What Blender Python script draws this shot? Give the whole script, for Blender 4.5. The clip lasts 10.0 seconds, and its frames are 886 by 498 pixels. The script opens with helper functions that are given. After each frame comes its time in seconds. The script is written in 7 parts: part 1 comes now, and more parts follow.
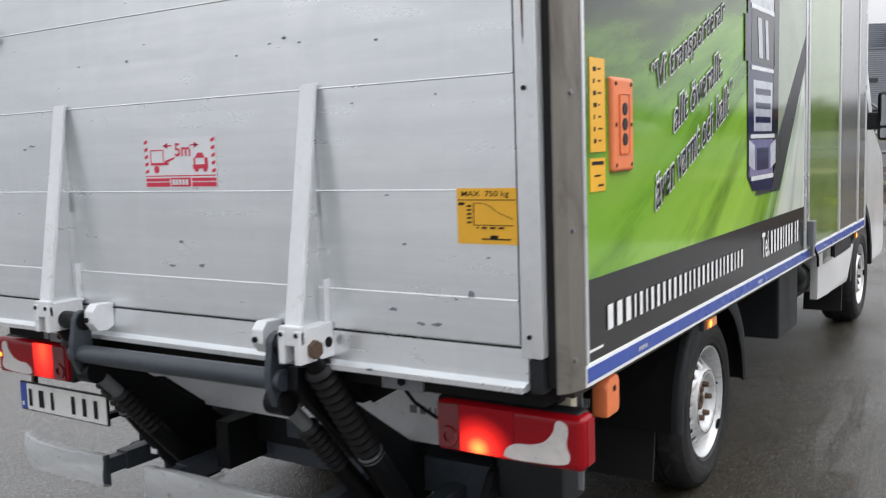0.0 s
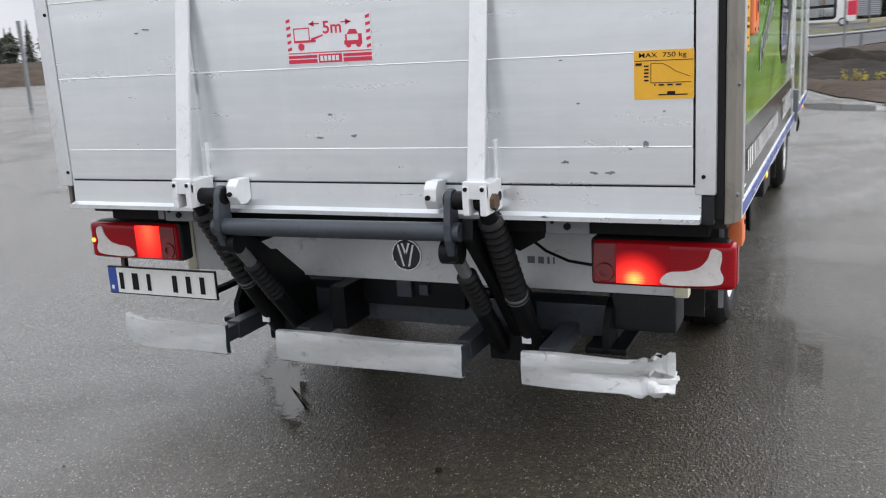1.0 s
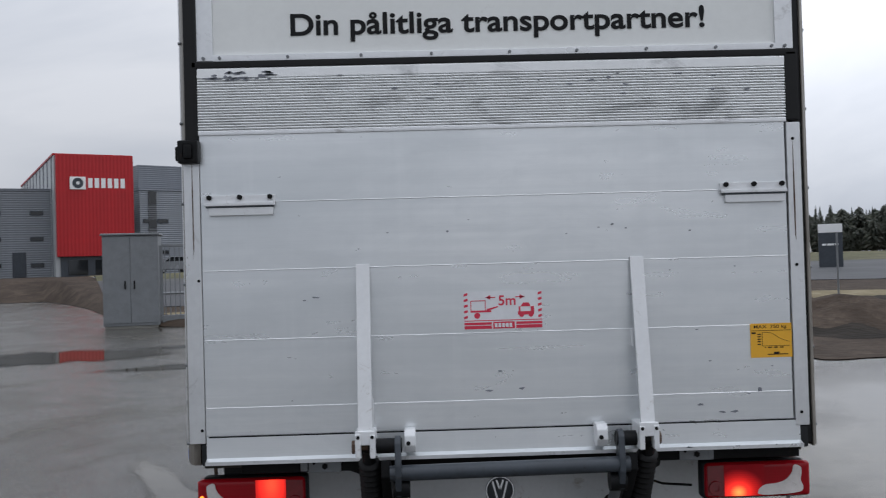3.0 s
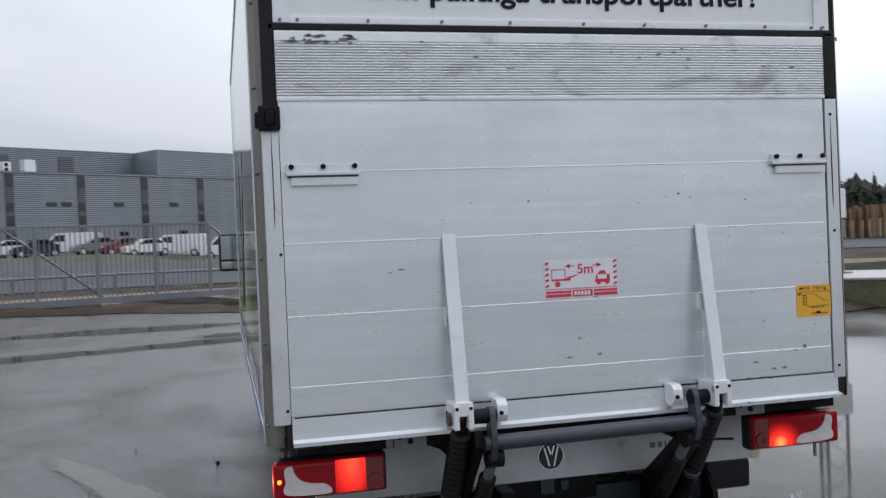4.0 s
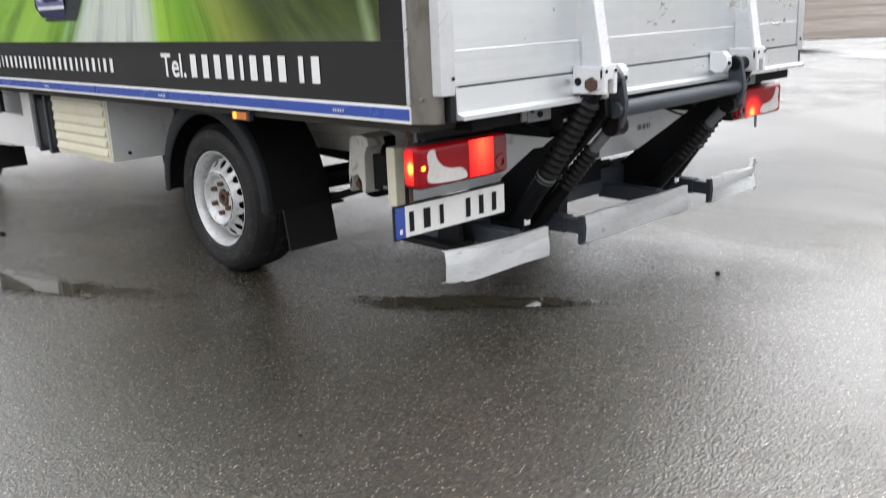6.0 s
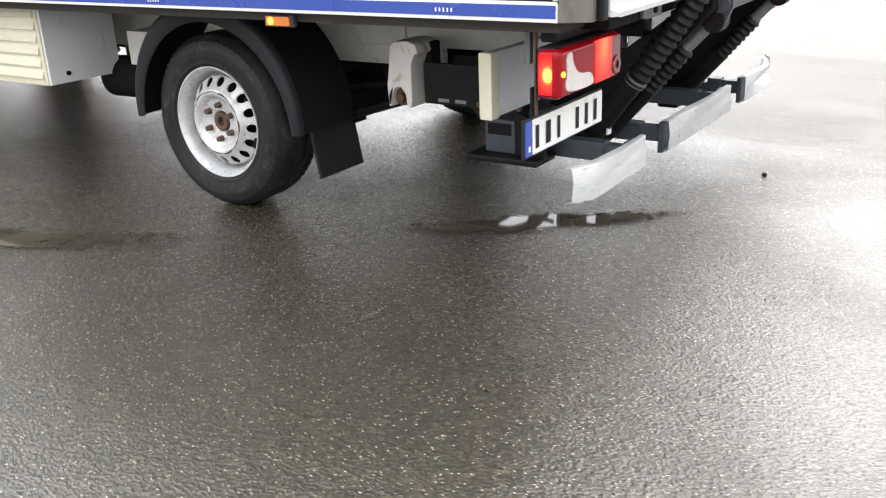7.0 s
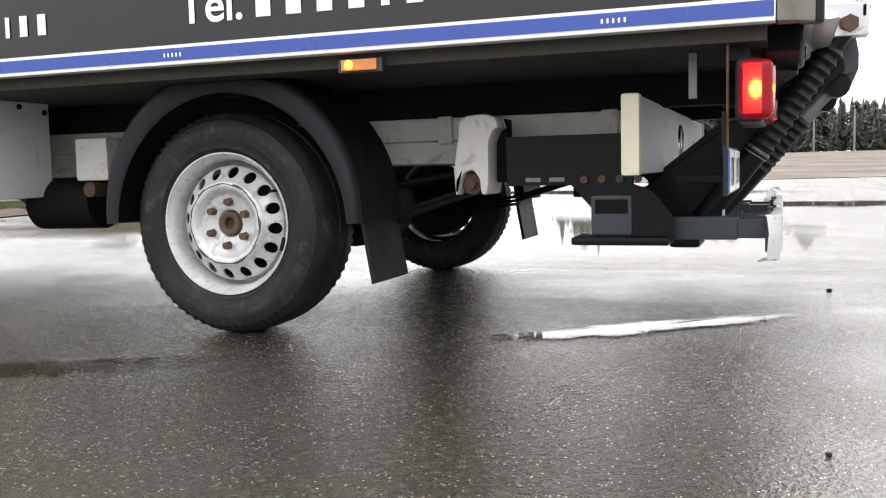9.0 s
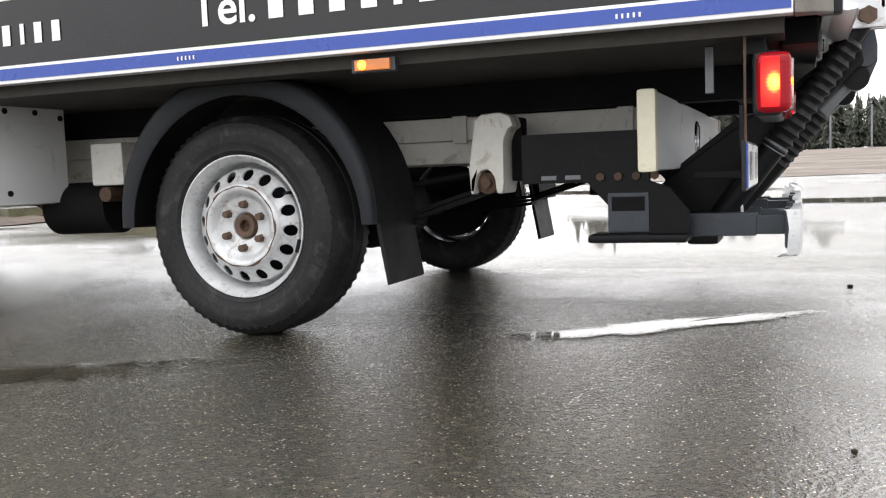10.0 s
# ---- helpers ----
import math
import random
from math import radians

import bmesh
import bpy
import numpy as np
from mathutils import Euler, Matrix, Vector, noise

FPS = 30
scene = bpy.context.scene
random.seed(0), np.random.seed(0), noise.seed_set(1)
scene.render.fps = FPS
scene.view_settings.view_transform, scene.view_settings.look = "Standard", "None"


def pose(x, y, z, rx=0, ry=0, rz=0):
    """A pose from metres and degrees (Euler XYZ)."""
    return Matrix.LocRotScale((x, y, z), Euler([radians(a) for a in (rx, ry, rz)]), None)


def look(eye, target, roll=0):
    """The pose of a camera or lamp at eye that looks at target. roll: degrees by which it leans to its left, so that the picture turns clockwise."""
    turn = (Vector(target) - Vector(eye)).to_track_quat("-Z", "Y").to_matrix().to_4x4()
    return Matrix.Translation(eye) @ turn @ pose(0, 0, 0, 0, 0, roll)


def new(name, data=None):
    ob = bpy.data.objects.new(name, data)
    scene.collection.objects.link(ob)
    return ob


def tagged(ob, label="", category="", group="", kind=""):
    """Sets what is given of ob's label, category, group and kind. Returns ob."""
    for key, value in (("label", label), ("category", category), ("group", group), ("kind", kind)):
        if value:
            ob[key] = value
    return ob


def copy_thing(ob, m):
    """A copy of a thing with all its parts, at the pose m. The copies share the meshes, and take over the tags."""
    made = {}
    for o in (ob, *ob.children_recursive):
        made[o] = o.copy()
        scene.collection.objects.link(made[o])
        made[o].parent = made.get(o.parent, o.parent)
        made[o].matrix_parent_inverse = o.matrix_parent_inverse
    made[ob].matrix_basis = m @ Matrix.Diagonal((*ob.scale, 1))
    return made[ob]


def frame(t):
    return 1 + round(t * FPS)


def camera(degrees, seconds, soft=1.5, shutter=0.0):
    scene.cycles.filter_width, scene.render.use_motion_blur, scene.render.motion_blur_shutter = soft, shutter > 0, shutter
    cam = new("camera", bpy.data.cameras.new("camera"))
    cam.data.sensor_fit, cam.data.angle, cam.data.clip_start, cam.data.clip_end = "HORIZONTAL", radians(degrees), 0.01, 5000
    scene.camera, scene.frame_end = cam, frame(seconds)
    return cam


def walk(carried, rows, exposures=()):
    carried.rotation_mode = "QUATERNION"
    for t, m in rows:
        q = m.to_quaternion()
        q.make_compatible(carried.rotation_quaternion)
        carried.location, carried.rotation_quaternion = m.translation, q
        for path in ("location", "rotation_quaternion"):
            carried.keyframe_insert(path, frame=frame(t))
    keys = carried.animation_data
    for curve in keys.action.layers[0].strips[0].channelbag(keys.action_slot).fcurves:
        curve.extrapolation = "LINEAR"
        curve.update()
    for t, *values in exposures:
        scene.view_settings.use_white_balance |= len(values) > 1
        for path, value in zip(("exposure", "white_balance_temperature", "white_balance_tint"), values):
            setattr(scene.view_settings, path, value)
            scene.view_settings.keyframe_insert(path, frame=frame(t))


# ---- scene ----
cam = camera(51.7, 10.0, 1.1, 0.25)
PATH = [
    (0, (2.017, -1.773, 1.34), (0.936, -0.105, 1.12), -2.0),
    (0.5, (1.77, -2.144, 1.308), (0.779, -0.437, 0.987), -3.7),
    (1, (1.426, -2.444, 1.306), (0.63, -0.665, 0.859), -3.3),
    (1.5, (1.029, -2.846, 1.408), (0.596, -0.918, 1.104), -1.1),
    (2, (0.555, -3.089, 1.477), (0.421, -1.097, 1.363), -1.3),
    (2.5, (0.163, -3.321, 1.487), (0.092, -1.322, 1.472), -1.1),
    (2.7, (-0.014, -3.368, 1.514), (-0.047, -1.369, 1.524), -1.3),
    (3.8, (-1.096, -3.291, 1.440), (-0.729, -1.326, 1.488), -2.3),
    (4, (-1.312, -3.219, 1.495), (-0.841, -1.275, 1.472), -2.4),
    (4.5, (-1.832, -3.004, 1.461), (-1.156, -1.124, 1.384), -2.9),
    (5, (-2.331, -2.733, 1.346), (-1.399, -0.969, 1.214), -2.6),
    (5.5, (-2.7, -2.327, 1.19), (-1.536, -0.722, 0.926), -3.1),
    (6, (-3.01, -1.95, 1.124), (-1.685, -0.542, 0.611), -2.4),
    (6.2, (-3.076, -1.767, 1.122), (-1.713, -0.438, 0.508), -2.4),
    (7.3, (-3.408, -0.713, 1.047), (-1.759, 0.216, 0.402), -2.1),
    (7.5, (-3.41, -0.535, 0.979), (-1.689, 0.318, 0.422), -2.4),
    (8, (-3.405, -0.141, 0.78), (-1.624, 0.645, 0.322), -2.8),
    (8.5, (-3.372, 0.042, 0.624), (-1.521, 0.773, 0.423), -1.1),
    (9, (-3.32, 0.081, 0.482), (-1.454, 0.778, 0.309), -1.3),
    (9.5, (-3.302, 0.084, 0.462), (-1.436, 0.782, 0.285), -2.1),
    (10, (-3.308, 0.087, 0.474), (-1.453, 0.816, 0.307), -2.1),
]
EXPOSURES = [(0.0, 0.6, 6400, 10), (0.5, 0.46, 6400, 10), (1.0, 0.80, 6350, 10), (1.5, 0.86, 6250, 10), (2.0, 0.22, 6150, 10), (2.5, 0.02, 6200, 10), (2.7, 0.02, 6150, 10), (3.8, 0.14, 5950, 10), (4.0, 0.18, 5950, 10), (4.5, 0.26, 5950, 10), (5.0, 0.42, 6100, 10), (5.5, 0.85, 6400, 10), (6.0, 1.2, 6500, 10), (6.2, 1.4, 6550, 10), (7.3, 1.80, 6600, 10), (7.5, 1.74, 6600, 10), (8.0, 1.66, 6600, 10), (10.0, 1.64, 6600, 10)]
walk(cam, [(t, look(eye, target, roll)) for t, eye, target, roll in PATH], EXPOSURES)

# ---- world and light: a bright overcast sky ----
world = bpy.data.worlds.new("overcast")
scene.world = world
world.use_nodes = True
wn = world.node_tree
wn.nodes.clear()
w_out = wn.nodes.new("ShaderNodeOutputWorld")
w_bg = wn.nodes.new("ShaderNodeBackground")
w_sky = wn.nodes.new("ShaderNodeTexSky")
w_sky.sky_type = "NISHITA"
w_sky.sun_disc = False
w_sky.sun_elevation = radians(54)
w_sky.sun_rotation = radians(75)
w_sky.dust_density = 4.0
w_hsv = wn.nodes.new("ShaderNodeHueSaturation")
w_hsv.inputs["Saturation"].default_value = 0.25
wn.links.new(w_sky.outputs["Color"], w_hsv.inputs["Color"])
w_dim = wn.nodes.new("ShaderNodeVectorMath")
w_dim.operation = "SCALE"
w_dim.inputs["Scale"].default_value = 0.10
wn.links.new(w_hsv.outputs["Color"], w_dim.inputs[0])
w_co = wn.nodes.new("ShaderNodeTexCoord")
w_map = wn.nodes.new("ShaderNodeMapping")
w_map.inputs["Scale"].default_value = (1.0, 1.0, 2.6)
wn.links.new(w_co.outputs["Generated"], w_map.inputs["Vector"])
w_noise = wn.nodes.new("ShaderNodeTexNoise")
w_noise.inputs["Scale"].default_value = 1.7
w_noise.inputs["Detail"].default_value = 6.0
w_noise.inputs["Roughness"].default_value = 0.52
w_noise.inputs["Distortion"].default_value = 0.5
wn.links.new(w_map.outputs["Vector"], w_noise.inputs["Vector"])
w_ramp = wn.nodes.new("ShaderNodeValToRGB")
w_ramp.color_ramp.elements[0].position = 0.34
w_ramp.color_ramp.elements[0].color = (0.66, 0.69, 0.75, 1)
w_ramp.color_ramp.elements[1].position = 0.66
w_ramp.color_ramp.elements[1].color = (1.02, 1.01, 1.02, 1)
wn.links.new(w_noise.outputs["Fac"], w_ramp.inputs["Fac"])
w_mix = wn.nodes.new("ShaderNodeMixRGB")
w_mix.inputs["Fac"].default_value = 0.85
wn.links.new(w_dim.outputs["Vector"], w_mix.inputs["Color1"])
wn.links.new(w_ramp.outputs["Color"], w_mix.inputs["Color2"])
w_sep = wn.nodes.new("ShaderNodeSeparateXYZ")
wn.links.new(w_co.outputs["Generated"], w_sep.inputs["Vector"])
w_lift = wn.nodes.new("ShaderNodeMapRange")
w_lift.inputs["From Min"].default_value = 0.0
w_lift.inputs["From Max"].default_value = 1.0
w_lift.inputs["To Min"].default_value = 0.62
w_lift.inputs["To Max"].default_value = 1.60
wn.links.new(w_sep.outputs["Z"], w_lift.inputs["Value"])
w_grade = wn.nodes.new("ShaderNodeVectorMath")
w_grade.operation = "SCALE"
wn.links.new(w_mix.outputs["Color"], w_grade.inputs[0])
wn.links.new(w_lift.outputs["Result"], w_grade.inputs["Scale"])
# thinner, brighter cloud on the side of the hidden sun
w_dot = wn.nodes.new("ShaderNodeVectorMath")
w_dot.operation = "DOT_PRODUCT"
wn.links.new(w_co.outputs["Generated"], w_dot.inputs[0])
w_dot.inputs[1].default_value = (0.604, 0.506, 0.616)
w_thin = wn.nodes.new("ShaderNodeMapRange")
w_thin.interpolation_type = "SMOOTHSTEP"
w_thin.inputs["From Min"].default_value = 0.50
w_thin.inputs["From Max"].default_value = 1.0
w_thin.inputs["To Min"].default_value = 1.0
w_thin.inputs["To Max"].default_value = 1.60
wn.links.new(w_dot.outputs["Value"], w_thin.inputs["Value"])
w_side = wn.nodes.new("ShaderNodeVectorMath")
w_side.operation = "SCALE"
wn.links.new(w_grade.outputs["Vector"], w_side.inputs[0])
wn.links.new(w_thin.outputs["Result"], w_side.inputs["Scale"])
wn.links.new(w_side.outputs["Vector"], w_bg.inputs["Color"])
w_bg.inputs["Strength"].default_value = 0.95
wn.links.new(w_bg.outputs["Background"], w_out.inputs["Surface"])

sun_data = bpy.data.lights.new("sun", "SUN")
sun_data.energy = 0.74
sun_data.angle = radians(60)
sun_data.color = (1.0, 0.97, 0.93)
sun_ob = new("sun", sun_data)
sun_ob.matrix_world = look((0, 0, 30), (-5.2, -1.4, 22.6))


# ---- node helpers ----
def mat_base(name):
    m = bpy.data.materials.new(name)
    m.use_nodes = True
    nt = m.node_tree
    return m, nt, nt.nodes["Principled BSDF"]


def coords(nt, scale=(1, 1, 1), which="Object"):
    tc = nt.nodes.new("ShaderNodeTexCoord")
    mp = nt.nodes.new("ShaderNodeMapping")
    mp.inputs["Scale"].default_value = scale
    nt.links.new(tc.outputs[which], mp.inputs["Vector"])
    return mp.outputs["Vector"]


def n_noise(nt, vec, scale, detail=4.0, rough=0.55, distortion=0.0):
    n = nt.nodes.new("ShaderNodeTexNoise")
    n.inputs["Scale"].default_value = scale
    n.inputs["Detail"].default_value = detail
    n.inputs["Roughness"].default_value = rough
    n.inputs["Distortion"].default_value = distortion
    nt.links.new(vec, n.inputs["Vector"])
    return n.outputs["Fac"]


def n_voronoi(nt, vec, scale, feature="F1"):
    n = nt.nodes.new("ShaderNodeTexVoronoi")
    n.feature = feature
    n.inputs["Scale"].default_value = scale
    nt.links.new(vec, n.inputs["Vector"])
    return n


def n_ramp(nt, fac, stops):
    n = nt.nodes.new("ShaderNodeValToRGB")
    el = n.color_ramp.elements
    while len(el) < len(stops):
        el.new(0.5)
    for e, (p, c) in zip(el, stops):
        e.position = p
        e.color = (c, c, c, 1) if isinstance(c, (int, float)) else (*c, 1)
    nt.links.new(fac, n.inputs["Fac"])
    return n.outputs["Color"]


def n_mix(nt, fac, a, b, blend="MIX"):
    n = nt.nodes.new("ShaderNodeMixRGB")
    n.blend_type = blend
    for sock, v in ((n.inputs["Fac"], fac), (n.inputs["Color1"], a), (n.inputs["Color2"], b)):
        if isinstance(v, (int, float)):
            sock.default_value = v if sock.name == "Fac" else (v, v, v, 1)
        elif isinstance(v, tuple):
            sock.default_value = (*v, 1)
        else:
            nt.links.new(v, sock)
    return n.outputs["Color"]


def n_math(nt, op, a, b=0.0, clamp=False):
    n = nt.nodes.new("ShaderNodeMath")
    n.operation = op
    n.use_clamp = clamp
    for sock, v in ((n.inputs[0], a), (n.inputs[1], b)):
        if isinstance(v, (int, float)):
            sock.default_value = v
        else:
            nt.links.new(v, sock)
    return n.outputs[0]


def n_bump(nt, bsdf, height, strength, distance):
    n = nt.nodes.new("ShaderNodeBump")
    n.inputs["Strength"].default_value = strength
    n.inputs["Distance"].default_value = distance
    nt.links.new(height, n.inputs["Height"])
    nt.links.new(n.outputs["Normal"], bsdf.inputs["Normal"])


def surface(name, col, rough=0.5, metal=0.0, vary=0.12, scale=3.0, fine=60.0, bump=0.15, dirt=None, dirt_amount=0.0, stretch=(1, 1, 1), coat=0.0, depth=0.001, spec=0.5):
    """A painted, plastic or metal surface with stains at a large and grain at a small scale."""
    m, nt, bs = mat_base(name)
    v = coords(nt, stretch)
    big = n_noise(nt, v, scale, 5.0, 0.6, 0.4)
    small = n_noise(nt, v, fine, 3.0, 0.6)
    lo = tuple(c * (1 - vary) for c in col)
    hi = tuple(min(1.0, c * (1 + vary)) for c in col)
    c = n_ramp(nt, n_math(nt, "ADD", n_math(nt, "MULTIPLY", big, 0.65), n_math(nt, "MULTIPLY", small, 0.35)), [(0.34, lo), (0.66, hi)])
    if dirt:
        spots = n_noise(nt, v, scale * 2.3, 7.0, 0.7, 1.2)
        mask = n_ramp(nt, spots, [(0.62 - dirt_amount * 0.4, 0.0), (0.74, 0.85)])
        c = n_mix(nt, mask, c, dirt)
    nt.links.new(c, bs.inputs["Base Color"])
    nt.links.new(n_ramp(nt, big, [(0.3, max(0.02, rough * 0.8)), (0.7, min(1.0, rough * 1.2))]), bs.inputs["Roughness"])
    bs.inputs["Metallic"].default_value = metal
    bs.inputs["Specular IOR Level"].default_value = spec
    bs.inputs["Coat Weight"].default_value = coat
    bs.inputs["Coat Roughness"].default_value = 0.06
    if bump:
        n_bump(nt, bs, small, bump, depth)
    return m


def glow(name, col, strength, rough=0.15):
    m, nt, bs = mat_base(name)
    v = coords(nt)
    ribs = nt.nodes.new("ShaderNodeTexWave")
    ribs.bands_direction = "Z"
    ribs.inputs["Scale"].default_value = 28.0
    nt.links.new(v, ribs.inputs["Vector"])
    c = n_ramp(nt, ribs.outputs["Fac"], [(0.0, tuple(x * 0.93 for x in col)), (1.0, col)])
    nt.links.new(c, bs.inputs["Base Color"])
    nt.links.new(c, bs.inputs["Emission Color"])
    bs.inputs["Emission Strength"].default_value = strength
    bs.inputs["Roughness"].default_value = rough
    bs.inputs["Specular IOR Level"].default_value = 0.25
    return m


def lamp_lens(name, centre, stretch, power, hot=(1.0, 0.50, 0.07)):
    """A ribbed red lens, a bulb's glow painted into its colour and emission."""
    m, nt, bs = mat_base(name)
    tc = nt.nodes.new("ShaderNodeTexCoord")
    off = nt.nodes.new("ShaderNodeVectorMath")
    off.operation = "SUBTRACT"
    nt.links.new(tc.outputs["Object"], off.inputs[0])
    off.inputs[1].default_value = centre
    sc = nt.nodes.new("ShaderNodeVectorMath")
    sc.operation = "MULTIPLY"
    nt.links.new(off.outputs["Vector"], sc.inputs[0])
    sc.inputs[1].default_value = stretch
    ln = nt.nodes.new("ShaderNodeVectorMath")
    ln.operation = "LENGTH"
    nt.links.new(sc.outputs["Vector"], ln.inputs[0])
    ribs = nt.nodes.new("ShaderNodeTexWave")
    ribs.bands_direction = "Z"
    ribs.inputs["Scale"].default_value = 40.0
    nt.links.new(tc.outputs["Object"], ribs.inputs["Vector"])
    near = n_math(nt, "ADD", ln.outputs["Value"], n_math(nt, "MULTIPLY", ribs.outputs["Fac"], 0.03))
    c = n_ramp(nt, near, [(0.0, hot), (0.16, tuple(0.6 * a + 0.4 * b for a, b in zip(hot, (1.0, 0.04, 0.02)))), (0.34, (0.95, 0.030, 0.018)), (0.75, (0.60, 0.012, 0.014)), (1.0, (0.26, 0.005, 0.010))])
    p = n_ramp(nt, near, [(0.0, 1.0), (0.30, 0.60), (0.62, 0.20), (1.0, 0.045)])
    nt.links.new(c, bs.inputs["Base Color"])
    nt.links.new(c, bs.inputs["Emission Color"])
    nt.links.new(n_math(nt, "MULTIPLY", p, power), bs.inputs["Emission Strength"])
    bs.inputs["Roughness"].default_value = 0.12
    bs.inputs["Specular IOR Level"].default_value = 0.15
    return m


def sheet_metal():
    """Dull extruded aluminium drawn along its length, with cloudy oxide, drips, rubbed patches and bands of painted
    shading.
    """
    m, nt, bs = mat_base("dull_aluminium")
    cloud = n_noise(nt, coords(nt, (0.35, 1, 1.0)), 2.2, 5.0, 0.6, 0.6)
    mid = n_noise(nt, coords(nt, (0.6, 1, 1.6)), 7.0, 5.0, 0.62, 0.8)
    drip = n_noise(nt, coords(nt, (5.0, 1, 0.25)), 3.0, 4.0, 0.6)
    brush = n_noise(nt, coords(nt, (0.6, 1, 60.0)), 4.0, 3.0, 0.6)
    bands = n_noise(nt, coords(nt, (0.02, 0.02, 1.0)), 26.0, 2.0, 0.5)
    c = n_ramp(nt, cloud, [(0.32, (0.72, 0.745, 0.755)), (0.50, (0.80, 0.82, 0.83)), (0.68, (0.87, 0.885, 0.89))])
    c = n_mix(nt, n_ramp(nt, mid, [(0.46, 0.0), (0.72, 0.30)]), c, (0.62, 0.645, 0.665))
    c = n_mix(nt, n_ramp(nt, drip, [(0.50, 0.0), (0.75, 0.30)]), c, (0.90, 0.915, 0.92))
    # These bands put the planks' concave shading into the colour.
    c = n_mix(nt, n_ramp(nt, bands, [(0.40, 0.0), (0.62, 0.28)]), c, (0.66, 0.685, 0.70))
    c = n_mix(nt, n_ramp(nt, brush, [(0.45, 0.0), (0.75, 0.10)]), c, (0.58, 0.60, 0.62))
    nt.links.new(c, bs.inputs["Base Color"])
    nt.links.new(n_ramp(nt, n_math(nt, "ADD", n_math(nt, "MULTIPLY", mid, 0.6), n_math(nt, "MULTIPLY", bands, 0.4)), [(0.32, 0.24), (0.68, 0.40)]), bs.inputs["Roughness"])
    bs.inputs["Metallic"].default_value = 0.72
    n_bump(nt, bs, n_math(nt, "ADD", n_math(nt, "ADD", n_math(nt, "MULTIPLY", brush, 0.4), n_math(nt, "MULTIPLY", cloud, 3.0)), n_math(nt, "MULTIPLY", bands, 0.5)), 0.06, 0.002)
    return m


# ---- materials ----
ALU = sheet_metal()
ALU_EDGE = surface("bright_aluminium", (0.72, 0.73, 0.74), 0.32, 0.6, 0.08, 2.0, 40.0, 0.1, (0.3, 0.29, 0.28), 0.06)
ALU_OLD = surface("weathered_aluminium", (0.17, 0.155, 0.135), 0.45, 0.3, 0.2, 3.0, 40.0, 0.15, (0.07, 0.058, 0.047), 0.18, (1, 1, 0.3))
ALU_DIRTY = surface("worn_ribbed_aluminium", (0.86, 0.87, 0.87), 0.40, 0.25, 0.08, 1.5, 20.0, 0.03, (0.34, 0.345, 0.35), 0.17, (0.7, 1, 1.8))
BEAD = surface("bright_joint_bead", (0.74, 0.75, 0.76), 0.42, 0.3, 0.10, 6.0, 60.0, 0.0)
WHITE_STEEL = surface("scratched_white_steel", (0.74, 0.75, 0.76), 0.38, 0.05, 0.06, 4.0, 50.0, 0.1, (0.34, 0.30, 0.26), 0.07)
CREAM = surface("yellowed_cream_plastic", (0.72, 0.68, 0.52), 0.45, 0.0, 0.08, 3.0, 40.0, 0.1, (0.40, 0.33, 0.20), 0.08)
WHITE_PAINT = surface("white_vehicle_paint", (0.76, 0.76, 0.75), 0.22, 0.0, 0.04, 2.0, 60.0, 0.03, (0.40, 0.37, 0.33), 0.05, coat=0.6)
OLD_WHITE = surface("grimy_white_paint", (0.70, 0.68, 0.62), 0.42, 0.0, 0.10, 4.0, 40.0, 0.1, (0.22, 0.15, 0.10), 0.12)
SHUTTER = surface("off_white_shutter", (0.80, 0.81, 0.79), 0.35, 0.0, 0.04, 1.5, 30.0, 0.05, (0.55, 0.54, 0.52), 0.03)
BLACK_STEEL = surface("oily_black_steel", (0.006, 0.0065, 0.0075), 0.45, 0.0, 0.5, 7.0, 60.0, 0.25, (0.022, 0.015, 0.011), 0.14, spec=0.18)
GREY_STEEL = surface("dark_grey_lift_paint", (0.045, 0.053, 0.064), 0.38, 0.0, 0.2, 6.0, 60.0, 0.12, (0.02, 0.019, 0.018), 0.12, spec=0.4)
RUBBER = surface("black_rubber", (0.007, 0.007, 0.0075), 0.55, 0.0, 0.3, 8.0, 90.0, 0.2, spec=0.3)
BLACK_PLASTIC = surface("black_plastic", (0.014, 0.015, 0.017), 0.5, 0.0, 0.25, 5.0, 120.0, 0.15, (0.035, 0.036, 0.037), 0.08, spec=0.3)
ARCH = surface("dull_black_arch_plastic", (0.015, 0.0165, 0.019), 0.55, 0.0, 0.25, 3.0, 80.0, 0.2, (0.045, 0.046, 0.047), 0.12, spec=0.25)
MAT_BLACK = surface("matt_black_underbody", (0.006, 0.006, 0.0065), 0.7, 0.0, 0.4, 4.0, 40.0, 0.2, (0.022, 0.016, 0.012), 0.08, spec=0.2)
PLYWOOD = surface("grey_brown_plywood", (0.055, 0.050, 0.043), 0.7, 0.0, 0.25, 2.0, 40.0, 0.1, (0.022, 0.020, 0.018), 0.14, (0.4, 1, 1), spec=0.25)
TYRE = surface("worn_tyre_rubber", (0.016, 0.016, 0.0165), 0.62, 0.0, 0.6, 5.0, 90.0, 0.25, (0.070, 0.064, 0.056), 0.20, spec=0.3)
RIM = surface("silver_steel_rim", (0.60, 0.61, 0.61), 0.36, 0.25, 0.16, 10.0, 60.0, 0.14, (0.20, 0.12, 0.07), 0.22)
RUST = surface("rusty_steel", (0.10, 0.060, 0.038), 0.7, 0.1, 0.4, 20.0, 120.0, 0.4, (0.04, 0.03, 0.026), 0.25)
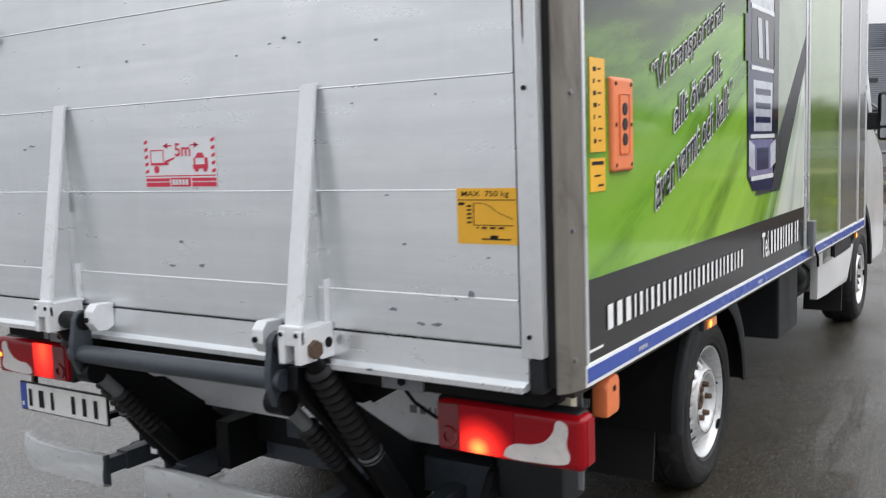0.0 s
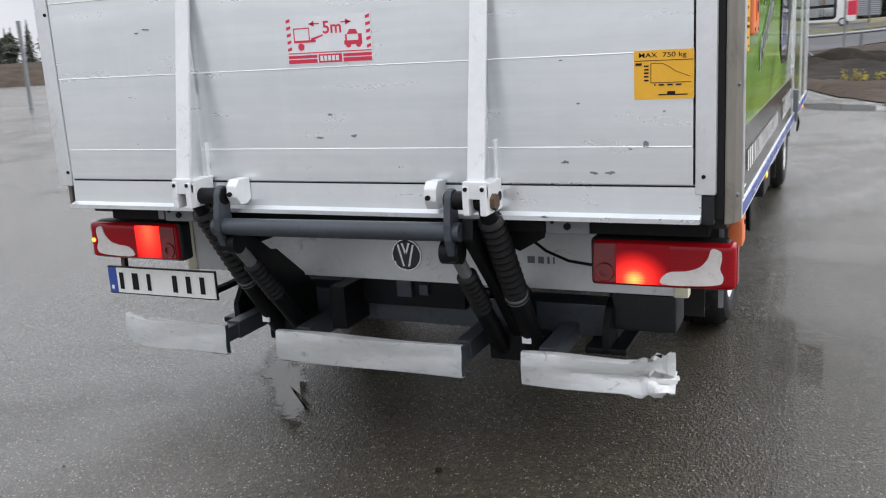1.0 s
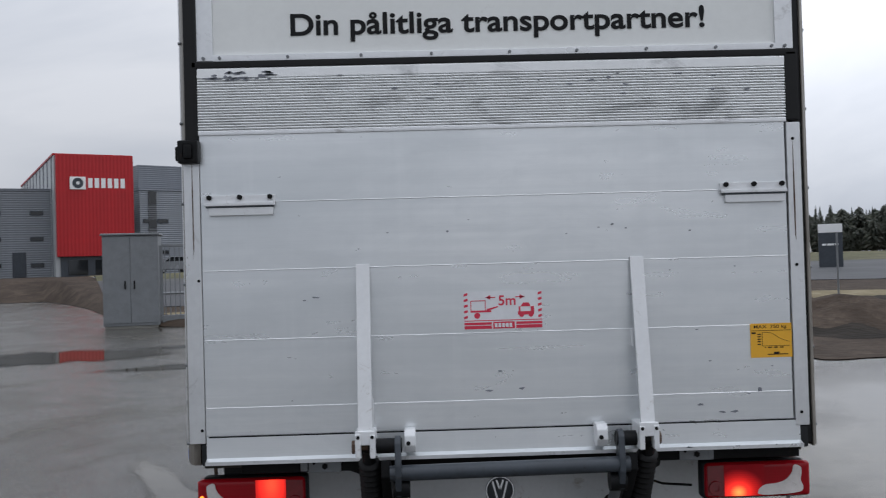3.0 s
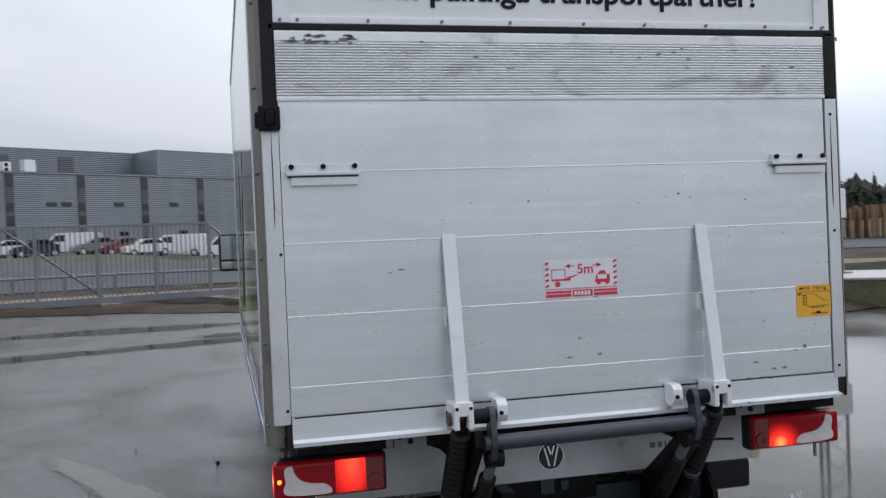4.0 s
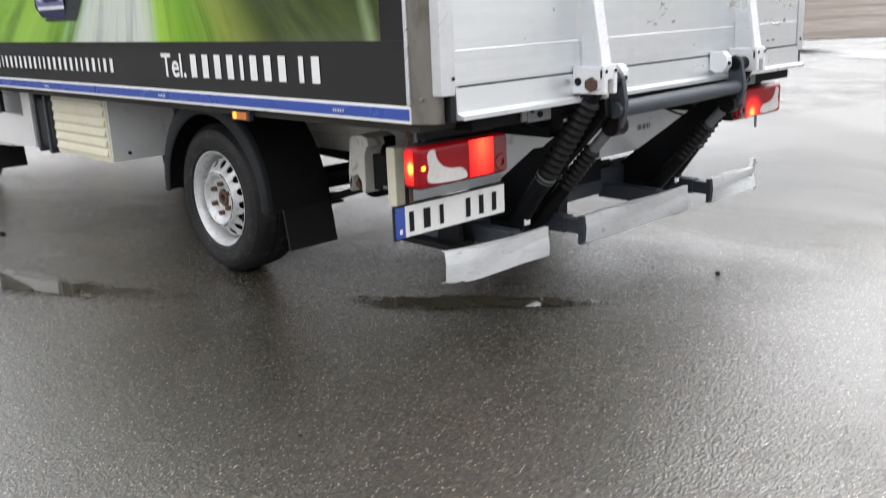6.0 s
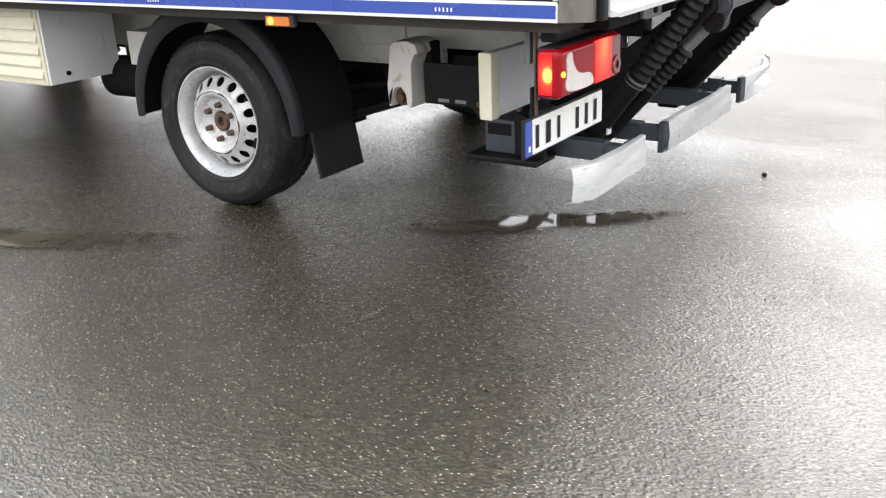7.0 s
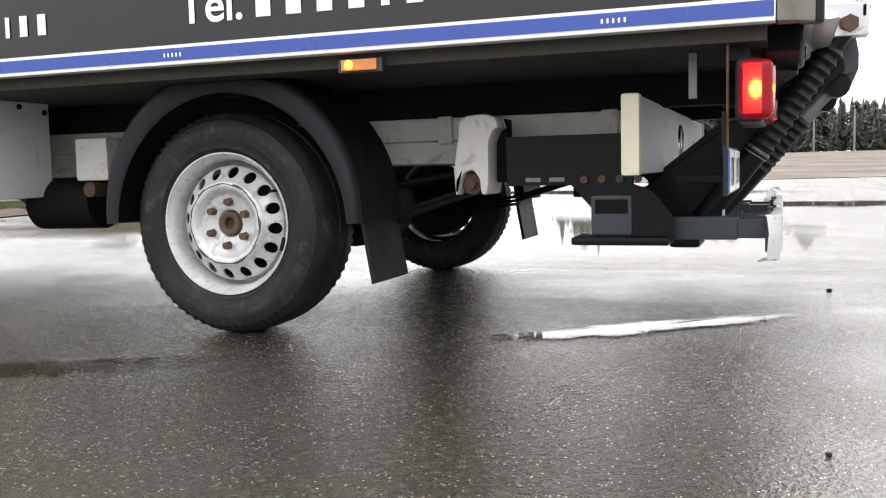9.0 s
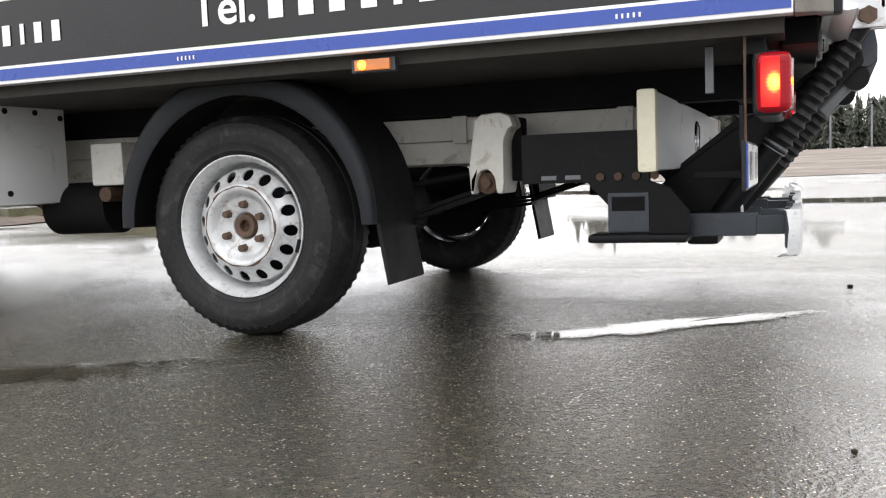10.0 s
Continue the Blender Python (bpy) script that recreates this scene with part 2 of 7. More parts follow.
CHROME = surface("chrome", (0.75, 0.76, 0.78), 0.12, 1.0, 0.05, 10.0, 60.0, 0.0)
BLUE = surface("blue_strip", (0.035, 0.075, 0.34), 0.28, 0.0, 0.06, 4.0, 60.0, 0.0)
WHITE_FILM = surface("white_film", (0.80, 0.80, 0.79), 0.35, 0.0, 0.03, 6.0, 60.0, 0.0)
BLACK_FILM = surface("black_film", (0.014, 0.014, 0.015), 0.15, 0.0, 0.15, 3.0, 60.0, 0.0, spec=0.42)
PLATE_WHITE = surface("plate_white", (0.78, 0.78, 0.75), 0.3, 0.0, 0.04, 8.0, 60.0, 0.0, (0.45, 0.42, 0.38), 0.06)
INK = surface("black_ink", (0.012, 0.012, 0.013), 0.5, 0.0, 0.1, 9.0, 60.0, 0.0, spec=0.15)
STICKER_RED = surface("sticker_red", (0.62, 0.03, 0.07), 0.35, 0.0, 0.08, 8.0, 80.0, 0.0)
STICKER_WHITE = surface("sticker_white", (0.76, 0.77, 0.79), 0.35, 0.0, 0.05, 6.0, 60.0, 0.0)
STICKER_YELLOW = surface("sticker_yellow", (0.80, 0.42, 0.03), 0.35, 0.0, 0.06, 8.0, 60.0, 0.0)
ORANGE = surface("orange_plastic", (0.74, 0.20, 0.07), 0.42, 0.0, 0.08, 8.0, 60.0, 0.08)
LENS_RED = glow("red_lens", (0.26, 0.004, 0.009), 0.05, 0.08)
LENS_DARK = surface("dark_red_lens", (0.16, 0.006, 0.010), 0.10, 0.0, 0.2, 9.0, 60.0, 0.0, coat=0.8)
LENS_CLEAR = surface("milky_clear_lens", (0.66, 0.62, 0.60), 0.14, 0.0, 0.12, 14.0, 60.0, 0.0, (0.30, 0.22, 0.20), 0.08, coat=0.6)
LIT_ORANGE = glow("lit_orange_bulb", (1.0, 0.22, 0.02), 2.6)
LIT_YELLOW = glow("lit_yellow_bulb", (1.0, 0.48, 0.04), 2.2)
# Lit lenses: the glow is painted round a centre point in each.
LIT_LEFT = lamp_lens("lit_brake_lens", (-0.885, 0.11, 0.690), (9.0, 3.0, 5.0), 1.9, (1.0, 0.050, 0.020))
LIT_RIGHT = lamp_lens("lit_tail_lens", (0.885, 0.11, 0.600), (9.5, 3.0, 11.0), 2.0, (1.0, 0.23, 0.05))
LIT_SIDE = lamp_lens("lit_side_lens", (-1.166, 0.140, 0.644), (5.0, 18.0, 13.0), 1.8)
AMBER = surface("amber_lens", (0.75, 0.22, 0.03), 0.15, 0.0, 0.1, 20.0, 60.0, 0.0, coat=0.6)
GLASS_DARK = surface("dark_glass", (0.012, 0.014, 0.016), 0.05, 0.0, 0.2, 3.0, 60.0, 0.0, coat=0.5)
MIRROR_GLASS = surface("mirror_glass", (0.32, 0.34, 0.35), 0.03, 1.0, 0.02, 3.0, 60.0, 0.0)
GALV = surface("galvanised_steel", (0.19, 0.20, 0.21), 0.5, 0.3, 0.14, 5.0, 40.0, 0.15)
POLE = surface("dull_grey_pole", (0.10, 0.105, 0.11), 0.55, 0.1, 0.12, 3.0, 30.0, 0.1)
UNDERRUN = surface("scuffed_pale_aluminium", (0.88, 0.89, 0.89), 0.40, 0.25, 0.08, 5.0, 30.0, 0.15, (0.45, 0.45, 0.45), 0.12, (1, 1, 3))
CONCRETE = surface("wet_concrete", (0.30, 0.29, 0.26), 0.45, 0.0, 0.2, 1.5, 30.0, 0.4, (0.14, 0.14, 0.10), 0.14, depth=0.004)
MOSSY = surface("mossy_concrete", (0.085, 0.080, 0.040), 0.75, 0.0, 0.5, 2.0, 30.0, 0.4, (0.035, 0.032, 0.018), 0.35, depth=0.004)
MARK = surface("dark_scuff", (0.20, 0.21, 0.24), 0.5, 0.3, 0.3, 40.0, 200.0, 0.0)


def asphalt():
    """Rolled asphalt under a thin film of rain: pale grains in dark binder, wetter and drier patches."""
    m, nt, bs = mat_base("wet_asphalt")
    v = coords(nt)
    stones = n_voronoi(nt, v, 95.0)
    grit = n_voronoi(nt, v, 260.0)
    specks = n_voronoi(nt, v, 170.0)
    stone_col = n_ramp(nt, stones.outputs["Color"], [(0.0, (0.0062, 0.0055, 0.0031)), (0.45, (0.0250, 0.0211, 0.0125)), (0.75, (0.0671, 0.0569, 0.0343)), (0.92, (0.1326, 0.1139, 0.0749)), (1.0, (0.2340, 0.2028, 0.1404))])
    grit_col = n_ramp(nt, grit.outputs["Color"], [(0.0, (0.0062, 0.0055, 0.0035)), (0.7, (0.0343, 0.0296, 0.0187)), (1.0, (0.1404, 0.1209, 0.0858))])
    patch = n_noise(nt, v, 0.30, 6.0, 0.62, 0.6)
    damp = n_ramp(nt, patch, [(0.40, 0.0), (0.58, 1.0)])
    fine = n_noise(nt, v, 3.2, 5.0, 0.65, 0.3)
    smears = n_noise(nt, coords(nt, (1, 0.35, 1)), 0.9, 6.0, 0.6, 0.8)
    c = n_mix(nt, n_ramp(nt, fine, [(0.3, 0.15), (0.75, 0.55)]), stone_col, grit_col)
    tint = n_noise(nt, v, 34.0, 4.0, 0.65)
    c = n_mix(nt, n_ramp(nt, tint, [(0.48, 0.0), (0.75, 0.40)]), c, (0.0663, 0.0437, 0.0218))
    moss = n_noise(nt, v, 21.0, 4.0, 0.65)
    c = n_mix(nt, n_ramp(nt, moss, [(0.50, 0.0), (0.75, 0.45)]), c, (0.0429, 0.0452, 0.0203))
    c = n_mix(nt, n_ramp(nt, smears, [(0.35, 0.0), (0.65, 0.22)]), c, (0.0359, 0.0312, 0.0234))
    mottle = n_noise(nt, v, 7.5, 5.0, 0.7)
    c = n_mix(nt, n_ramp(nt, mottle, [(0.42, 0.0), (0.70, 0.40)]), c, (0.0234, 0.0203, 0.0156))
    pale = n_math(nt, "MULTIPLY", n_ramp(nt, specks.outputs["Color"], [(0.80, 0.0), (0.84, 1.0)]), n_ramp(nt, specks.outputs["Distance"], [(0.22, 1.0), (0.42, 0.0)]))
    c = n_mix(nt, pale, c, (0.70, 0.64, 0.52))
    nt.links.new(c, bs.inputs["Base Color"])
    nt.links.new(n_mix(nt, damp, 0.50, 0.40), bs.inputs["Roughness"])
    bs.inputs["IOR"].default_value = 1.30
    h = n_math(nt, "ADD", n_math(nt, "MULTIPLY", stones.outputs["Distance"], 1.0), n_math(nt, "MULTIPLY", grit.outputs["Distance"], 0.6))
    h = n_math(nt, "ADD", h, n_math(nt, "MULTIPLY", n_noise(nt, v, 55.0, 4.0, 0.68), 1.4))
    n_bump(nt, bs, h, 1.0, 0.007)
    # the film of water over it, through which the higher grains stand
    film = n_math(nt, "ADD", n_math(nt, "MULTIPLY", damp, 0.50), n_math(nt, "MULTIPLY", smears, 1.35), True)
    film = n_math(nt, "MULTIPLY", film, n_ramp(nt, stones.outputs["Distance"], [(0.12, 0.55), (0.35, 1.0)]))
    nt.links.new(film, bs.inputs["Coat Weight"])
    nt.links.new(n_mix(nt, damp, n_ramp(nt, fine, [(0.3, 0.10), (0.7, 0.17)]), n_ramp(nt, fine, [(0.3, 0.05), (0.7, 0.10)])), bs.inputs["Coat Roughness"])
    bs.inputs["Coat IOR"].default_value = 1.80
    skin = nt.nodes.new("ShaderNodeBump")
    nt.links.new(n_mix(nt, damp, 0.48, 0.28), skin.inputs["Strength"])
    skin.inputs["Distance"].default_value = 0.005
    nt.links.new(h, skin.inputs["Height"])
    nt.links.new(skin.outputs["Normal"], bs.inputs["Coat Normal"])
    return m


def water(name, scale, uneven, lo, hi):
    """Standing rain water, shallow towards its rim, where the grains of the asphalt stand out of it."""
    m, nt, bs = mat_base(name)
    v = coords(nt)
    nt.links.new(n_ramp(nt, n_noise(nt, v, 5.0, 4.0), [(0.3, (0.036, 0.032, 0.024)), (0.7, (0.075, 0.066, 0.050))]), bs.inputs["Base Color"])
    bs.inputs["Roughness"].default_value = 0.04
    bs.inputs["IOR"].default_value = 1.33
    n_bump(nt, bs, n_noise(nt, v, 9.0, 2.0), 0.012, 0.004)
    at = nt.nodes.new("ShaderNodeAttribute")
    at.attribute_name = "depth"
    grain = n_voronoi(nt, v, 105.0)
    edge = n_math(nt, "ADD", at.outputs["Fac"], n_math(nt, "MULTIPLY", n_math(nt, "SUBTRACT", n_noise(nt, v, scale, 6.0, 0.68), 0.5), uneven))
    edge = n_math(nt, "ADD", edge, n_math(nt, "MULTIPLY", n_math(nt, "SUBTRACT", grain.outputs["Distance"], 0.4), 0.35 * uneven))
    nt.links.new(n_ramp(nt, edge, [(lo, 0.0), (hi, 1.0)]), bs.inputs["Alpha"])
    return m


def soil(name, a, b, c, scale, rough=0.85, depth=0.05):
    m, nt, bs = mat_base(name)
    v = coords(nt)
    big = n_noise(nt, v, scale, 7.0, 0.65, 0.5)
    clod = n_voronoi(nt, v, scale * 9.0)
    col = n_ramp(nt, big, [(0.30, a), (0.52, b), (0.72, c)])
    col = n_mix(nt, n_ramp(nt, clod.outputs["Color"], [(0.0, 0.0), (1.0, 0.5)]), col, a)
    nt.links.new(col, bs.inputs["Base Color"])
    bs.inputs["Roughness"].default_value = rough
    n_bump(nt, bs, n_math(nt, "ADD", big, n_math(nt, "MULTIPLY", clod.outputs["Distance"], 0.4)), 0.6, depth)
    bs.inputs["Specular IOR Level"].default_value = 0.08
    return m


def cladding(name, col, pitch=0.2, axis="Z"):
    """Profiled sheet-metal cladding: shallow ribs, shade painted in their troughs, and faint weather streaks."""
    m, nt, bs = mat_base(name)
    v = coords(nt)
    wave = nt.nodes.new("ShaderNodeTexWave")
    wave.bands_direction = axis
    wave.inputs["Scale"].default_value = 0.314 / pitch
    nt.links.new(v, wave.inputs["Vector"])
    streak = n_noise(nt, coords(nt, (0.5, 0.5, 0.06)), 1.4, 5.0, 0.6)
    sheets = n_noise(nt, coords(nt, (0.02, 0.02, 1.1)), 1.0, 1.0)
    base = n_ramp(nt, n_math(nt, "ADD", n_math(nt, "MULTIPLY", streak, 0.6), n_math(nt, "MULTIPLY", sheets, 0.4)), [(0.3, tuple(x * 0.86 for x in col)), (0.7, tuple(x * 1.1 for x in col))])
    # Shade between the ribs is mixed into the colour of the troughs.
    base = n_mix(nt, n_ramp(nt, wave.outputs["Fac"], [(0.0, 0.22), (0.5, 0.0)]), base, tuple(x * 0.6 for x in col))
    nt.links.new(base, bs.inputs["Base Color"])
    bs.inputs["Roughness"].default_value = 0.45
    bs.inputs["Metallic"].default_value = 0.15
    n_bump(nt, bs, wave.outputs["Fac"], 0.7, 0.03)
    return m


def side_print():
    """The printed film on the box: a road through fields, smeared by speed, running from one far point."""
    m, nt, bs = mat_base("printed_side_film")
    uv = nt.nodes.new("ShaderNodeUVMap")
    sep = nt.nodes.new("ShaderNodeSeparateXYZ")
    nt.links.new(uv.outputs["UV"], sep.inputs["Vector"])
    u, z = sep.outputs["X"], sep.outputs["Y"]
    du = n_math(nt, "SUBTRACT", u, 2.44)
    dz = n_math(nt, "SUBTRACT", 2.04, z)
    ang = n_math(nt, "ARCTAN2", du, dz)
    far = n_math(nt, "SQRT", n_math(nt, "ADD", n_math(nt, "MULTIPLY", du, du), n_math(nt, "MULTIPLY", dz, dz)))
    comb = nt.nodes.new("ShaderNodeCombineXYZ")
    nt.links.new(n_math(nt, "MULTIPLY", ang, 5.0), comb.inputs["X"])
    nt.links.new(n_math(nt, "MULTIPLY", far, 0.45), comb.inputs["Y"])
    streak = n_noise(nt, comb.outputs["Vector"], 2.2, 6.0, 0.6)
    soft = n_noise(nt, uv.outputs["UV"], 1.3, 3.0, 0.5)
    wob = n_math(nt, "ADD", ang, n_math(nt, "MULTIPLY", n_math(nt, "SUBTRACT", streak, 0.5), 0.30))
    t = n_math(nt, "ADD", n_math(nt, "MULTIPLY", wob, 1 / (2 * math.pi)), 0.5, True)
    dark, forest, grass, lime, road = (0.010, 0.014, 0.008), (0.022, 0.040, 0.014), (0.14, 0.35, 0.018), (0.34, 0.60, 0.06), (0.66, 0.70, 0.65)
    col = n_ramp(nt, t, [(0.22, forest), (0.27, dark), (0.30, grass), (0.352, lime), (0.378, grass), (0.402, road), (0.486, road), (0.508, lime), (0.545, grass), (0.585, (0.24, 0.30, 0.05)), (0.615, forest), (0.66, dark), (0.78, forest)])
    col = n_mix(nt, n_ramp(nt, streak, [(0.38, 0.0), (0.72, 0.55)]), col, n_mix(nt, 0.5, col, (0.30, 0.40, 0.12)))
    col = n_mix(nt, n_ramp(nt, streak, [(0.34, 0.65), (0.52, 0.0)]), col, n_mix(nt, 0.75, col, (0.012, 0.020, 0.008)))
    wood = n_math(nt, "MULTIPLY", n_ramp(nt, n_math(nt, "SUBTRACT", u, 2.4), [(0.22, 0.0), (0.42, 1.0)]), n_ramp(nt, n_math(nt, "ADD", n_math(nt, "SUBTRACT", z, 1.0), n_math(nt, "MULTIPLY", n_math(nt, "SUBTRACT", streak, 0.5), 0.7)), [(0.30, 0.0), (0.58, 0.92)]))
    autumn = n_ramp(nt, n_math(nt, "SUBTRACT", u, 2.4), [(0.30, (0.15, 0.15, 0.028)), (0.55, (0.034, 0.036, 0.015)), (0.95, (0.016, 0.024, 0.011))])
    col = n_mix(nt, wood, col, autumn)
    lean = n_math(nt, "ABSOLUTE", n_math(nt, "ADD", n_math(nt, "SUBTRACT", u, 4.09), n_math(nt, "MULTIPLY", z, 0.25)))
    trunk = n_math(nt, "MULTIPLY", n_ramp(nt, n_math(nt, "ADD", lean, n_math(nt, "MULTIPLY", streak, 0.03)), [(0.02, 1.0), (0.06, 0.0)]), n_ramp(nt, n_noise(nt, uv.outputs["UV"], 3.5, 4.0), [(0.35, 0.1), (0.65, 0.9)]))
    col = n_mix(nt, trunk, col, (0.30, 0.40, 0.20))
    top = n_ramp(nt, n_math(nt, "MULTIPLY", n_math(nt, "SUBTRACT", z, 1.9), 1.1, True), [(0.0, 0.0), (0.9, 0.85)])
    crowns = n_ramp(nt, soft, [(0.36, (0.05, 0.08, 0.03)), (0.55, (0.14, 0.24, 0.06)), (0.68, (0.46, 0.54, 0.44))])
    col = n_mix(nt, top, col, crowns)
    nt.links.new(col, bs.inputs["Base Color"])
    bs.inputs["Roughness"].default_value = 0.09
    bs.inputs["Specular IOR Level"].default_value = 0.55
    n_bump(nt, bs, n_noise(nt, coords(nt), 2.2, 2.0), 0.05, 0.004)
    return m


ASPHALT, PRINT = asphalt(), side_print()
WATER = water("shallow_water", 16.0, 2.0, 0.26, 0.66)
WET_SHEET = water("thin_sheet_of_water", 0.7, 0.9, 0.0, 1.1)
SOIL = soil("dark_wet_soil", (0.010, 0.008, 0.006), (0.020, 0.016, 0.012), (0.050, 0.040, 0.031), 0.6)
DIRT = soil("brown_gravel_dirt", (0.028, 0.021, 0.016), (0.055, 0.041, 0.031), (0.095, 0.073, 0.056), 0.9)
VERGE = soil("dry_grass_verge", (0.10, 0.085, 0.045), (0.19, 0.16, 0.10), (0.30, 0.26, 0.18), 0.4)
GRASS = soil("short_dry_grass", (0.055, 0.055, 0.03), (0.10, 0.095, 0.055), (0.16, 0.145, 0.09), 0.5)
GRAVEL = soil("pale_gravel", (0.075, 0.062, 0.053), (0.14, 0.12, 0.105), (0.22, 0.20, 0.18), 0.25, 0.95)
ROADWAY = soil("grey_road_surface", (0.060, 0.061, 0.065), (0.080, 0.081, 0.085), (0.11, 0.11, 0.115), 0.12, 0.75, 0.01)
CLAD_GREY = cladding("grey_ribbed_cladding", (0.200, 0.216, 0.236))
CLAD_DARK = cladding("dark_grey_cladding", (0.160, 0.174, 0.196))
CLAD_RED = cladding("red_cladding", (0.40, 0.010, 0.014), 0.3, "X")
CLAD_PALE = cladding("pale_grey_cladding", (0.46, 0.48, 0.49), 0.9, "X")
CLAD_STRIP = cladding("strip_panel", (0.085, 0.09, 0.095))

# ---- mesh helpers ----
def add_box(bm, x, y, z, r=0.0, seg=2):
    vs = [bm.verts.new((x[i], y[j], z[k])) for i in (0, 1) for j in (0, 1) for k in (0, 1)]
    fs = [bm.faces.new([vs[i] for i in q]) for q in ((0, 1, 3, 2), (4, 6, 7, 5), (0, 4, 5, 1), (2, 3, 7, 6), (0, 2, 6, 4), (1, 5, 7, 3))]
    if r:
        edges = {e for f in fs for e in f.edges}
        bmesh.ops.bevel(bm, geom=list(edges), offset=r, segments=seg, affect="EDGES", profile=0.6)
    return bm


def box(x, y, z, r=0.0, seg=2):
    return add_box(bmesh.new(), x, y, z, r, seg)


def boxes(*specs, r=0.0):
    bm = bmesh.new()
    for s in specs:
        add_box(bm, *s, r=r)
    return bm


def add_cyl(bm, a, b, r, seg=16, r2=None):
    a, b = Vector(a), Vector(b)
    d = b - a
    m = Matrix.Translation((a + b) / 2) @ d.to_track_quat("Z", "Y").to_matrix().to_4x4()
    bmesh.ops.create_cone(bm, cap_ends=True, segments=seg, radius1=r, radius2=r if r2 is None else r2, depth=d.length, matrix=m)
    return bm


def cyl(a, b, r, seg=16, r2=None):
    return add_cyl(bmesh.new(), a, b, r, seg, r2)


def cyls(*specs):
    bm = bmesh.new()
    for s in specs:
        add_cyl(bm, *s)
    return bm


def add_prism(bm, pts, axis, a, b, r=0.0):
    """A flat outline, given in the two other axes, drawn out along one axis from a to b."""
    def at(p, v):
        return {"x": (v, p[0], p[1]), "y": (p[0], v, p[1]), "z": (p[0], p[1], v)}[axis]
    lo = [bm.verts.new(at(p, a)) for p in pts]
    hi = [bm.verts.new(at(p, b)) for p in pts]
    fs = [bm.faces.new(lo), bm.faces.new(hi)]
    n = len(pts)
    fs += [bm.faces.new((lo[i], lo[(i + 1) % n], hi[(i + 1) % n], hi[i])) for i in range(n)]
    bmesh.ops.recalc_face_normals(bm, faces=fs)
    if r:
        bmesh.ops.bevel(bm, geom=list({e for f in fs for e in f.edges}), offset=r, segments=2, affect="EDGES", profile=0.6)
    return bm


def prism(pts, axis, a, b, r=0.0):
    return add_prism(bmesh.new(), pts, axis, a, b, r)


def lathe(profile, seg=48, axis="x", wobble=None):
    """Turns (radius, along) pairs round an axis through the origin."""
    bm = bmesh.new()
    rings = []
    for i, (r, a) in enumerate(profile):
        ring = []
        for j in range(seg):
            w = 2 * math.pi * j / seg
            rr = r + (wobble(i, j) if wobble else 0.0)
            c, s = rr * math.cos(w), rr * math.sin(w)
            ring.append(bm.verts.new((a, c, s) if axis == "x" else (c, a, s) if axis == "y" else (c, s, a)))
        rings.append(ring)
    for p, q in zip(rings, rings[1:]):
        for j in range(seg):
            bm.faces.new((p[j], p[(j + 1) % seg], q[(j + 1) % seg], q[j]))
    bmesh.ops.recalc_face_normals(bm, faces=bm.faces)
    return bm


def tube(points, r, seg=10, closed=False):
    """A bent bar or hose of constant thickness."""
    bm = bmesh.new()
    pts = [Vector(p) for p in points]
    rings = []
    for i, p in enumerate(pts):
        d = (pts[min(i + 1, len(pts) - 1)] - pts[max(i - 1, 0)]).normalized()
        q = d.to_track_quat("Z", "Y")
        rings.append([bm.verts.new(p + q @ Vector((r * math.cos(2 * math.pi * j / seg), r * math.sin(2 * math.pi * j / seg), 0))) for j in range(seg)])
    for a, b in zip(rings, rings[1:]):
        for j in range(seg):
            bm.faces.new((a[j], a[(j + 1) % seg], b[(j + 1) % seg], b[j]))
    bm.faces.new(rings[0]), bm.faces.new(rings[-1])
    bmesh.ops.recalc_face_normals(bm, faces=bm.faces)
    return bm


def blob(cx, cz, rx, rz, n, seed, rough=0.35):
    rnd = random.Random(seed)
    return [(cx + rx * math.cos(2 * math.pi * i / n) * (1 + rough * (rnd.random() - 0.5) * 2), cz + rz * math.sin(2 * math.pi * i / n) * (1 + rough * (rnd.random() - 0.5) * 2)) for i in range(n)]


def mesh_of(name, bm, material, smooth=True):
    """A mesh; smooth ones keep their large faces flat by weighting the normals by area."""
    normals = []
    if smooth:
        bm.normal_update()
        area = {f: f.calc_area() for f in bm.faces}
        for f in bm.faces:
            for lp in f.loops:
                n = Vector()
                for g in lp.vert.link_faces:
                    if g.normal.dot(f.normal) > 0.64:
                        n += g.normal * area[g]
                normals.append(tuple(n.normalized()) if n.length > 0 else tuple(f.normal))
    me = bpy.data.meshes.new(name)
    bm.to_mesh(me)
    bm.free()
    me.materials.append(material)
    if smooth:
        me.polygons.foreach_set("use_smooth", [True] * len(me.polygons))
        me.normals_split_custom_set(normals)
    return me


SINGLE = {"letter", "letter_edge", "plate_bracket", "slot", "rivet", "post_rivet", "bolt", "wheel_nut", "vent_hole", "screw", "cover_hole", "ram", "arm_eye", "stiffener_tab", "sticker_hazard", "sticker_stripe", "tank_strap", "hose_bundle", "valve_block", "rail_bolt_plate", "foot", "label_bar", "scale_bar", "door_frame_strip", "load_axis", "sticker_picture"}


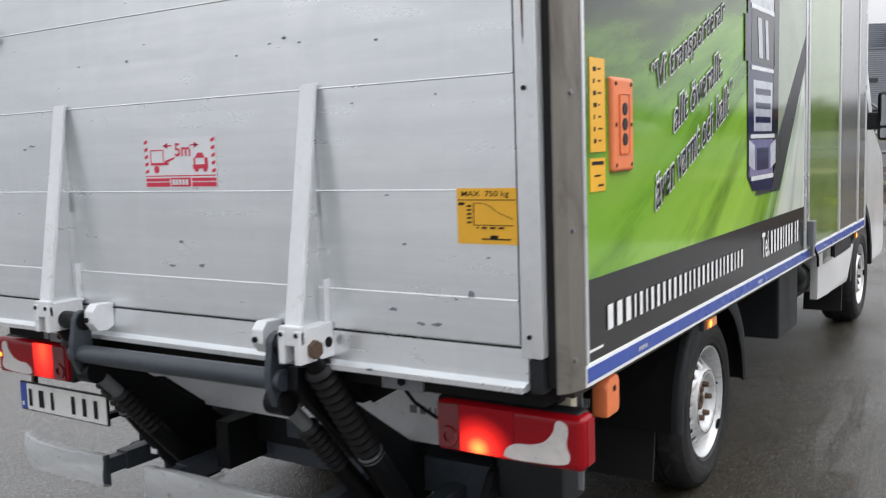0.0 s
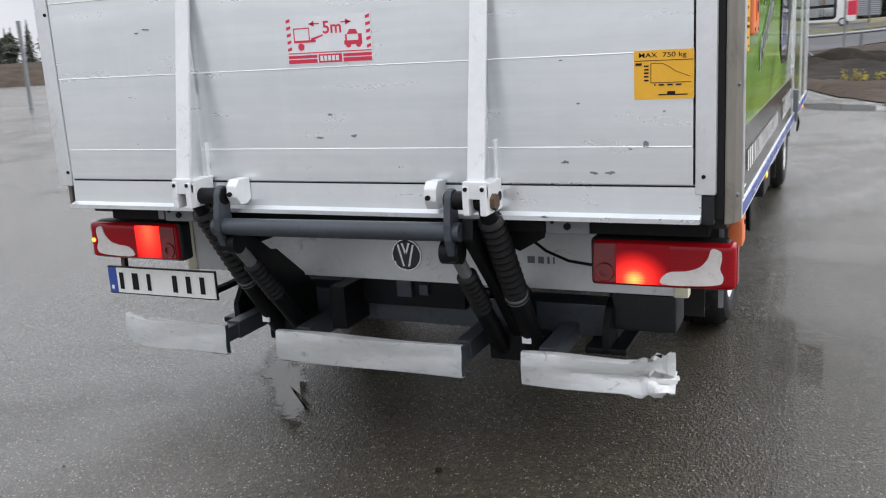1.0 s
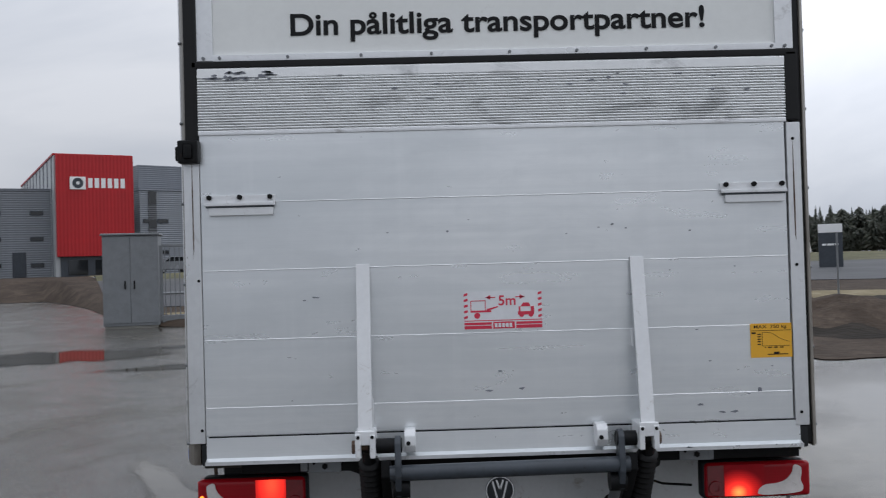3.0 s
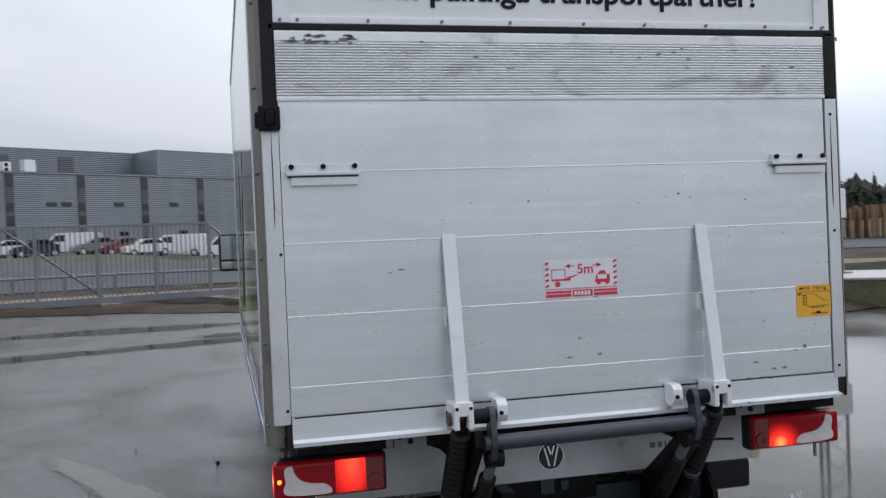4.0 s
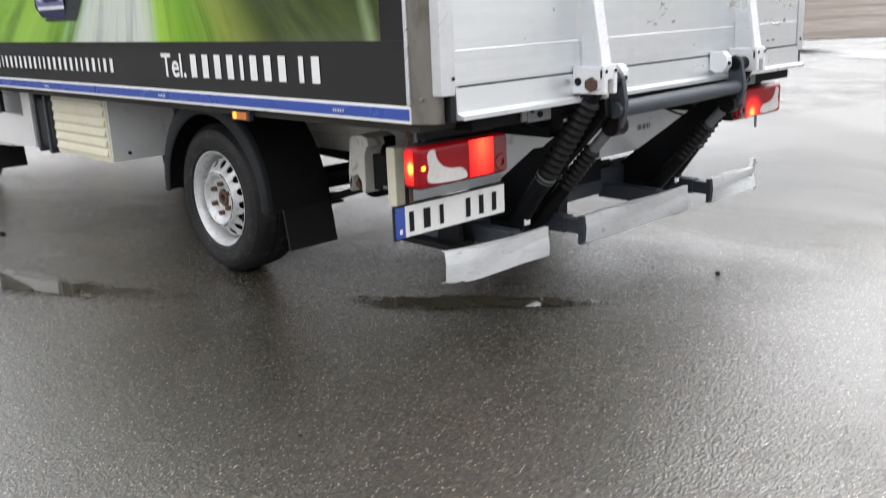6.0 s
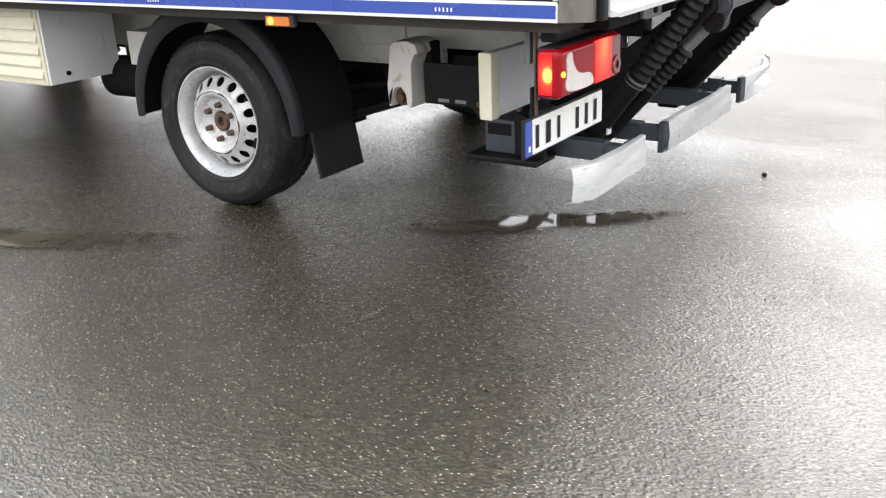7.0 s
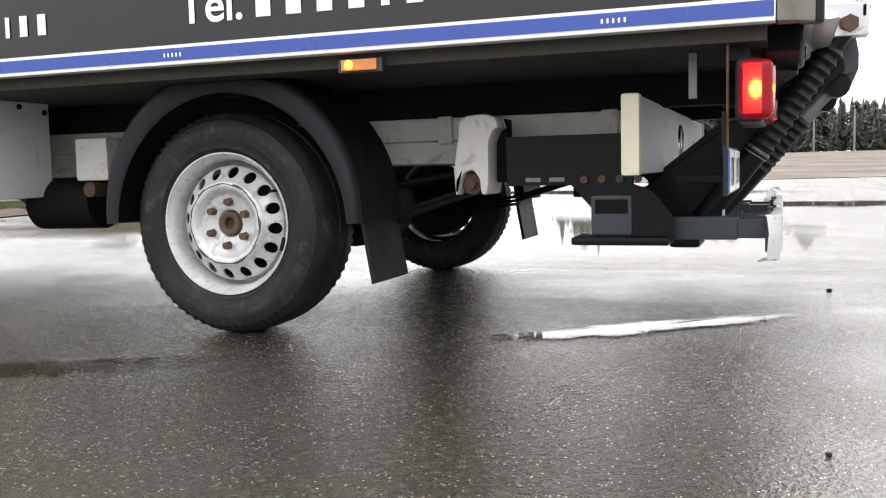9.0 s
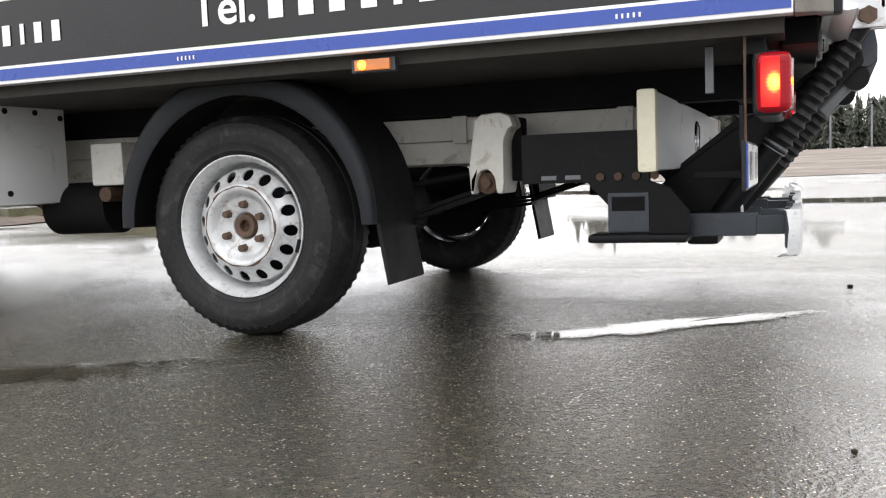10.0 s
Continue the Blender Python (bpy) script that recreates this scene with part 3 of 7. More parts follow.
def islands(bm):
    """The loose pieces of a mesh, each as a mesh of its own."""
    todo, out = set(bm.faces), []
    while todo:
        stack, group = [todo.pop()], []
        while stack:
            f = stack.pop()
            group.append(f)
            for v in f.verts:
                for g in v.link_faces:
                    if g in todo:
                        todo.remove(g)
                        stack.append(g)
        piece, made = bmesh.new(), {}
        for f in sorted(group, key=lambda q: q.index):
            for v in f.verts:
                if v not in made:
                    made[v] = piece.verts.new(v.co)
            piece.faces.new([made[v] for v in f.verts])
        out.append(piece)
    bm.free()
    return out


def part(name, bm, material, parent, label="", smooth=True):
    if name in SINGLE:
        bm.faces.index_update()
        made = []
        for piece in islands(bm):
            made.append(new(name, mesh_of(name, piece, material, smooth)))
            made[-1].parent = parent
            tagged(made[-1], label=label)
        return made[0]
    ob = new(name, mesh_of(name, bm, material, smooth))
    ob.parent = parent
    return tagged(ob, label=label)


def thing(name, label, category, group="", kind=""):
    ob = new(name)
    ob.empty_display_size = 0.2
    return tagged(ob, label, category, group, kind)


def solid(name, bm, material, label, category, group="", kind="", smooth=True):
    return tagged(new(name, mesh_of(name, bm, material, smooth)), label, category, group, kind)


def lettering(name, text, material, parent, origin, across, up, width, height, out, label="", slant=0.0, swell=0.006):
    """Letters of the built-in font as a mesh, fitted to a width and height on a flat surface."""
    cu = bpy.data.curves.new(name, "FONT")
    cu.body = text
    cu.shear = slant
    cu.offset = 0.006
    tmp = new(name, cu)
    plain = bpy.data.meshes.new_from_object(tmp.evaluated_get(bpy.context.evaluated_depsgraph_get()))
    co = np.array([v.co for v in plain.vertices])
    lo, hi = co.min(0), co.max(0)
    me = plain
    if swell != cu.offset:
        cu.offset = swell
        me = bpy.data.meshes.new_from_object(tmp.evaluated_get(bpy.context.evaluated_depsgraph_get()))
    bpy.data.objects.remove(tmp)
    o, a, u, w = Vector(origin), Vector(across).normalized(), Vector(up).normalized(), Vector(out).normalized()
    bm = bmesh.new()
    bm.from_mesh(me)
    for v in bm.verts:
        s, t = (v.co.x - lo[0]) / (hi[0] - lo[0]) * width, (v.co.y - lo[1]) / (hi[1] - lo[1]) * height
        v.co = o + a * s + u * t + w * 0.0015
    return part(name, bm, material, parent, label, False)


def stroke_bars(name, material, parent, origin, across, up, out, widths, gap, height, label=""):
    """Plain bars in place of characters, one after another along a line."""
    o, a, u, w = Vector(origin), Vector(across).normalized(), Vector(up).normalized(), Vector(out).normalized()
    s = 0.0
    for wd in widths:
        if wd < 0:
            s += -wd
            continue
        bm = bmesh.new()
        bm.faces.new([bm.verts.new(o + a * p + u * q + w * 0.0015) for p, q in ((s, 0), (s + wd, 0), (s + wd, height), (s, height))])
        part(name, bm, material, parent, label, False)
        s += wd + gap


# ---- ground ----
def ground_sheet():
    bm = bmesh.new()
    rings = [0, 3, 6, 10, 16, 25, 40, 70, 120, 220, 450, 900, 1800]
    prev = None
    n = 48
    centre = bm.verts.new((0, 0, 0))
    for r in rings[1:]:
        ring = [bm.verts.new((r * math.cos(2 * math.pi * i / n), r * math.sin(2 * math.pi * i / n), 0)) for i in range(n)]
        for i in range(n):
            if prev is None:
                bm.faces.new((centre, ring[i], ring[(i + 1) % n]))
            else:
                bm.faces.new((prev[i], ring[i], ring[(i + 1) % n], prev[(i + 1) % n]))
        prev = ring
    bmesh.ops.recalc_face_normals(bm, faces=bm.faces)
    return bm


solid("ground", ground_sheet(), ASPHALT, "wet dark asphalt yard with damp patches and loose grit", "ground", kind="structure", smooth=False)


# ---- the truck ----
truck = thing("box_truck", "white box truck with printed sides and raised aluminium tail lift", "truck")
HALF, TAIL, NOSE, LOW, HIGH = 1.187, 0.02, 4.16, 0.787, 2.82
SIDE = {-1: 1.187, 1: 1.176}


def side_face(sx):
    """One printed side panel with its printed coordinates: metres along from the reader's left, and height."""
    half = SIDE[sx]
    bm = bmesh.new()
    uvl = bm.loops.layers.uv.new("UVMap")
    y0, y1 = (0.10, NOSE - 0.03) if sx < 0 else (0.09, 2.44)
    add_box(bm, sorted((sx * (half - 0.03), sx * half)), (y0, y1), (LOW + 0.045, HIGH - 0.06))
    for f in bm.faces:
        for lp in f.loops:
            y, z = lp.vert.co.y, lp.vert.co.z
            lp[uvl].uv = ((4.1 - y) if sx < 0 else (y - 0.29), z)
    return bm


def box_body():
    core = part("box_core", boxes(((-HALF + 0.032, HALF - 0.032), (0.10, NOSE - 0.01), (LOW + 0.02, HIGH - 0.02))), WHITE_PAINT, truck, "plain white insulated box body")
    part("roof", box((-HALF, HALF), (TAIL + 0.01, NOSE + 0.01), (HIGH - 0.018, HIGH + 0.02), 0.012), WHITE_PAINT, truck)
    part("front_wall", box((-HALF + 0.01, HALF - 0.01), (NOSE - 0.008, NOSE + 0.03), (LOW, HIGH - 0.02), 0.01), WHITE_PAINT, truck)
    part("underfloor", box((-HALF + 0.05, HALF - 0.05), (0.12, NOSE - 0.02), (LOW - 0.035, LOW + 0.018)), PLYWOOD, truck, "grey-brown plywood floor underside")
    for sx in (-1, 1):
        half = SIDE[sx]
        xs = lambda a, b: tuple(sorted((sx * a, sx * b)))
        inner = 0.034 if sx > 0 else 0.062
        corner = [(sx * (half - inner), 0.098), (sx * (half + 0.002), 0.098), (sx * (half + 0.002), 0.088), (sx * (half - 0.010), 0.045), (sx * (half - inner + 0.004), TAIL), (sx * (half - inner), TAIL)]
        if sx < 0:
            corner = [(-1.125, 0.098), (-1.189, 0.098), (-1.186, 0.085), (-1.168, 0.045), (-1.150, TAIL), (-1.125, TAIL)]
        part("rear_corner_post", prism(corner, "z", LOW - 0.002, HIGH + 0.01, 0.003), ALU_OLD, truck, "weathered aluminium corner post with a slanted edge")
        part("post_edge", box(xs(half - 0.002, half + 0.0065), (0.0985, 0.1005 + 0.012), (LOW + 0.054, HIGH - 0.060), 0.002), ALU_EDGE, truck, "bright aluminium edge strip")
        if sx > 0:
            part("gasket", box(xs(half - 0.071, half - inner - 0.0005), (TAIL + 0.004, 0.06), (LOW + 0.01, HIGH - 0.02), 0.006), RUBBER, truck)
        part("front_corner_post", box(xs(half - 0.04, half + 0.004), (NOSE - 0.028, NOSE + 0.022), (LOW, HIGH), 0.012), ALU_EDGE, truck)
        part("roof_rail", box(xs(half - 0.03, half + 0.006), (0.10, NOSE - 0.03), (HIGH - 0.058, HIGH - 0.02), 0.006), ALU_EDGE, truck)
        rail = part("side_rail", box(xs(half - 0.04, half + 0.004), (0.10, NOSE - 0.03), (LOW - 0.002, LOW + 0.052), 0.004), WHITE_FILM, truck, "white edged lower side rail")
        part("blue_strip", box(xs(half, half + 0.0055), (0.104, NOSE - 0.04), (LOW + 0.009, LOW + 0.043)), BLUE, rail, "glossy blue strip")
        for yc in (0.455, 1.66, 2.9):
            stroke_bars("mark", WHITE_FILM, rail, (sx * (half + 0.006), yc - 0.035, LOW + 0.019), (0, 1, 0), (0, 0, 1), (sx, 0, 0), [0.005] * 5, 0.008, 0.011)
        part("post_rivet", cyls(*[((sx * (half - 0.012), 0.06, z), (sx * (half - 0.002), 0.06, z), 0.006, 8) for z in (0.86, 1.15, 1.45, 1.75, 2.05, 2.35, 2.65)]), GALV, truck)
        panel = part("side_panel", side_face(sx), PRINT, truck, "printed film of a road through green fields", False)
        yend = NOSE - 0.034 if sx < 0 else 2.436
        part("black_band", box(xs(half - 0.004, half + 0.0015), (0.101, yend), (LOW + 0.053, 1.030)), BLACK_FILM, panel, "glossy black band along the lower edge")
        if sx < 0:
            part("dark_margin", box(xs(half - 0.004, half + 0.0012), (0.101, 0.222), (1.031, HIGH - 0.062)), BLACK_FILM, panel)
        art(sx, panel)


def art(sx, panel):
    """The lorry in the print, and the lettering on it."""
    ox = sx * (SIDE[sx] + 0.0022)
    to_y = (lambda u: 4.1 - u) if sx < 0 else (lambda u: u + 0.29)

    def flat(name, pts, m, k=0):
        bm = bmesh.new()
        f = bm.faces.new([bm.verts.new((ox + sx * 0.0006 * k, to_y(u), z)) for u, z in pts])
        bmesh.ops.recalc_face_normals(bm, faces=[f])
        f.normal_update()
        if f.normal.x * sx < 0:
            f.normal_flip()
        part(name, bm, m, panel, "", False)
    flat("printed_trailer", [(1.56, 1.24), (2.20, 1.78), (2.32, 1.90), (2.30, 2.02), (1.56, 2.03)], PR_TRAILER, 0)
    flat("printed_shadow", [(1.30, 1.13), (1.68, 1.13), (2.24, 1.74), (2.22, 1.82), (1.60, 1.30)], PR_SHADE, 1)
    flat("printed_cab", [(1.20, 1.20), (1.27, 1.15), (1.55, 1.14), (1.62, 1.24), (1.63, 1.97), (1.50, 2.03), (1.26, 1.99), (1.20, 1.90)], PR_NAVY, 2)
    flat("printed_visor", [(1.23, 1.80), (1.58, 1.80), (1.57, 1.88), (1.25, 1.88)], PR_LIGHT, 3)
    flat("printed_windscreen", [(1.24, 1.60), (1.58, 1.60), (1.57, 1.78), (1.25, 1.78)], PR_DARK, 3)
    flat("printed_grille", [(1.28, 1.36), (1.54, 1.36), (1.55, 1.54), (1.27, 1.54)], PR_LIGHT, 3)
    for k, z in enumerate((1.39, 1.44, 1.49)):
        flat("printed_grille_bar", [(1.30, z), (1.52, z), (1.52, z + 0.022), (1.30, z + 0.022)], PR_NAVY, 4)
    flat("printed_bumper", [(1.22, 1.20), (1.58, 1.20), (1.60, 1.33), (1.22, 1.33)], PR_LILAC, 3)
    flat("printed_headlamp", [(1.21, 1.24), (1.29, 1.22), (1.29, 1.31), (1.21, 1.33)], PR_LIGHT, 4)
    flat("printed_headlamp", [(1.52, 1.22), (1.60, 1.24), (1.60, 1.33), (1.52, 1.31)], PR_LIGHT, 4)
    flat("printed_air_dam", [(1.32, 1.22), (1.49, 1.22), (1.49, 1.30), (1.32, 1.30)], PR_NAVY, 4)
    flat("printed_mirror", [(1.16, 1.60), (1.20, 1.60), (1.20, 1.76), (1.16, 1.76)], PR_DARK, 4)
    flat("printed_side", [(1.56, 1.16), (1.64, 1.26), (1.66, 1.95), (1.57, 1.99)], PR_DARK, 3)
    for z, h, u0, u1 in ((1.93, 0.022, 1.25, 1.48), (1.785, 0.016, 1.24, 1.57), (1.575, 0.014, 1.24, 1.56), (1.335, 0.014, 1.23, 1.58), (1.185, 0.016, 1.24, 1.56)):
        flat("printed_highlight", [(u0, z), (u1, z), (u1, z + h), (u0, z + h)], PR_WHITE, 5)
    for u0, u1 in ((1.345, 1.40), (1.45, 1.49)):
        flat("printed_reflection", [(u0, 1.62), (u1, 1.62), (u1 - 0.02, 1.76), (u0 - 0.02, 1.76)], PR_LIGHT, 5)
    out = (sx, 0, 0)
    ang = radians(21)
    a = (0, math.cos(ang) * (1 if sx > 0 else -1), math.sin(ang))
    up = (0, -math.sin(ang) * (1 if sx > 0 else -1) * 0.0, 1)
    for words, u, z, w in (("\u201dVi transporterar", 0.25, 1.435, 0.71), ("allt överallt,", 0.42, 1.345, 0.50), ("även varmt och kallt\u201d", 0.27, 1.155, 0.78)):
        o = Vector((ox, to_y(u), z))
        lettering("letter_edge", words, WHITE_FILM, panel, o, a, up, w, 0.098, out, "white edge", 0.12, 0.045)
        lettering("letter", words, INK, panel, o + Vector((sx * 0.0012, 0, 0)), a, up, w, 0.098, out, "dark slanted slogan letter", 0.12)
    for u, z, n in ((0.12, 2.33, 9), (0.16, 2.15, 11)):
        stroke_bars("name_bar", PR_FAINT, panel, (ox, to_y(u), z), a, up, out, [0.052] * n, 0.018, 0.10, "pale plain bar")
    # bars for the address and the number on the black band
    dirn = (0, 1, 0) if sx > 0 else (0, -1, 0)
    y_site, y_tel = (0.225, 1.69) if sx > 0 else (3.87, 1.625)
    site_w = [0.030] * 3 + [0.010] + [0.019, 0.010, 0.019, 0.019, 0.018, 0.018, 0.019, 0.019, 0.018, 0.013, 0.014, 0.019, 0.019, 0.018, 0.019, 0.019, 0.014, 0.013, 0.019, 0.019] + [0.010, 0.018, 0.019]
    scale = (1.22 if sx > 0 else 1.82) / (sum(site_w) + 0.024 * len(site_w))
    stroke_bars("address_bar", WHITE_FILM, panel, (ox + sx * 0.001, y_site, 0.897), dirn, (0, 0, 1), out, [w * scale for w in site_w], 0.024 * scale, 0.060, "plain white bar")
    k = 0.60 if sx > 0 else 1.06
    lettering("letter", "Tel.", WHITE_FILM, panel, (ox + sx * 0.001, y_tel, 0.891), dirn, (0, 0, 1), 0.185 * k, 0.092, out, "bold white letter", 0.0, 0.016)
    stroke_bars("number_bar", WHITE_FILM, panel, (ox + sx * 0.001, y_tel + dirn[1] * 0.225 * k, 0.893), dirn, (0, 0, 1), out, [w * k for w in (0.042, 0.042, 0.042, 0.042, 0.022, 0.042, 0.042, 0.042, -0.03, 0.026, 0.042)], 0.043 * k, 0.088, "plain white bar")


PR_NAVY = surface("print_navy", (0.020, 0.022, 0.075), 0.07, 0.0, 0.2, 9.0, 60.0, 0.0)
PR_DARK = surface("print_dark", (0.016, 0.017, 0.020), 0.07, 0.0, 0.2, 9.0, 60.0, 0.0)
PR_SHADE = surface("print_shade", (0.030, 0.034, 0.036), 0.30, 0.0, 0.3, 6.0, 60.0, 0.0, spec=0.2)
PR_LIGHT = surface("print_silver", (0.50, 0.52, 0.58), 0.07, 0.0, 0.2, 14.0, 60.0, 0.0)
PR_WHITE = surface("print_white", (0.72, 0.73, 0.75), 0.07, 0.0, 0.1, 14.0, 60.0, 0.0)
PR_FAINT = surface("print_pale_green", (0.34, 0.41, 0.32), 0.07, 0.0, 0.15, 6.0, 60.0, 0.0)
PR_LILAC = surface("print_lilac", (0.16, 0.15, 0.30), 0.07, 0.0, 0.2, 12.0, 60.0, 0.0)
PR_TRAILER = surface("print_trailer", (0.30, 0.35, 0.27), 0.07, 0.0, 0.12, 3.0, 60.0, 0.0)
box_body()


def shutter():
    """The upper rear door with its lettering."""
    d = part("upper_rear_door", box((-1.112, 1.112), (0.018, 0.055), (2.268, 2.775), 0.004), SHUTTER, truck, "off-white upper rear door")
    part("door_frame", boxes(((-1.112, -1.045), (0.008, 0.019), (2.27, 2.77)), ((1.045, 1.112), (0.008, 0.019), (2.27, 2.77)), ((-1.046, 1.046), (0.006, 0.019), (2.268, 2.292)), r=0.002), ALU_EDGE, d)
    part("door_seal", box((-1.125, 1.118), (-0.002, 0.03), (2.243, 2.267), 0.004), RUBBER, d, "black rubber seal")
    part("rivet", cyls(*[((x, 0.0, 2.280), (x, 0.008, 2.280), 0.006, 8) for x in [-1.08, -1.02, -0.77, -0.5, -0.24, 0.05, 0.3, 0.56, 0.82, 1.03, 1.08]]), GALV, d)
    lettering("letter", "Din p\u00e5litliga transportpartner!", INK, d, (-0.757, 0.017, 2.335), (1, 0, 0), (0, 0, 1), 1.54, 0.105, (0, -1, 0), "bold black letter", 0.0, 0.022)
    part("rear_sill", box((-0.985, 1.10), (0.046, 0.13), (0.742, 0.800), 0.006), MAT_BLACK, truck, "black steel sill under the rear opening")
    for x0, x1 in ((-0.735, -0.615), (0.645, 0.773)):
        # Pale plates in a darker grey: the shade there is in the colour.
        p = part("bolted_plate", boxes(((x0, x1), (0.036, 0.045), (0.742, 0.788)), ((x0 - 0.03, x0 - 0.004) if x0 < 0 else (x1 - 0.02, x1), (0.034, 0.045), (0.748, 0.792)), r=0.003), GALV, truck, "pale plate bolted to the sill, coloured darker for its shade")
        for bx, bz, br in ((0.5 * (x0 + x1), 0.765, 0.011), (x0 + 0.02, 0.777, 0.005)):
            part("plate_bolt", cyl((bx, 0.037, bz), (bx, 0.029, bz), br, 6), MAT_BLACK, p)
    part("header", box((-HALF + 0.05, HALF - 0.05), (0.012, 0.09), (2.776, HIGH - 0.0), 0.008), ALU_OLD, truck)


def tail_gate():
    gate = part("lift_platform", box((-1.098, 1.062), (0.010, 0.040), (0.80, 2.235), 0.003), ALU, truck, "raised dull aluminium lift platform with planked face")
    joints = [0.893, 0.996, 1.243, 1.497, 1.747, 1.998]
    for z0, z1 in zip(joints, joints[1:]):
        part("plank", box((-1.100, 1.064), (0.0, 0.012), (z0 + 0.0008, z1 - 0.0022), 0.0016), ALU, gate)
        part("joint_bead", prism([(0.006, z1 + 0.0030), (-0.0002, z1 + 0.0018), (-0.0022, z1 - 0.0006), (-0.0016, z1 - 0.0018), (0.006, z1 - 0.0024)], "x", -1.098, 1.062), BEAD, gate, "", False)
    bm = bmesh.new()
    prof, n = [], 20
    for i in range(n):
        h = 0.200 / n
        z = 2.004 + i * h
        prof += [(0.007, z), (-0.0030, z + 0.14 * h), (-0.0044, z + 0.40 * h), (-0.0030, z + 0.66 * h), (0.007, z + 0.82 * h)]
    prof += [(-0.0030, 2.206), (-0.0030, 2.236), (0.002, 2.242), (0.02, 2.242), (0.02, 2.0)]
    add_prism(bm, prof, "x", -1.103, 1.072)
    part("ribbed_edge", bm, ALU_DIRTY, gate, "ribbed worn platform tip", False)
    part("tip_bead", box((-1.103, 1.072), (-0.006, 0.012), (1.994, 2.006), 0.002), ALU_EDGE, gate)
    for s in (-1, 1):
        xa, xb = (1.070, 1.122) if s > 0 else (-1.160, -1.102)
        part("side_profile", box((xa, xb), (-0.006, 0.034), (0.868, 1.992 if s > 0 else 1.975), 0.004), ALU_EDGE, gate)
        for z in (0.917, 1.462, 1.93):
            part("rivet", cyl((1.092 if s > 0 else -1.112, -0.010, z), (1.092 if s > 0 else -1.112, -0.004, z), 0.0055, 10), MAT_BLACK, gate)
        part("drain_rust", prism(blob(1.092 if s > 0 else -1.128, 1.72, 0.0025, 0.17, 12, 5 + s), "y", -0.0072, -0.0062), RUST, gate, "", False)
        part("end_cap", box(tuple(sorted((s * 1.085, s * 1.118))), (0.0, 0.05), (0.785, 0.866), 0.008), BLACK_PLASTIC, gate)
    part("black_seal", box((-1.152, -1.1045), (-0.002, 0.0185), (1.976, 2.76), 0.005), RUBBER, gate)
    part("black_seal", box((1.073, 1.124), (-0.002, 0.03), (2.0, 2.262), 0.008), RUBBER, gate)
    lip = [(0.012, 0.896), (-0.002, 0.892), (-0.005, 0.814), (-0.030, 0.806), (-0.030, 0.796), (-0.010, 0.793), (0.02, 0.80)]
    part("lower_lip", prism(lip, "x", -1.098, 1.086), ALU, gate, "folded aluminium lower lip")
    part("lip_edge", box((-1.098, 1.086), (-0.034, -0.0305), (0.794, 0.807)), ALU_EDGE, gate, "bright worn lip edge")
    # Black strip laid on as the shadow line under the lowest plank.
    part("lip_shadow_line", box((-1.09, 1.08), (-0.0030, 0.01), (0.8880, 0.8925)), MAT_BLACK, gate)
    # strap hasps
    for x0, x1 in ((-1.083, -0.826), (0.815, 1.060)):
        part("hasp", boxes(((x0, x1), (-0.016, 0.0), (1.735, 1.772)), ((x0 + 0.016, x1 - 0.008), (-0.020, -0.002), (1.698, 1.7265)), ((x0, x1), (-0.026, -0.006), (1.733, 1.745)), r=0.002), WHITE_STEEL, gate, "bolted pale steel hasp")
        part("hasp_slot", box((x0 + 0.006, x1 - 0.006), (-0.0215, -0.004), (1.7268, 1.7325)), GREY_STEEL, gate)
        part("bolt", cyls(*[((x, -0.026, 1.764), (x, -0.012, 1.764), 0.0095, 8) for x in (x0 + 0.018, (x0 + x1) / 2, x1 - 0.018)]), MAT_BLACK, gate)
    part("latch", boxes(((-1.172, -1.096), (-0.045, 0.012), (1.890, 1.975)), ((-1.184, -1.150), (-0.03, 0.02), (1.90, 1.955)), ((-1.150, -1.115), (-0.052, -0.040), (1.905, 1.960)), r=0.01), BLACK_STEEL, truck, "dark oily latch")
    # stiffener bars down to the hinges
    for xc in (-0.513, 0.494):
        bar = prism([(-0.004, 1.503), (-0.012, 1.503), (-0.116, 0.915), (-0.112, 0.885), (-0.02, 0.885), (-0.0, 1.45)], "x", xc - 0.004, xc + 0.004)
        part("stiffener_web", bar, ALU, gate, "bare aluminium web")
        strip = prism([(-0.004, 1.508), (-0.016, 1.508), (-0.118, 0.915), (-0.114, 0.890), (-0.108, 0.892), (-0.010, 1.49)], "x", xc - 0.025, xc + 0.025, 0.0015)
        part("stiffener_bar", strip, WHITE_STEEL, gate, "scratched white stiffener bar")
        part("stiffener_tab", boxes(((xc - 0.028, xc - 0.021), (-0.030, 0.0), (1.18, 1.24)), ((xc + 0.020, xc + 0.026), (-0.020, 0.0), (0.90, 1.02)), r=0.002), WHITE_STEEL, gate)
        s = 1 if xc > 0 else -1
        cheek = sorted((xc + s * 0.016, xc + s * 0.036))
        inner = sorted((xc - s * 0.016, xc - s * 0.036))
        part("hinge_bracket", boxes(((xc - 0.036, xc + 0.036), (-0.130, -0.112), (0.868, 0.918)), (tuple(inner), (-0.134, -0.01), (0.822, 0.905)), (tuple(cheek), (-0.134, -0.003), (0.822, 0.908)), ((xc - 0.036, xc + 0.036), (-0.112, -0.003), (0.902, 0.911)), r=0.005), WHITE_STEEL, gate, "white welded hinge bracket")
        part("hinge_pin", cyls(((xc - s * 0.085, -0.075, 0.855), (xc + s * 0.040, -0.075, 0.855), 0.019, 16), ((xc + s * 0.036, -0.085, 0.855), (xc + s * 0.050, -0.085, 0.855), 0.024, 6)), RUST, gate)
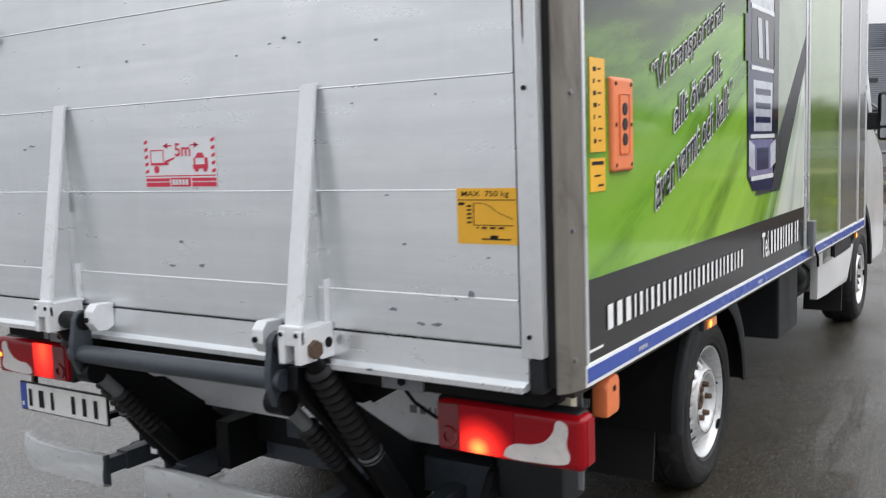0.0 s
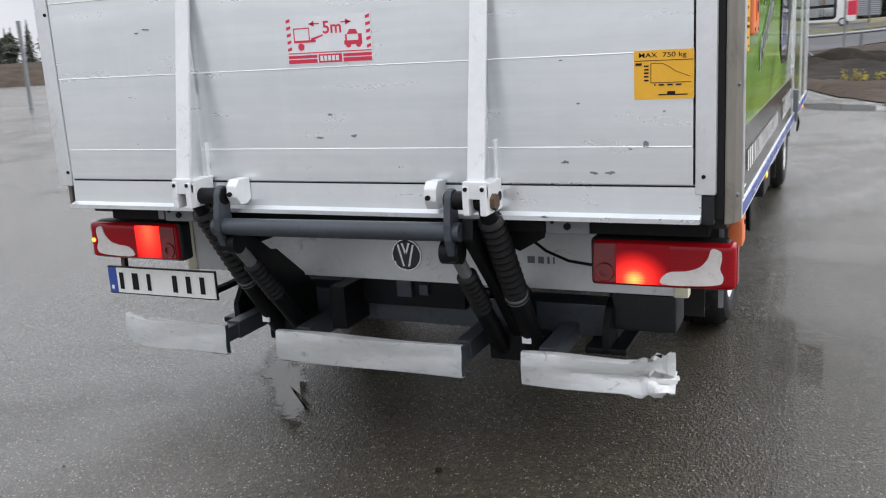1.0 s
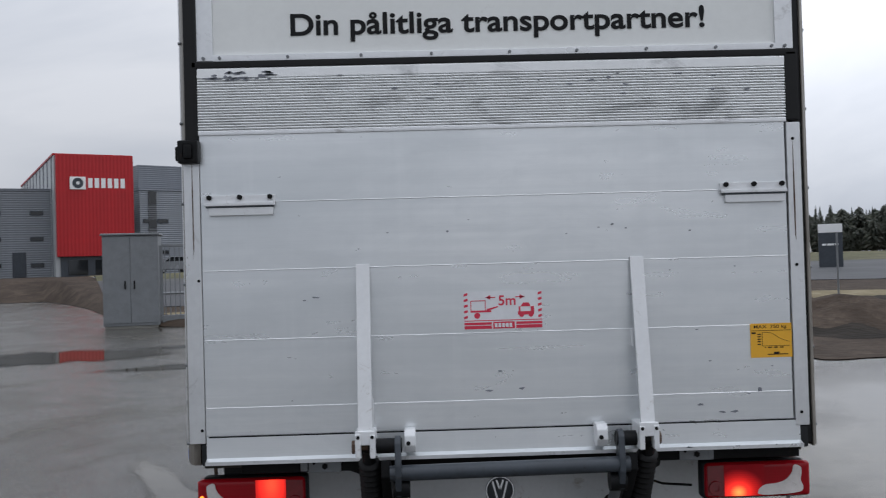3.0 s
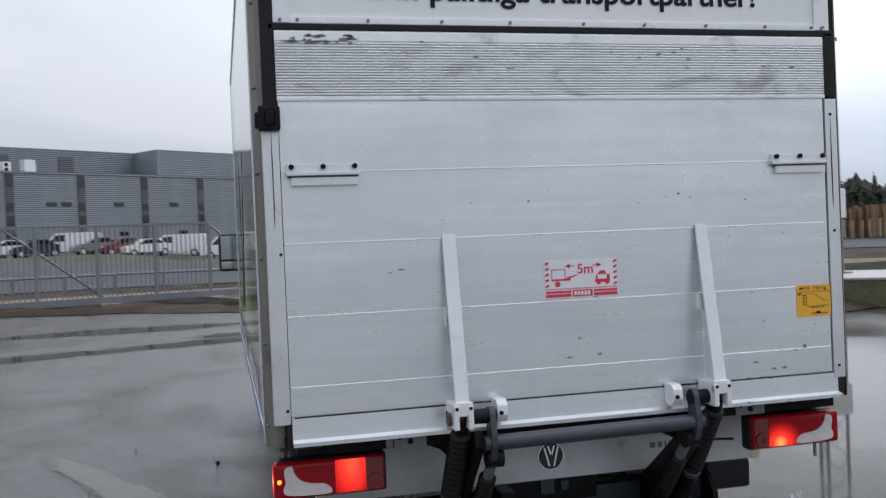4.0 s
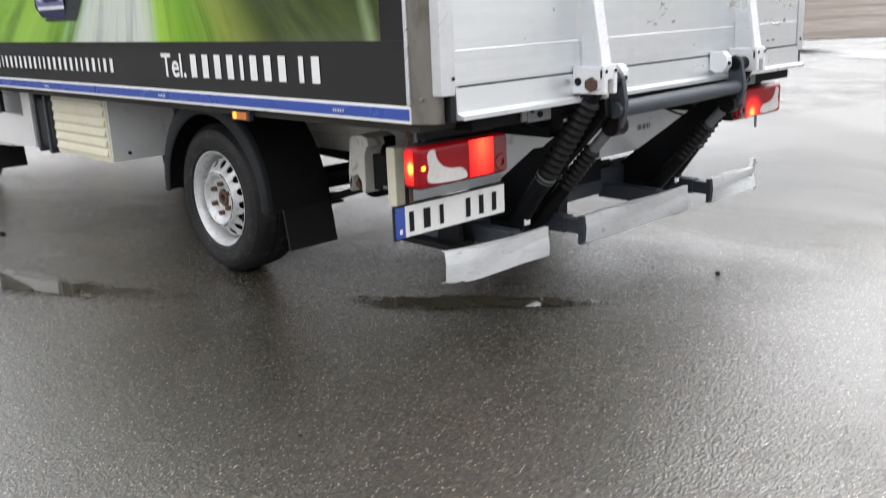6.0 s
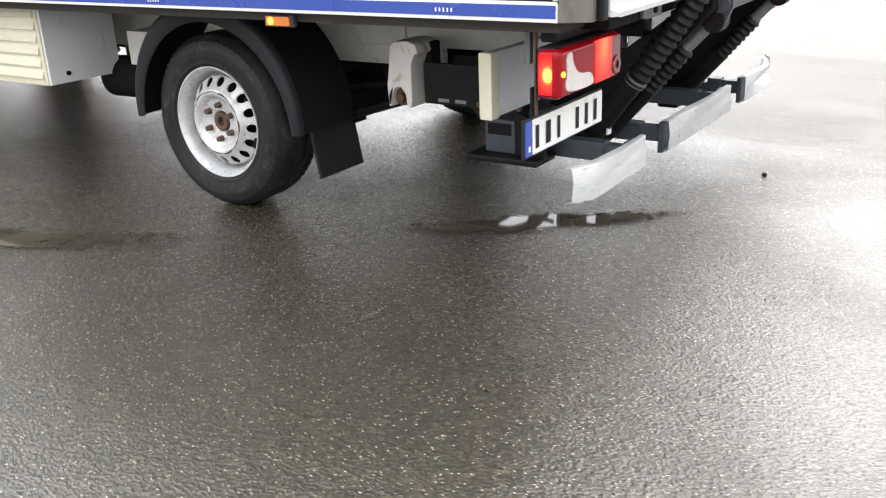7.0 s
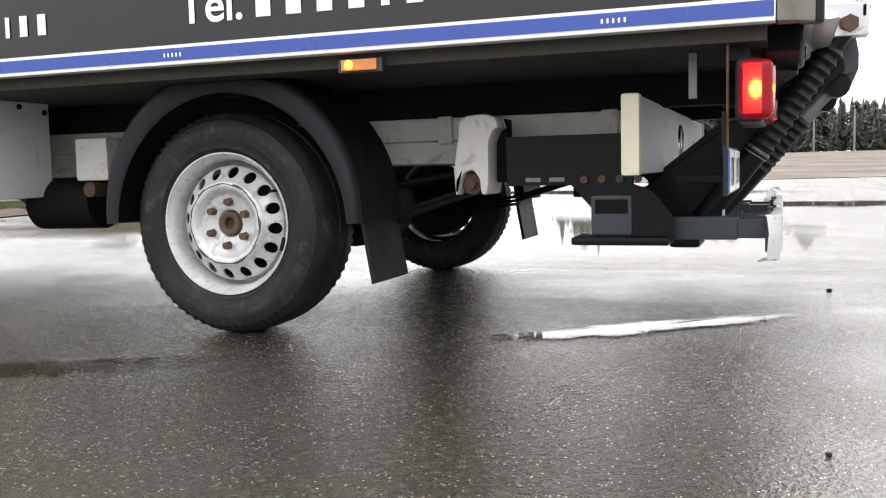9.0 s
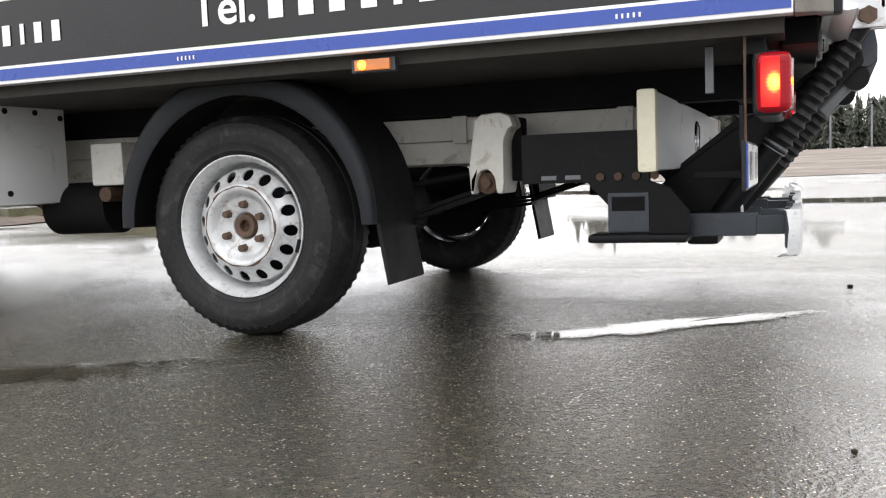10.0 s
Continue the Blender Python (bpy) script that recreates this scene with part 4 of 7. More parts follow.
        part("bolt", cyls(*[((xc + dx, -0.136, 0.897), (xc + dx, -0.126, 0.897), 0.0065, 8) for dx in (-0.025, 0.025)]), MAT_BLACK, gate)
        part("bore", cyls(((xc + s * 0.0355, -0.026, 0.862), (xc + s * 0.0375, -0.026, 0.862), 0.014, 14)), MAT_BLACK, gate)
        xi = xc - s * 0.157
        part("hinge_lug", prism([(-0.005, 0.906), (-0.062, 0.908), (-0.080, 0.888), (-0.082, 0.852), (-0.064, 0.826), (-0.03, 0.824), (-0.005, 0.836)], "x", xi - 0.020, xi + 0.020, 0.004), WHITE_STEEL, gate, "white hinge lug")
        part("bolt", cyls(((xi - 0.006, -0.088, 0.862), (xi - 0.006, -0.078, 0.862), 0.008, 8)), MAT_BLACK, gate)
    # warning stickers
    red = part("warning_sticker", box((-0.149, 0.143), (-0.0028, -0.0005), (1.254, 1.394)), STICKER_WHITE, gate, "red and white safety distance sticker", False)
    part("sticker_stripe", boxes(((-0.146, -0.045), (-0.0036, -0.0028), (1.257, 1.269)), ((0.045, 0.141), (-0.0036, -0.0028), (1.257, 1.269)), ((-0.146, -0.045), (-0.0036, -0.0028), (1.272, 1.281)), ((0.045, 0.141), (-0.0036, -0.0028), (1.272, 1.281)), ((-0.04, 0.04), (-0.0036, -0.0028), (1.257, 1.282)), ((-0.146, 0.141), (-0.0036, -0.0028), (1.286, 1.289))), STICKER_RED, red, "", False)
    for sx2, e in ((-0.146, 0.014), (0.127, 0.014)):
        bm = bmesh.new()
        for i in range(5):
            z = 1.294 + i * 0.021
            add_prism(bm, [(sx2, z), (sx2 + e, z + 0.004), (sx2 + e, z + 0.013), (sx2, z + 0.009)], "y", -0.0036, -0.0028)
        part("sticker_hazard", bm, STICKER_RED, red, "", False)
    stroke_bars("sticker_bar", STICKER_WHITE, red, (-0.034, -0.0030, 1.262), (1, 0, 0), (0, 0, 1), (0, -1, 0), [0.010] * 5, 0.0035, 0.015)
    lettering("letter", "5m", STICKER_RED, red, (-0.018, -0.0018, 1.342), (1, 0, 0), (0, 0, 1), 0.062, 0.036, (0, -1, 0), "", 0.0, 0.018)
    bm = bmesh.new()
    bars = [((-0.122, -0.046), (1.318, 1.325)), ((-0.122, -0.119), (1.325, 1.362)), ((-0.122, -0.066), (1.359, 1.362)), ((-0.069, -0.066), (1.325, 1.362)),
            ((-0.066, -0.030), (1.3705, 1.3740)), ((0.044, 0.078), (1.3705, 1.3740)), ((0.052, 0.112), (1.306, 1.318)), ((0.100, 0.112), (1.318, 1.336)), ((0.056, 0.062), (1.318, 1.336))]
    for (x0, x1), (z0, z1) in bars:
        add_box(bm, (x0, x1), (-0.0036, -0.0028), (z0, z1))
    for p in ([(-0.062, 1.322), (-0.020, 1.336), (-0.020, 1.340), (-0.062, 1.330)], [(-0.066, 1.3722), (-0.048, 1.381), (-0.048, 1.3635)], [(0.078, 1.3722), (0.060, 1.381), (0.060, 1.3635)], [(0.062, 1.336), (0.100, 1.336), (0.092, 1.350), (0.072, 1.350)]):
        add_prism(bm, p, "y", -0.0036, -0.0028)
    for cx2, r in ((-0.098, 0.011), (0.066, 0.009), (0.100, 0.009)):
        add_prism(bm, blob(cx2, 1.306, r, r, 14, 1, 0.0), "y", -0.0038, -0.0028)
    part("sticker_picture", bm, STICKER_RED, red, "", False)
    yel = part("load_sticker", box((0.912, 1.066), (-0.0028, -0.0005), (1.121, 1.247)), STICKER_YELLOW, gate, "yellow maximum load sticker with a curve", False)
    lettering("letter", "MAX  750 kg", INK, yel, (0.925, -0.0018, 1.225), (1, 0, 0), (0, 0, 1), 0.122, 0.016, (0, -1, 0))
    bm = tube([(0.957, -0.0034, 1.214), (0.985, -0.0034, 1.213), (1.0, -0.0034, 1.206), (1.02, -0.0034, 1.192), (1.056, -0.0034, 1.178)], 0.0006, 5)
    part("load_curve", bm, INK, yel)
    part("load_axis", boxes(((0.955, 0.9565), (-0.0036, -0.0028), (1.165, 1.214)), ((0.955, 1.058), (-0.0036, -0.0028), (1.163, 1.1645)), ((0.975, 1.05), (-0.0036, -0.0028), (1.131, 1.134)), ((0.998, 1.018), (-0.0036, -0.0028), (1.134, 1.141)), ((0.914, 1.064), (-0.0036, -0.0028), (1.220, 1.2215))), INK, yel, "", False)
    stroke_bars("axis_bar", INK, yel, (0.964, -0.003, 1.156), (1, 0, 0), (0, 0, 1), (0, -1, 0), [0.004, 0.014, 0.014, 0.014], 0.008, 0.004)
    part("scale_bar", boxes(*[((0.938, 0.950), (-0.0036, -0.0028), (z, z + 0.004)) for z in (1.205, 1.196, 1.187, 1.178, 1.168)], ((0.916, 0.932), (-0.0036, -0.0028), (1.209, 1.215))), INK, yel, "", False)
    # dents, scuffs and scratches
    rnd = random.Random(4)
    spots = [(0.713, 1.232, 0.007), (0.62, 1.455, 0.006), (0.862, 1.463, 0.005), (0.72, 0.955, 0.010), (0.80, 0.925, 0.012), (0.845, 0.925, 0.014), (0.90, 0.99, 0.008), (0.94, 1.005, 0.016), (0.76, 1.115, 0.006), (0.36, 1.62, 0.006), (0.24, 1.60, 0.005), (-0.02, 1.10, 0.008), (-0.06, 1.03, 0.013), (0.06, 1.035, 0.012), (-0.73, 1.38, 0.010), (-0.69, 1.39, 0.014), (-0.2, 1.62, 0.006), (0.46, 1.615, 0.006), (0.70, 1.60, 0.006), (0.41, 1.63, 0.007), (-0.42, 1.62, 0.005), (-0.12, 1.66, 0.004), (0.99, 1.09, 0.006), (0.66, 0.805, 0.012)]
    for i, (x, z, r) in enumerate(spots):
        part("scuff", prism(blob(x, z, 0.62 * r * (0.8 + rnd.random()), 0.62 * r * (0.35 + 0.5 * rnd.random()), 9, i, 0.5), "y", -0.0022 if z > 0.9 else -0.034, -0.0002), MARK, gate, "", False)
    for i in range(26):
        x, z = -1.06 + 0.24 * rnd.random() ** 0.8, 2.195 + 0.03 * rnd.random()
        part("scuff", prism(blob(x, z, 0.006 + 0.018 * rnd.random(), 0.002 + 0.003 * rnd.random(), 9, 50 + i, 0.6), "y", -0.0048, -0.0005), MARK, gate, "", False)
    for i in range(16):
        x, z = -0.6 + 1.6 * rnd.random(), 2.11 + 0.115 * rnd.random()
        part("scuff", prism(blob(x, z, 0.003 + 0.010 * rnd.random(), 0.0015 + 0.002 * rnd.random(), 9, 80 + i, 0.6), "y", -0.0048, -0.0005), MARK, gate, "", False)


shutter()
tail_gate()


def bellows(a, b, r, n):
    """A ribbed rubber boot round a ram."""
    a, b = Vector(a), Vector(b)
    length = (b - a).length
    prof = [(r * 0.55, 0.0)]
    for i in range(n):
        z = length * i / n
        prof += [(r * 0.82, z + 0.1 * length / n), (r, z + 0.5 * length / n), (r * 0.82, z + 0.9 * length / n)]
    prof.append((r * 0.55, length))
    bm = lathe(prof, 20, "z")
    bm.transform(Matrix.Translation(a) @ (b - a).to_track_quat("Z", "Y").to_matrix().to_4x4())
    return bm


def lift_gear():
    part("cross_tube", cyl((-0.43, -0.085, 0.757), (0.43, -0.085, 0.765), 0.028, 24), GREY_STEEL, truck, "dark grey painted lift cross tube")
    for s in (-1, 1):
        x = 0.445 * s
        arm = part("lift_arm", prism([(-0.07, 0.80), (-0.03, 0.79), (0.247, 0.585), (0.447, 0.442), (0.50, 0.40), (0.50, 0.30), (0.36, 0.27), (0.12, 0.54), (-0.05, 0.71), (-0.08, 0.74)], "x", x - 0.018, x + 0.018, 0.006), BLACK_STEEL, truck, "black lift arm")
        part("arm_eye", cyls(((x - 0.060, -0.075, 0.855), (x + 0.060, -0.075, 0.855), 0.027, 20), ((x - s * 0.055 - 0.030, -0.062, 0.700), (x - s * 0.055 + 0.030, -0.062, 0.700), 0.036, 18)), BLACK_STEEL, arm)
        part("link_plate", prism([(-0.104, 0.866), (-0.092, 0.884), (-0.072, 0.890), (-0.052, 0.880), (-0.043, 0.856), (-0.050, 0.810), (-0.046, 0.770), (-0.032, 0.740), (-0.028, 0.700), (-0.040, 0.676), (-0.064, 0.664), (-0.088, 0.674), (-0.104, 0.710), (-0.118, 0.745), (-0.118, 0.790)], "x", x - s * 0.045 - 0.011, x - s * 0.045 + 0.011, 0.004), GREY_STEEL, arm)
        xo = x + s * 0.060
        part("ram_boot", bellows((xo, -0.045, 0.80), (xo, 0.165, 0.50), 0.041, 13), RUBBER, truck, "ribbed black rubber boot")
        part("ram", cyls(((xo, 0.16, 0.51), (xo, 0.34, 0.27), 0.035, 16), ((xo, -0.08, 0.85), (xo, -0.04, 0.79), 0.026, 12)), BLACK_STEEL, truck, "black hydraulic ram")
        part("hose_clamp", cyls(((xo, 0.150, 0.521), (xo, 0.162, 0.504), 0.038, 16)), GALV, truck)
        xi = x - s * 0.055
        part("ram_rod", cyl((xi, -0.055, 0.70), (xi, 0.04, 0.60), 0.020, 14), GALV, truck, "bare steel ram rod")
        part("ram_boot", bellows((xi, 0.03, 0.61), (xi, 0.16, 0.46), 0.033, 8), RUBBER, truck)
        part("ram", cyl((xi, 0.15, 0.47), (xi, 0.32, 0.28), 0.030, 16), BLACK_STEEL, truck)
        part("ram_sticker", box((xo - 0.018, xo + 0.012), (0.243, 0.249), (0.325, 0.352)), STICKER_WHITE, truck)
        part("clevis", boxes(((x - 0.10, x + 0.10), (0.31, 0.40), (0.235, 0.33)), r=0.012), BLACK_STEEL, truck)
    beam = part("lift_frame", boxes(((-0.752, 0.752), (0.476, 0.592), (0.286, 0.400)), r=0.008), GREY_STEEL, truck, "heavy dark steel lift frame beam")
    for s in (-1, 1):
        part("frame_plate", prism([(0.65, 0.43), (0.84, 0.43), (0.84, 0.572), (0.475, 0.572), (0.475, 0.43), (0.42, 0.41), (0.37, 0.345), (0.37, 0.265), (0.575, 0.262), (0.575, 0.345)], "x", s * 0.72, s * 0.745, 0.003), BLACK_STEEL, beam, "black plate of the lift mount")
        # Black plate stands in for the shade inside the hollow beam end.
        part("beam_mouth_shade", box(tuple(sorted((s * 0.748, s * 0.7535))), (0.488, 0.580), (0.348, 0.388), 0.002), MAT_BLACK, beam, "black plate for the shaded hollow of the beam")
        if s < 0:
            part("side_gusset", prism([(0.212, 0.612), (0.260, 0.602), (0.458, 0.448), (0.458, 0.316), (0.382, 0.316), (0.321, 0.470)], "x", s * 0.440, s * 0.452, 0.003), BLACK_STEEL, beam, "slanting black gusset plate")
        part("frame_foot", boxes((tuple(sorted((s * 0.66, s * 0.80))), (0.37, 0.64), (0.262, 0.285)), r=0.008), BLACK_STEEL, beam)
        part("slot", boxes(*[(tuple(sorted((s * 0.744, s * 0.747))), (y - 0.022, y + 0.022), (0.440, 0.452)) for y in (0.76, 0.69)], r=0.0005), GALV, beam)
        part("bolt", cyls(*[((s * 0.745, y, 0.445), (s * 0.757, y, 0.445), 0.012, 6) for y in (0.46, 0.51, 0.56, 0.61)]), RUST, beam)
    part("centre_bracket", boxes(((-0.21, 0.21), (0.44, 0.50), (0.36, 0.46)), ((-0.26, -0.20), (0.3, 0.5), (0.30, 0.46)), r=0.006), BLACK_STEEL, beam)
    part("hose_bundle", cyls(((-0.30, 0.47, 0.43), (0.30, 0.47, 0.425), 0.014, 10), ((-0.24, 0.46, 0.452), (0.22, 0.46, 0.445), 0.010, 10)), RUBBER, truck)
    part("valve_block", boxes(((-0.05, 0.01), (0.42, 0.47), (0.40, 0.46)), ((0.04, 0.075), (0.42, 0.46), (0.41, 0.45)), r=0.004), GREY_STEEL, truck)
    part("cable", tube([(0.44, 0.36, 0.70), (0.50, 0.33, 0.655), (0.56, 0.30, 0.625), (0.64, 0.28, 0.60), (0.74, 0.22, 0.605)], 0.005, 8), RUBBER, truck, "loose black cable")
    part("mud_plate", prism([(0.14, 0.79), (0.62, 0.79), (0.60, 0.70), (0.52, 0.655), (0.42, 0.70), (0.36, 0.735), (0.14, 0.755)], "y", 0.16, 0.168), RUBBER, truck)
    part("mud_plate", prism([(-0.62, 0.79), (-0.14, 0.79), (-0.14, 0.755), (-0.40, 0.73), (-0.52, 0.69), (-0.60, 0.72)], "y", 0.16, 0.168), RUBBER, truck)


def bumper_piece(x0, x1, crumpled, bent=0.0):
    """A short folded aluminium under-run bar, its end bent where it has been hit."""
    bm = bmesh.new()
    n = 26
    rnd = random.Random(int(100 * x0))
    prof = [(0.024, 0.352), (0.004, 0.352), (0.0, 0.348), (0.0, 0.325), (0.0, 0.312), (0.0, 0.299), (0.0, 0.284), (0.0, 0.250), (0.004, 0.246), (0.024, 0.246)]
    rows = []
    for i in range(n + 1):
        t = i / n
        x = x0 + (x1 - x0) * t
        ring = []
        for j, (y, z) in enumerate(prof):
            dy = dz = 0.0
            if crumpled:
                k = max(0.0, (t - 0.72) / 0.28)
                dy = k * k * 0.055 + (rnd.random() - 0.5) * 0.030 * min(1, 2 * k)
                dz = k * (0.022 if j < 3 else -0.004) + (rnd.random() - 0.5) * 0.026 * min(1, 2 * k)
                dy += 0.030 * math.exp(-((z - 0.299) / 0.013) ** 2) * min(1.0, max(0.0, 2.2 * (t - 0.2)))
            elif bent:
                k = max(0.0, (0.30 - t) / 0.30)
                dy = bent * k * k
                dz = (0.006 if j < 3 else 0.016 * (rnd.random() if k > 0.5 else 0.0)) * k
            dy += 0.003 * math.sin(5 * t + j)
            ring.append(bm.verts.new((x, 0.085 + y + dy, z + dz + 0.002 * math.sin(7 * t + 0.4 * j))))
        rows.append(ring)
    for a, b in zip(rows, rows[1:]):
        for j in range(len(prof) - 1):
            bm.faces.new((a[j], a[j + 1], b[j + 1], b[j]))
    bmesh.ops.solidify(bm, geom=bm.faces[:], thickness=0.004)
    bmesh.ops.recalc_face_normals(bm, faces=bm.faces)
    return bm


def bumpers():
    for x0, x1, cr, bent, label in ((-1.058, -0.575, False, 0.03, "aluminium under-run bar with a bent tip"), (-0.362, 0.336, False, 0.0, "straight scuffed aluminium under-run bar"), (0.535, 0.995, True, 0.0, "aluminium under-run bar with a crumpled end")):
        b = part("underrun_bar", bumper_piece(x0, x1, cr, bent), UNDERRUN, truck, label)
        for xa in ((x1 - 0.05,) if x0 < -0.9 else (x0 + 0.04, x1 - 0.04) if x0 < 0 else (x0 + 0.05,)):
            part("bar_arm", boxes(((xa - 0.028, xa + 0.028), (0.20, 0.50), (0.268, 0.332)), ((xa - 0.022, xa + 0.022), (0.12, 0.21), (0.272, 0.326)), ((xa - 0.034, xa + 0.034), (0.108, 0.128), (0.235, 0.345)), r=0.004), GREY_STEEL, b, "dark steel arm")
    rnd = random.Random(17)
    for k in range(4):
        z = 0.262 + 0.024 * k
        x0, d = 0.905 + 0.012 * rnd.random(), 0.018 * rnd.random()
        tip = 0.975 + 0.035 * rnd.random()
        fold = prism([(x0, 0.112 + d), ((x0 + tip) / 2, 0.104 + d + 0.018 * rnd.random()), (tip, 0.120 + d + 0.030 * rnd.random()), (tip - 0.004, 0.126 + d + 0.030 * rnd.random()), ((x0 + tip) / 2, 0.116 + d), (x0, 0.118 + d)], "z", z, z + 0.010 + 0.006 * rnd.random())
        bmesh.ops.rotate(fold, verts=fold.verts[:], cent=(x0, 0.115, z), matrix=Matrix.Rotation(radians(-14 + 22 * rnd.random()), 3, "Y"))
        part("torn_skin", fold, UNDERRUN, truck, "crumpled fold of aluminium", False)


def tail_lamp(s):
    """One tail lamp; s is -1 or 1 for its side."""
    X = lambda a, b: tuple(sorted((s * a, s * b)))
    body = part("tail_lamp", box(X(0.752, 1.150), (0.122, 0.186), (0.572, 0.716), 0.016, 3), BLACK_PLASTIC, truck, "tail lamp with brake light on")
    part("red_lens", box(X(0.760, 1.165), (0.104, 0.178), (0.578, 0.711), 0.022, 4), LENS_RED, body)

    def patch(name, pts, m, y):
        part(name, prism([(s * a, z) for a, z in pts], "y", y - 0.003, 0.12), m, body, "", False)
    patch("inner_lens", [(0.768, 0.590), (0.83, 0.588), (0.83, 0.704), (0.768, 0.702)], LENS_DARK, 0.106)
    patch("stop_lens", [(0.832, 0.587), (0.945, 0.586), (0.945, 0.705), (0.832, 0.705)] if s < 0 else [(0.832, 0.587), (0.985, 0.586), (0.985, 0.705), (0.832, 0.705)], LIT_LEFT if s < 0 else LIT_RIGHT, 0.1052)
    swoosh = [(0.955, 0.586), (1.125, 0.592), (1.135, 0.615), (1.122, 0.640), (1.128, 0.665), (1.128, 0.692), (1.098, 0.702), (1.092, 0.670), (1.068, 0.642), (1.030, 0.630), (0.985, 0.628), (0.962, 0.612)]
    for _ in range(2):
        swoosh = [(p[0] * u + q[0] * (1 - u), p[1] * u + q[1] * (1 - u)) for p, q in zip(swoosh, swoosh[1:] + swoosh[:1]) for u in (0.78, 0.22)]
    patch("clear_lens", swoosh, LENS_CLEAR, 0.1035)
    fog = lathe([(0.012, -0.006), (0.026, -0.006), (0.030, 0.0), (0.030, 0.012)], 24, "y")
    fog.transform(Matrix.Translation((s * 0.798, 0.104, 0.618)))
    part("fog_reflector", fog, LENS_DARK, body)
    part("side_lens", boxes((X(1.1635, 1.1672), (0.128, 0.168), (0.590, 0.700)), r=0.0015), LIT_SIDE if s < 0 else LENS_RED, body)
    if s < 0:
        part("corner_bulb", cyl((s * 1.146, 0.112, 0.645), (s * 1.146, 0.101, 0.645), 0.008, 14), LIT_ORANGE, body)
    part("lamp_hanger", boxes((X(0.775, 1.075), (0.16, 0.21), (0.716, 0.79)), r=0.006), RUBBER, truck)
    part("lamp_strap", boxes((X(1.107, 1.121), (0.20, 0.206), (0.50, 0.79)), r=0.001), GALV if s > 0 else RUST, truck)


def number_plate():
    p = part("number_plate", box((-1.195, -0.680), (0.198, 0.208), (0.408, 0.520), 0.004), BLACK_PLASTIC, truck, "number plate in a black holder")
    part("plate_face", box((-1.150, -0.684), (0.1945, 0.199), (0.414, 0.514), 0.003), PLATE_WHITE, p, "white plate face")
    part("country_field", box((-1.191, -1.1505), (0.1945, 0.199), (0.414, 0.514), 0.003), BLUE, p, "blue field")
    stroke_bars("plate_bar", INK, p, (-1.135, 0.1940, 0.430), (1, 0, 0), (0, 0, 1), (0, -1, 0), [0.020, 0.030, 0.018, -0.062, 0.022, 0.022, 0.022], 0.042, 0.066, "plain black bar")
    stroke_bars("country_bar", WHITE_FILM, p, (-1.178, 0.1940, 0.428), (1, 0, 0), (0, 0, 1), (0, -1, 0), [0.012], 0.0, 0.016)
    part("plate_bracket", boxes(((-0.72, -0.69), (0.206, 0.36), (0.43, 0.45)), ((-1.13, -1.10), (0.206, 0.215), (0.50, 0.60)), r=0.003), BLACK_STEEL, truck)


lift_gear()
bumpers()
tail_lamp(-1)
tail_lamp(1)
number_plate()


def badge_bars():
    """Plain slanted bars in place of the maker's sign."""
    bm = bmesh.new()
    for x, lean in ((-0.030, 0.020), (0.030, -0.020), (-0.014, 0.014), (0.014, -0.014)):
        z0, z1 = (0.518, 0.598) if abs(x) > 0.02 else (0.562, 0.604)
        add_prism(bm, [(x - 0.004 + lean, z0), (x + 0.004 + lean, z0), (x + 0.004, z1), (x - 0.004, z1)], "y", 0.414, 0.426)
    return bm


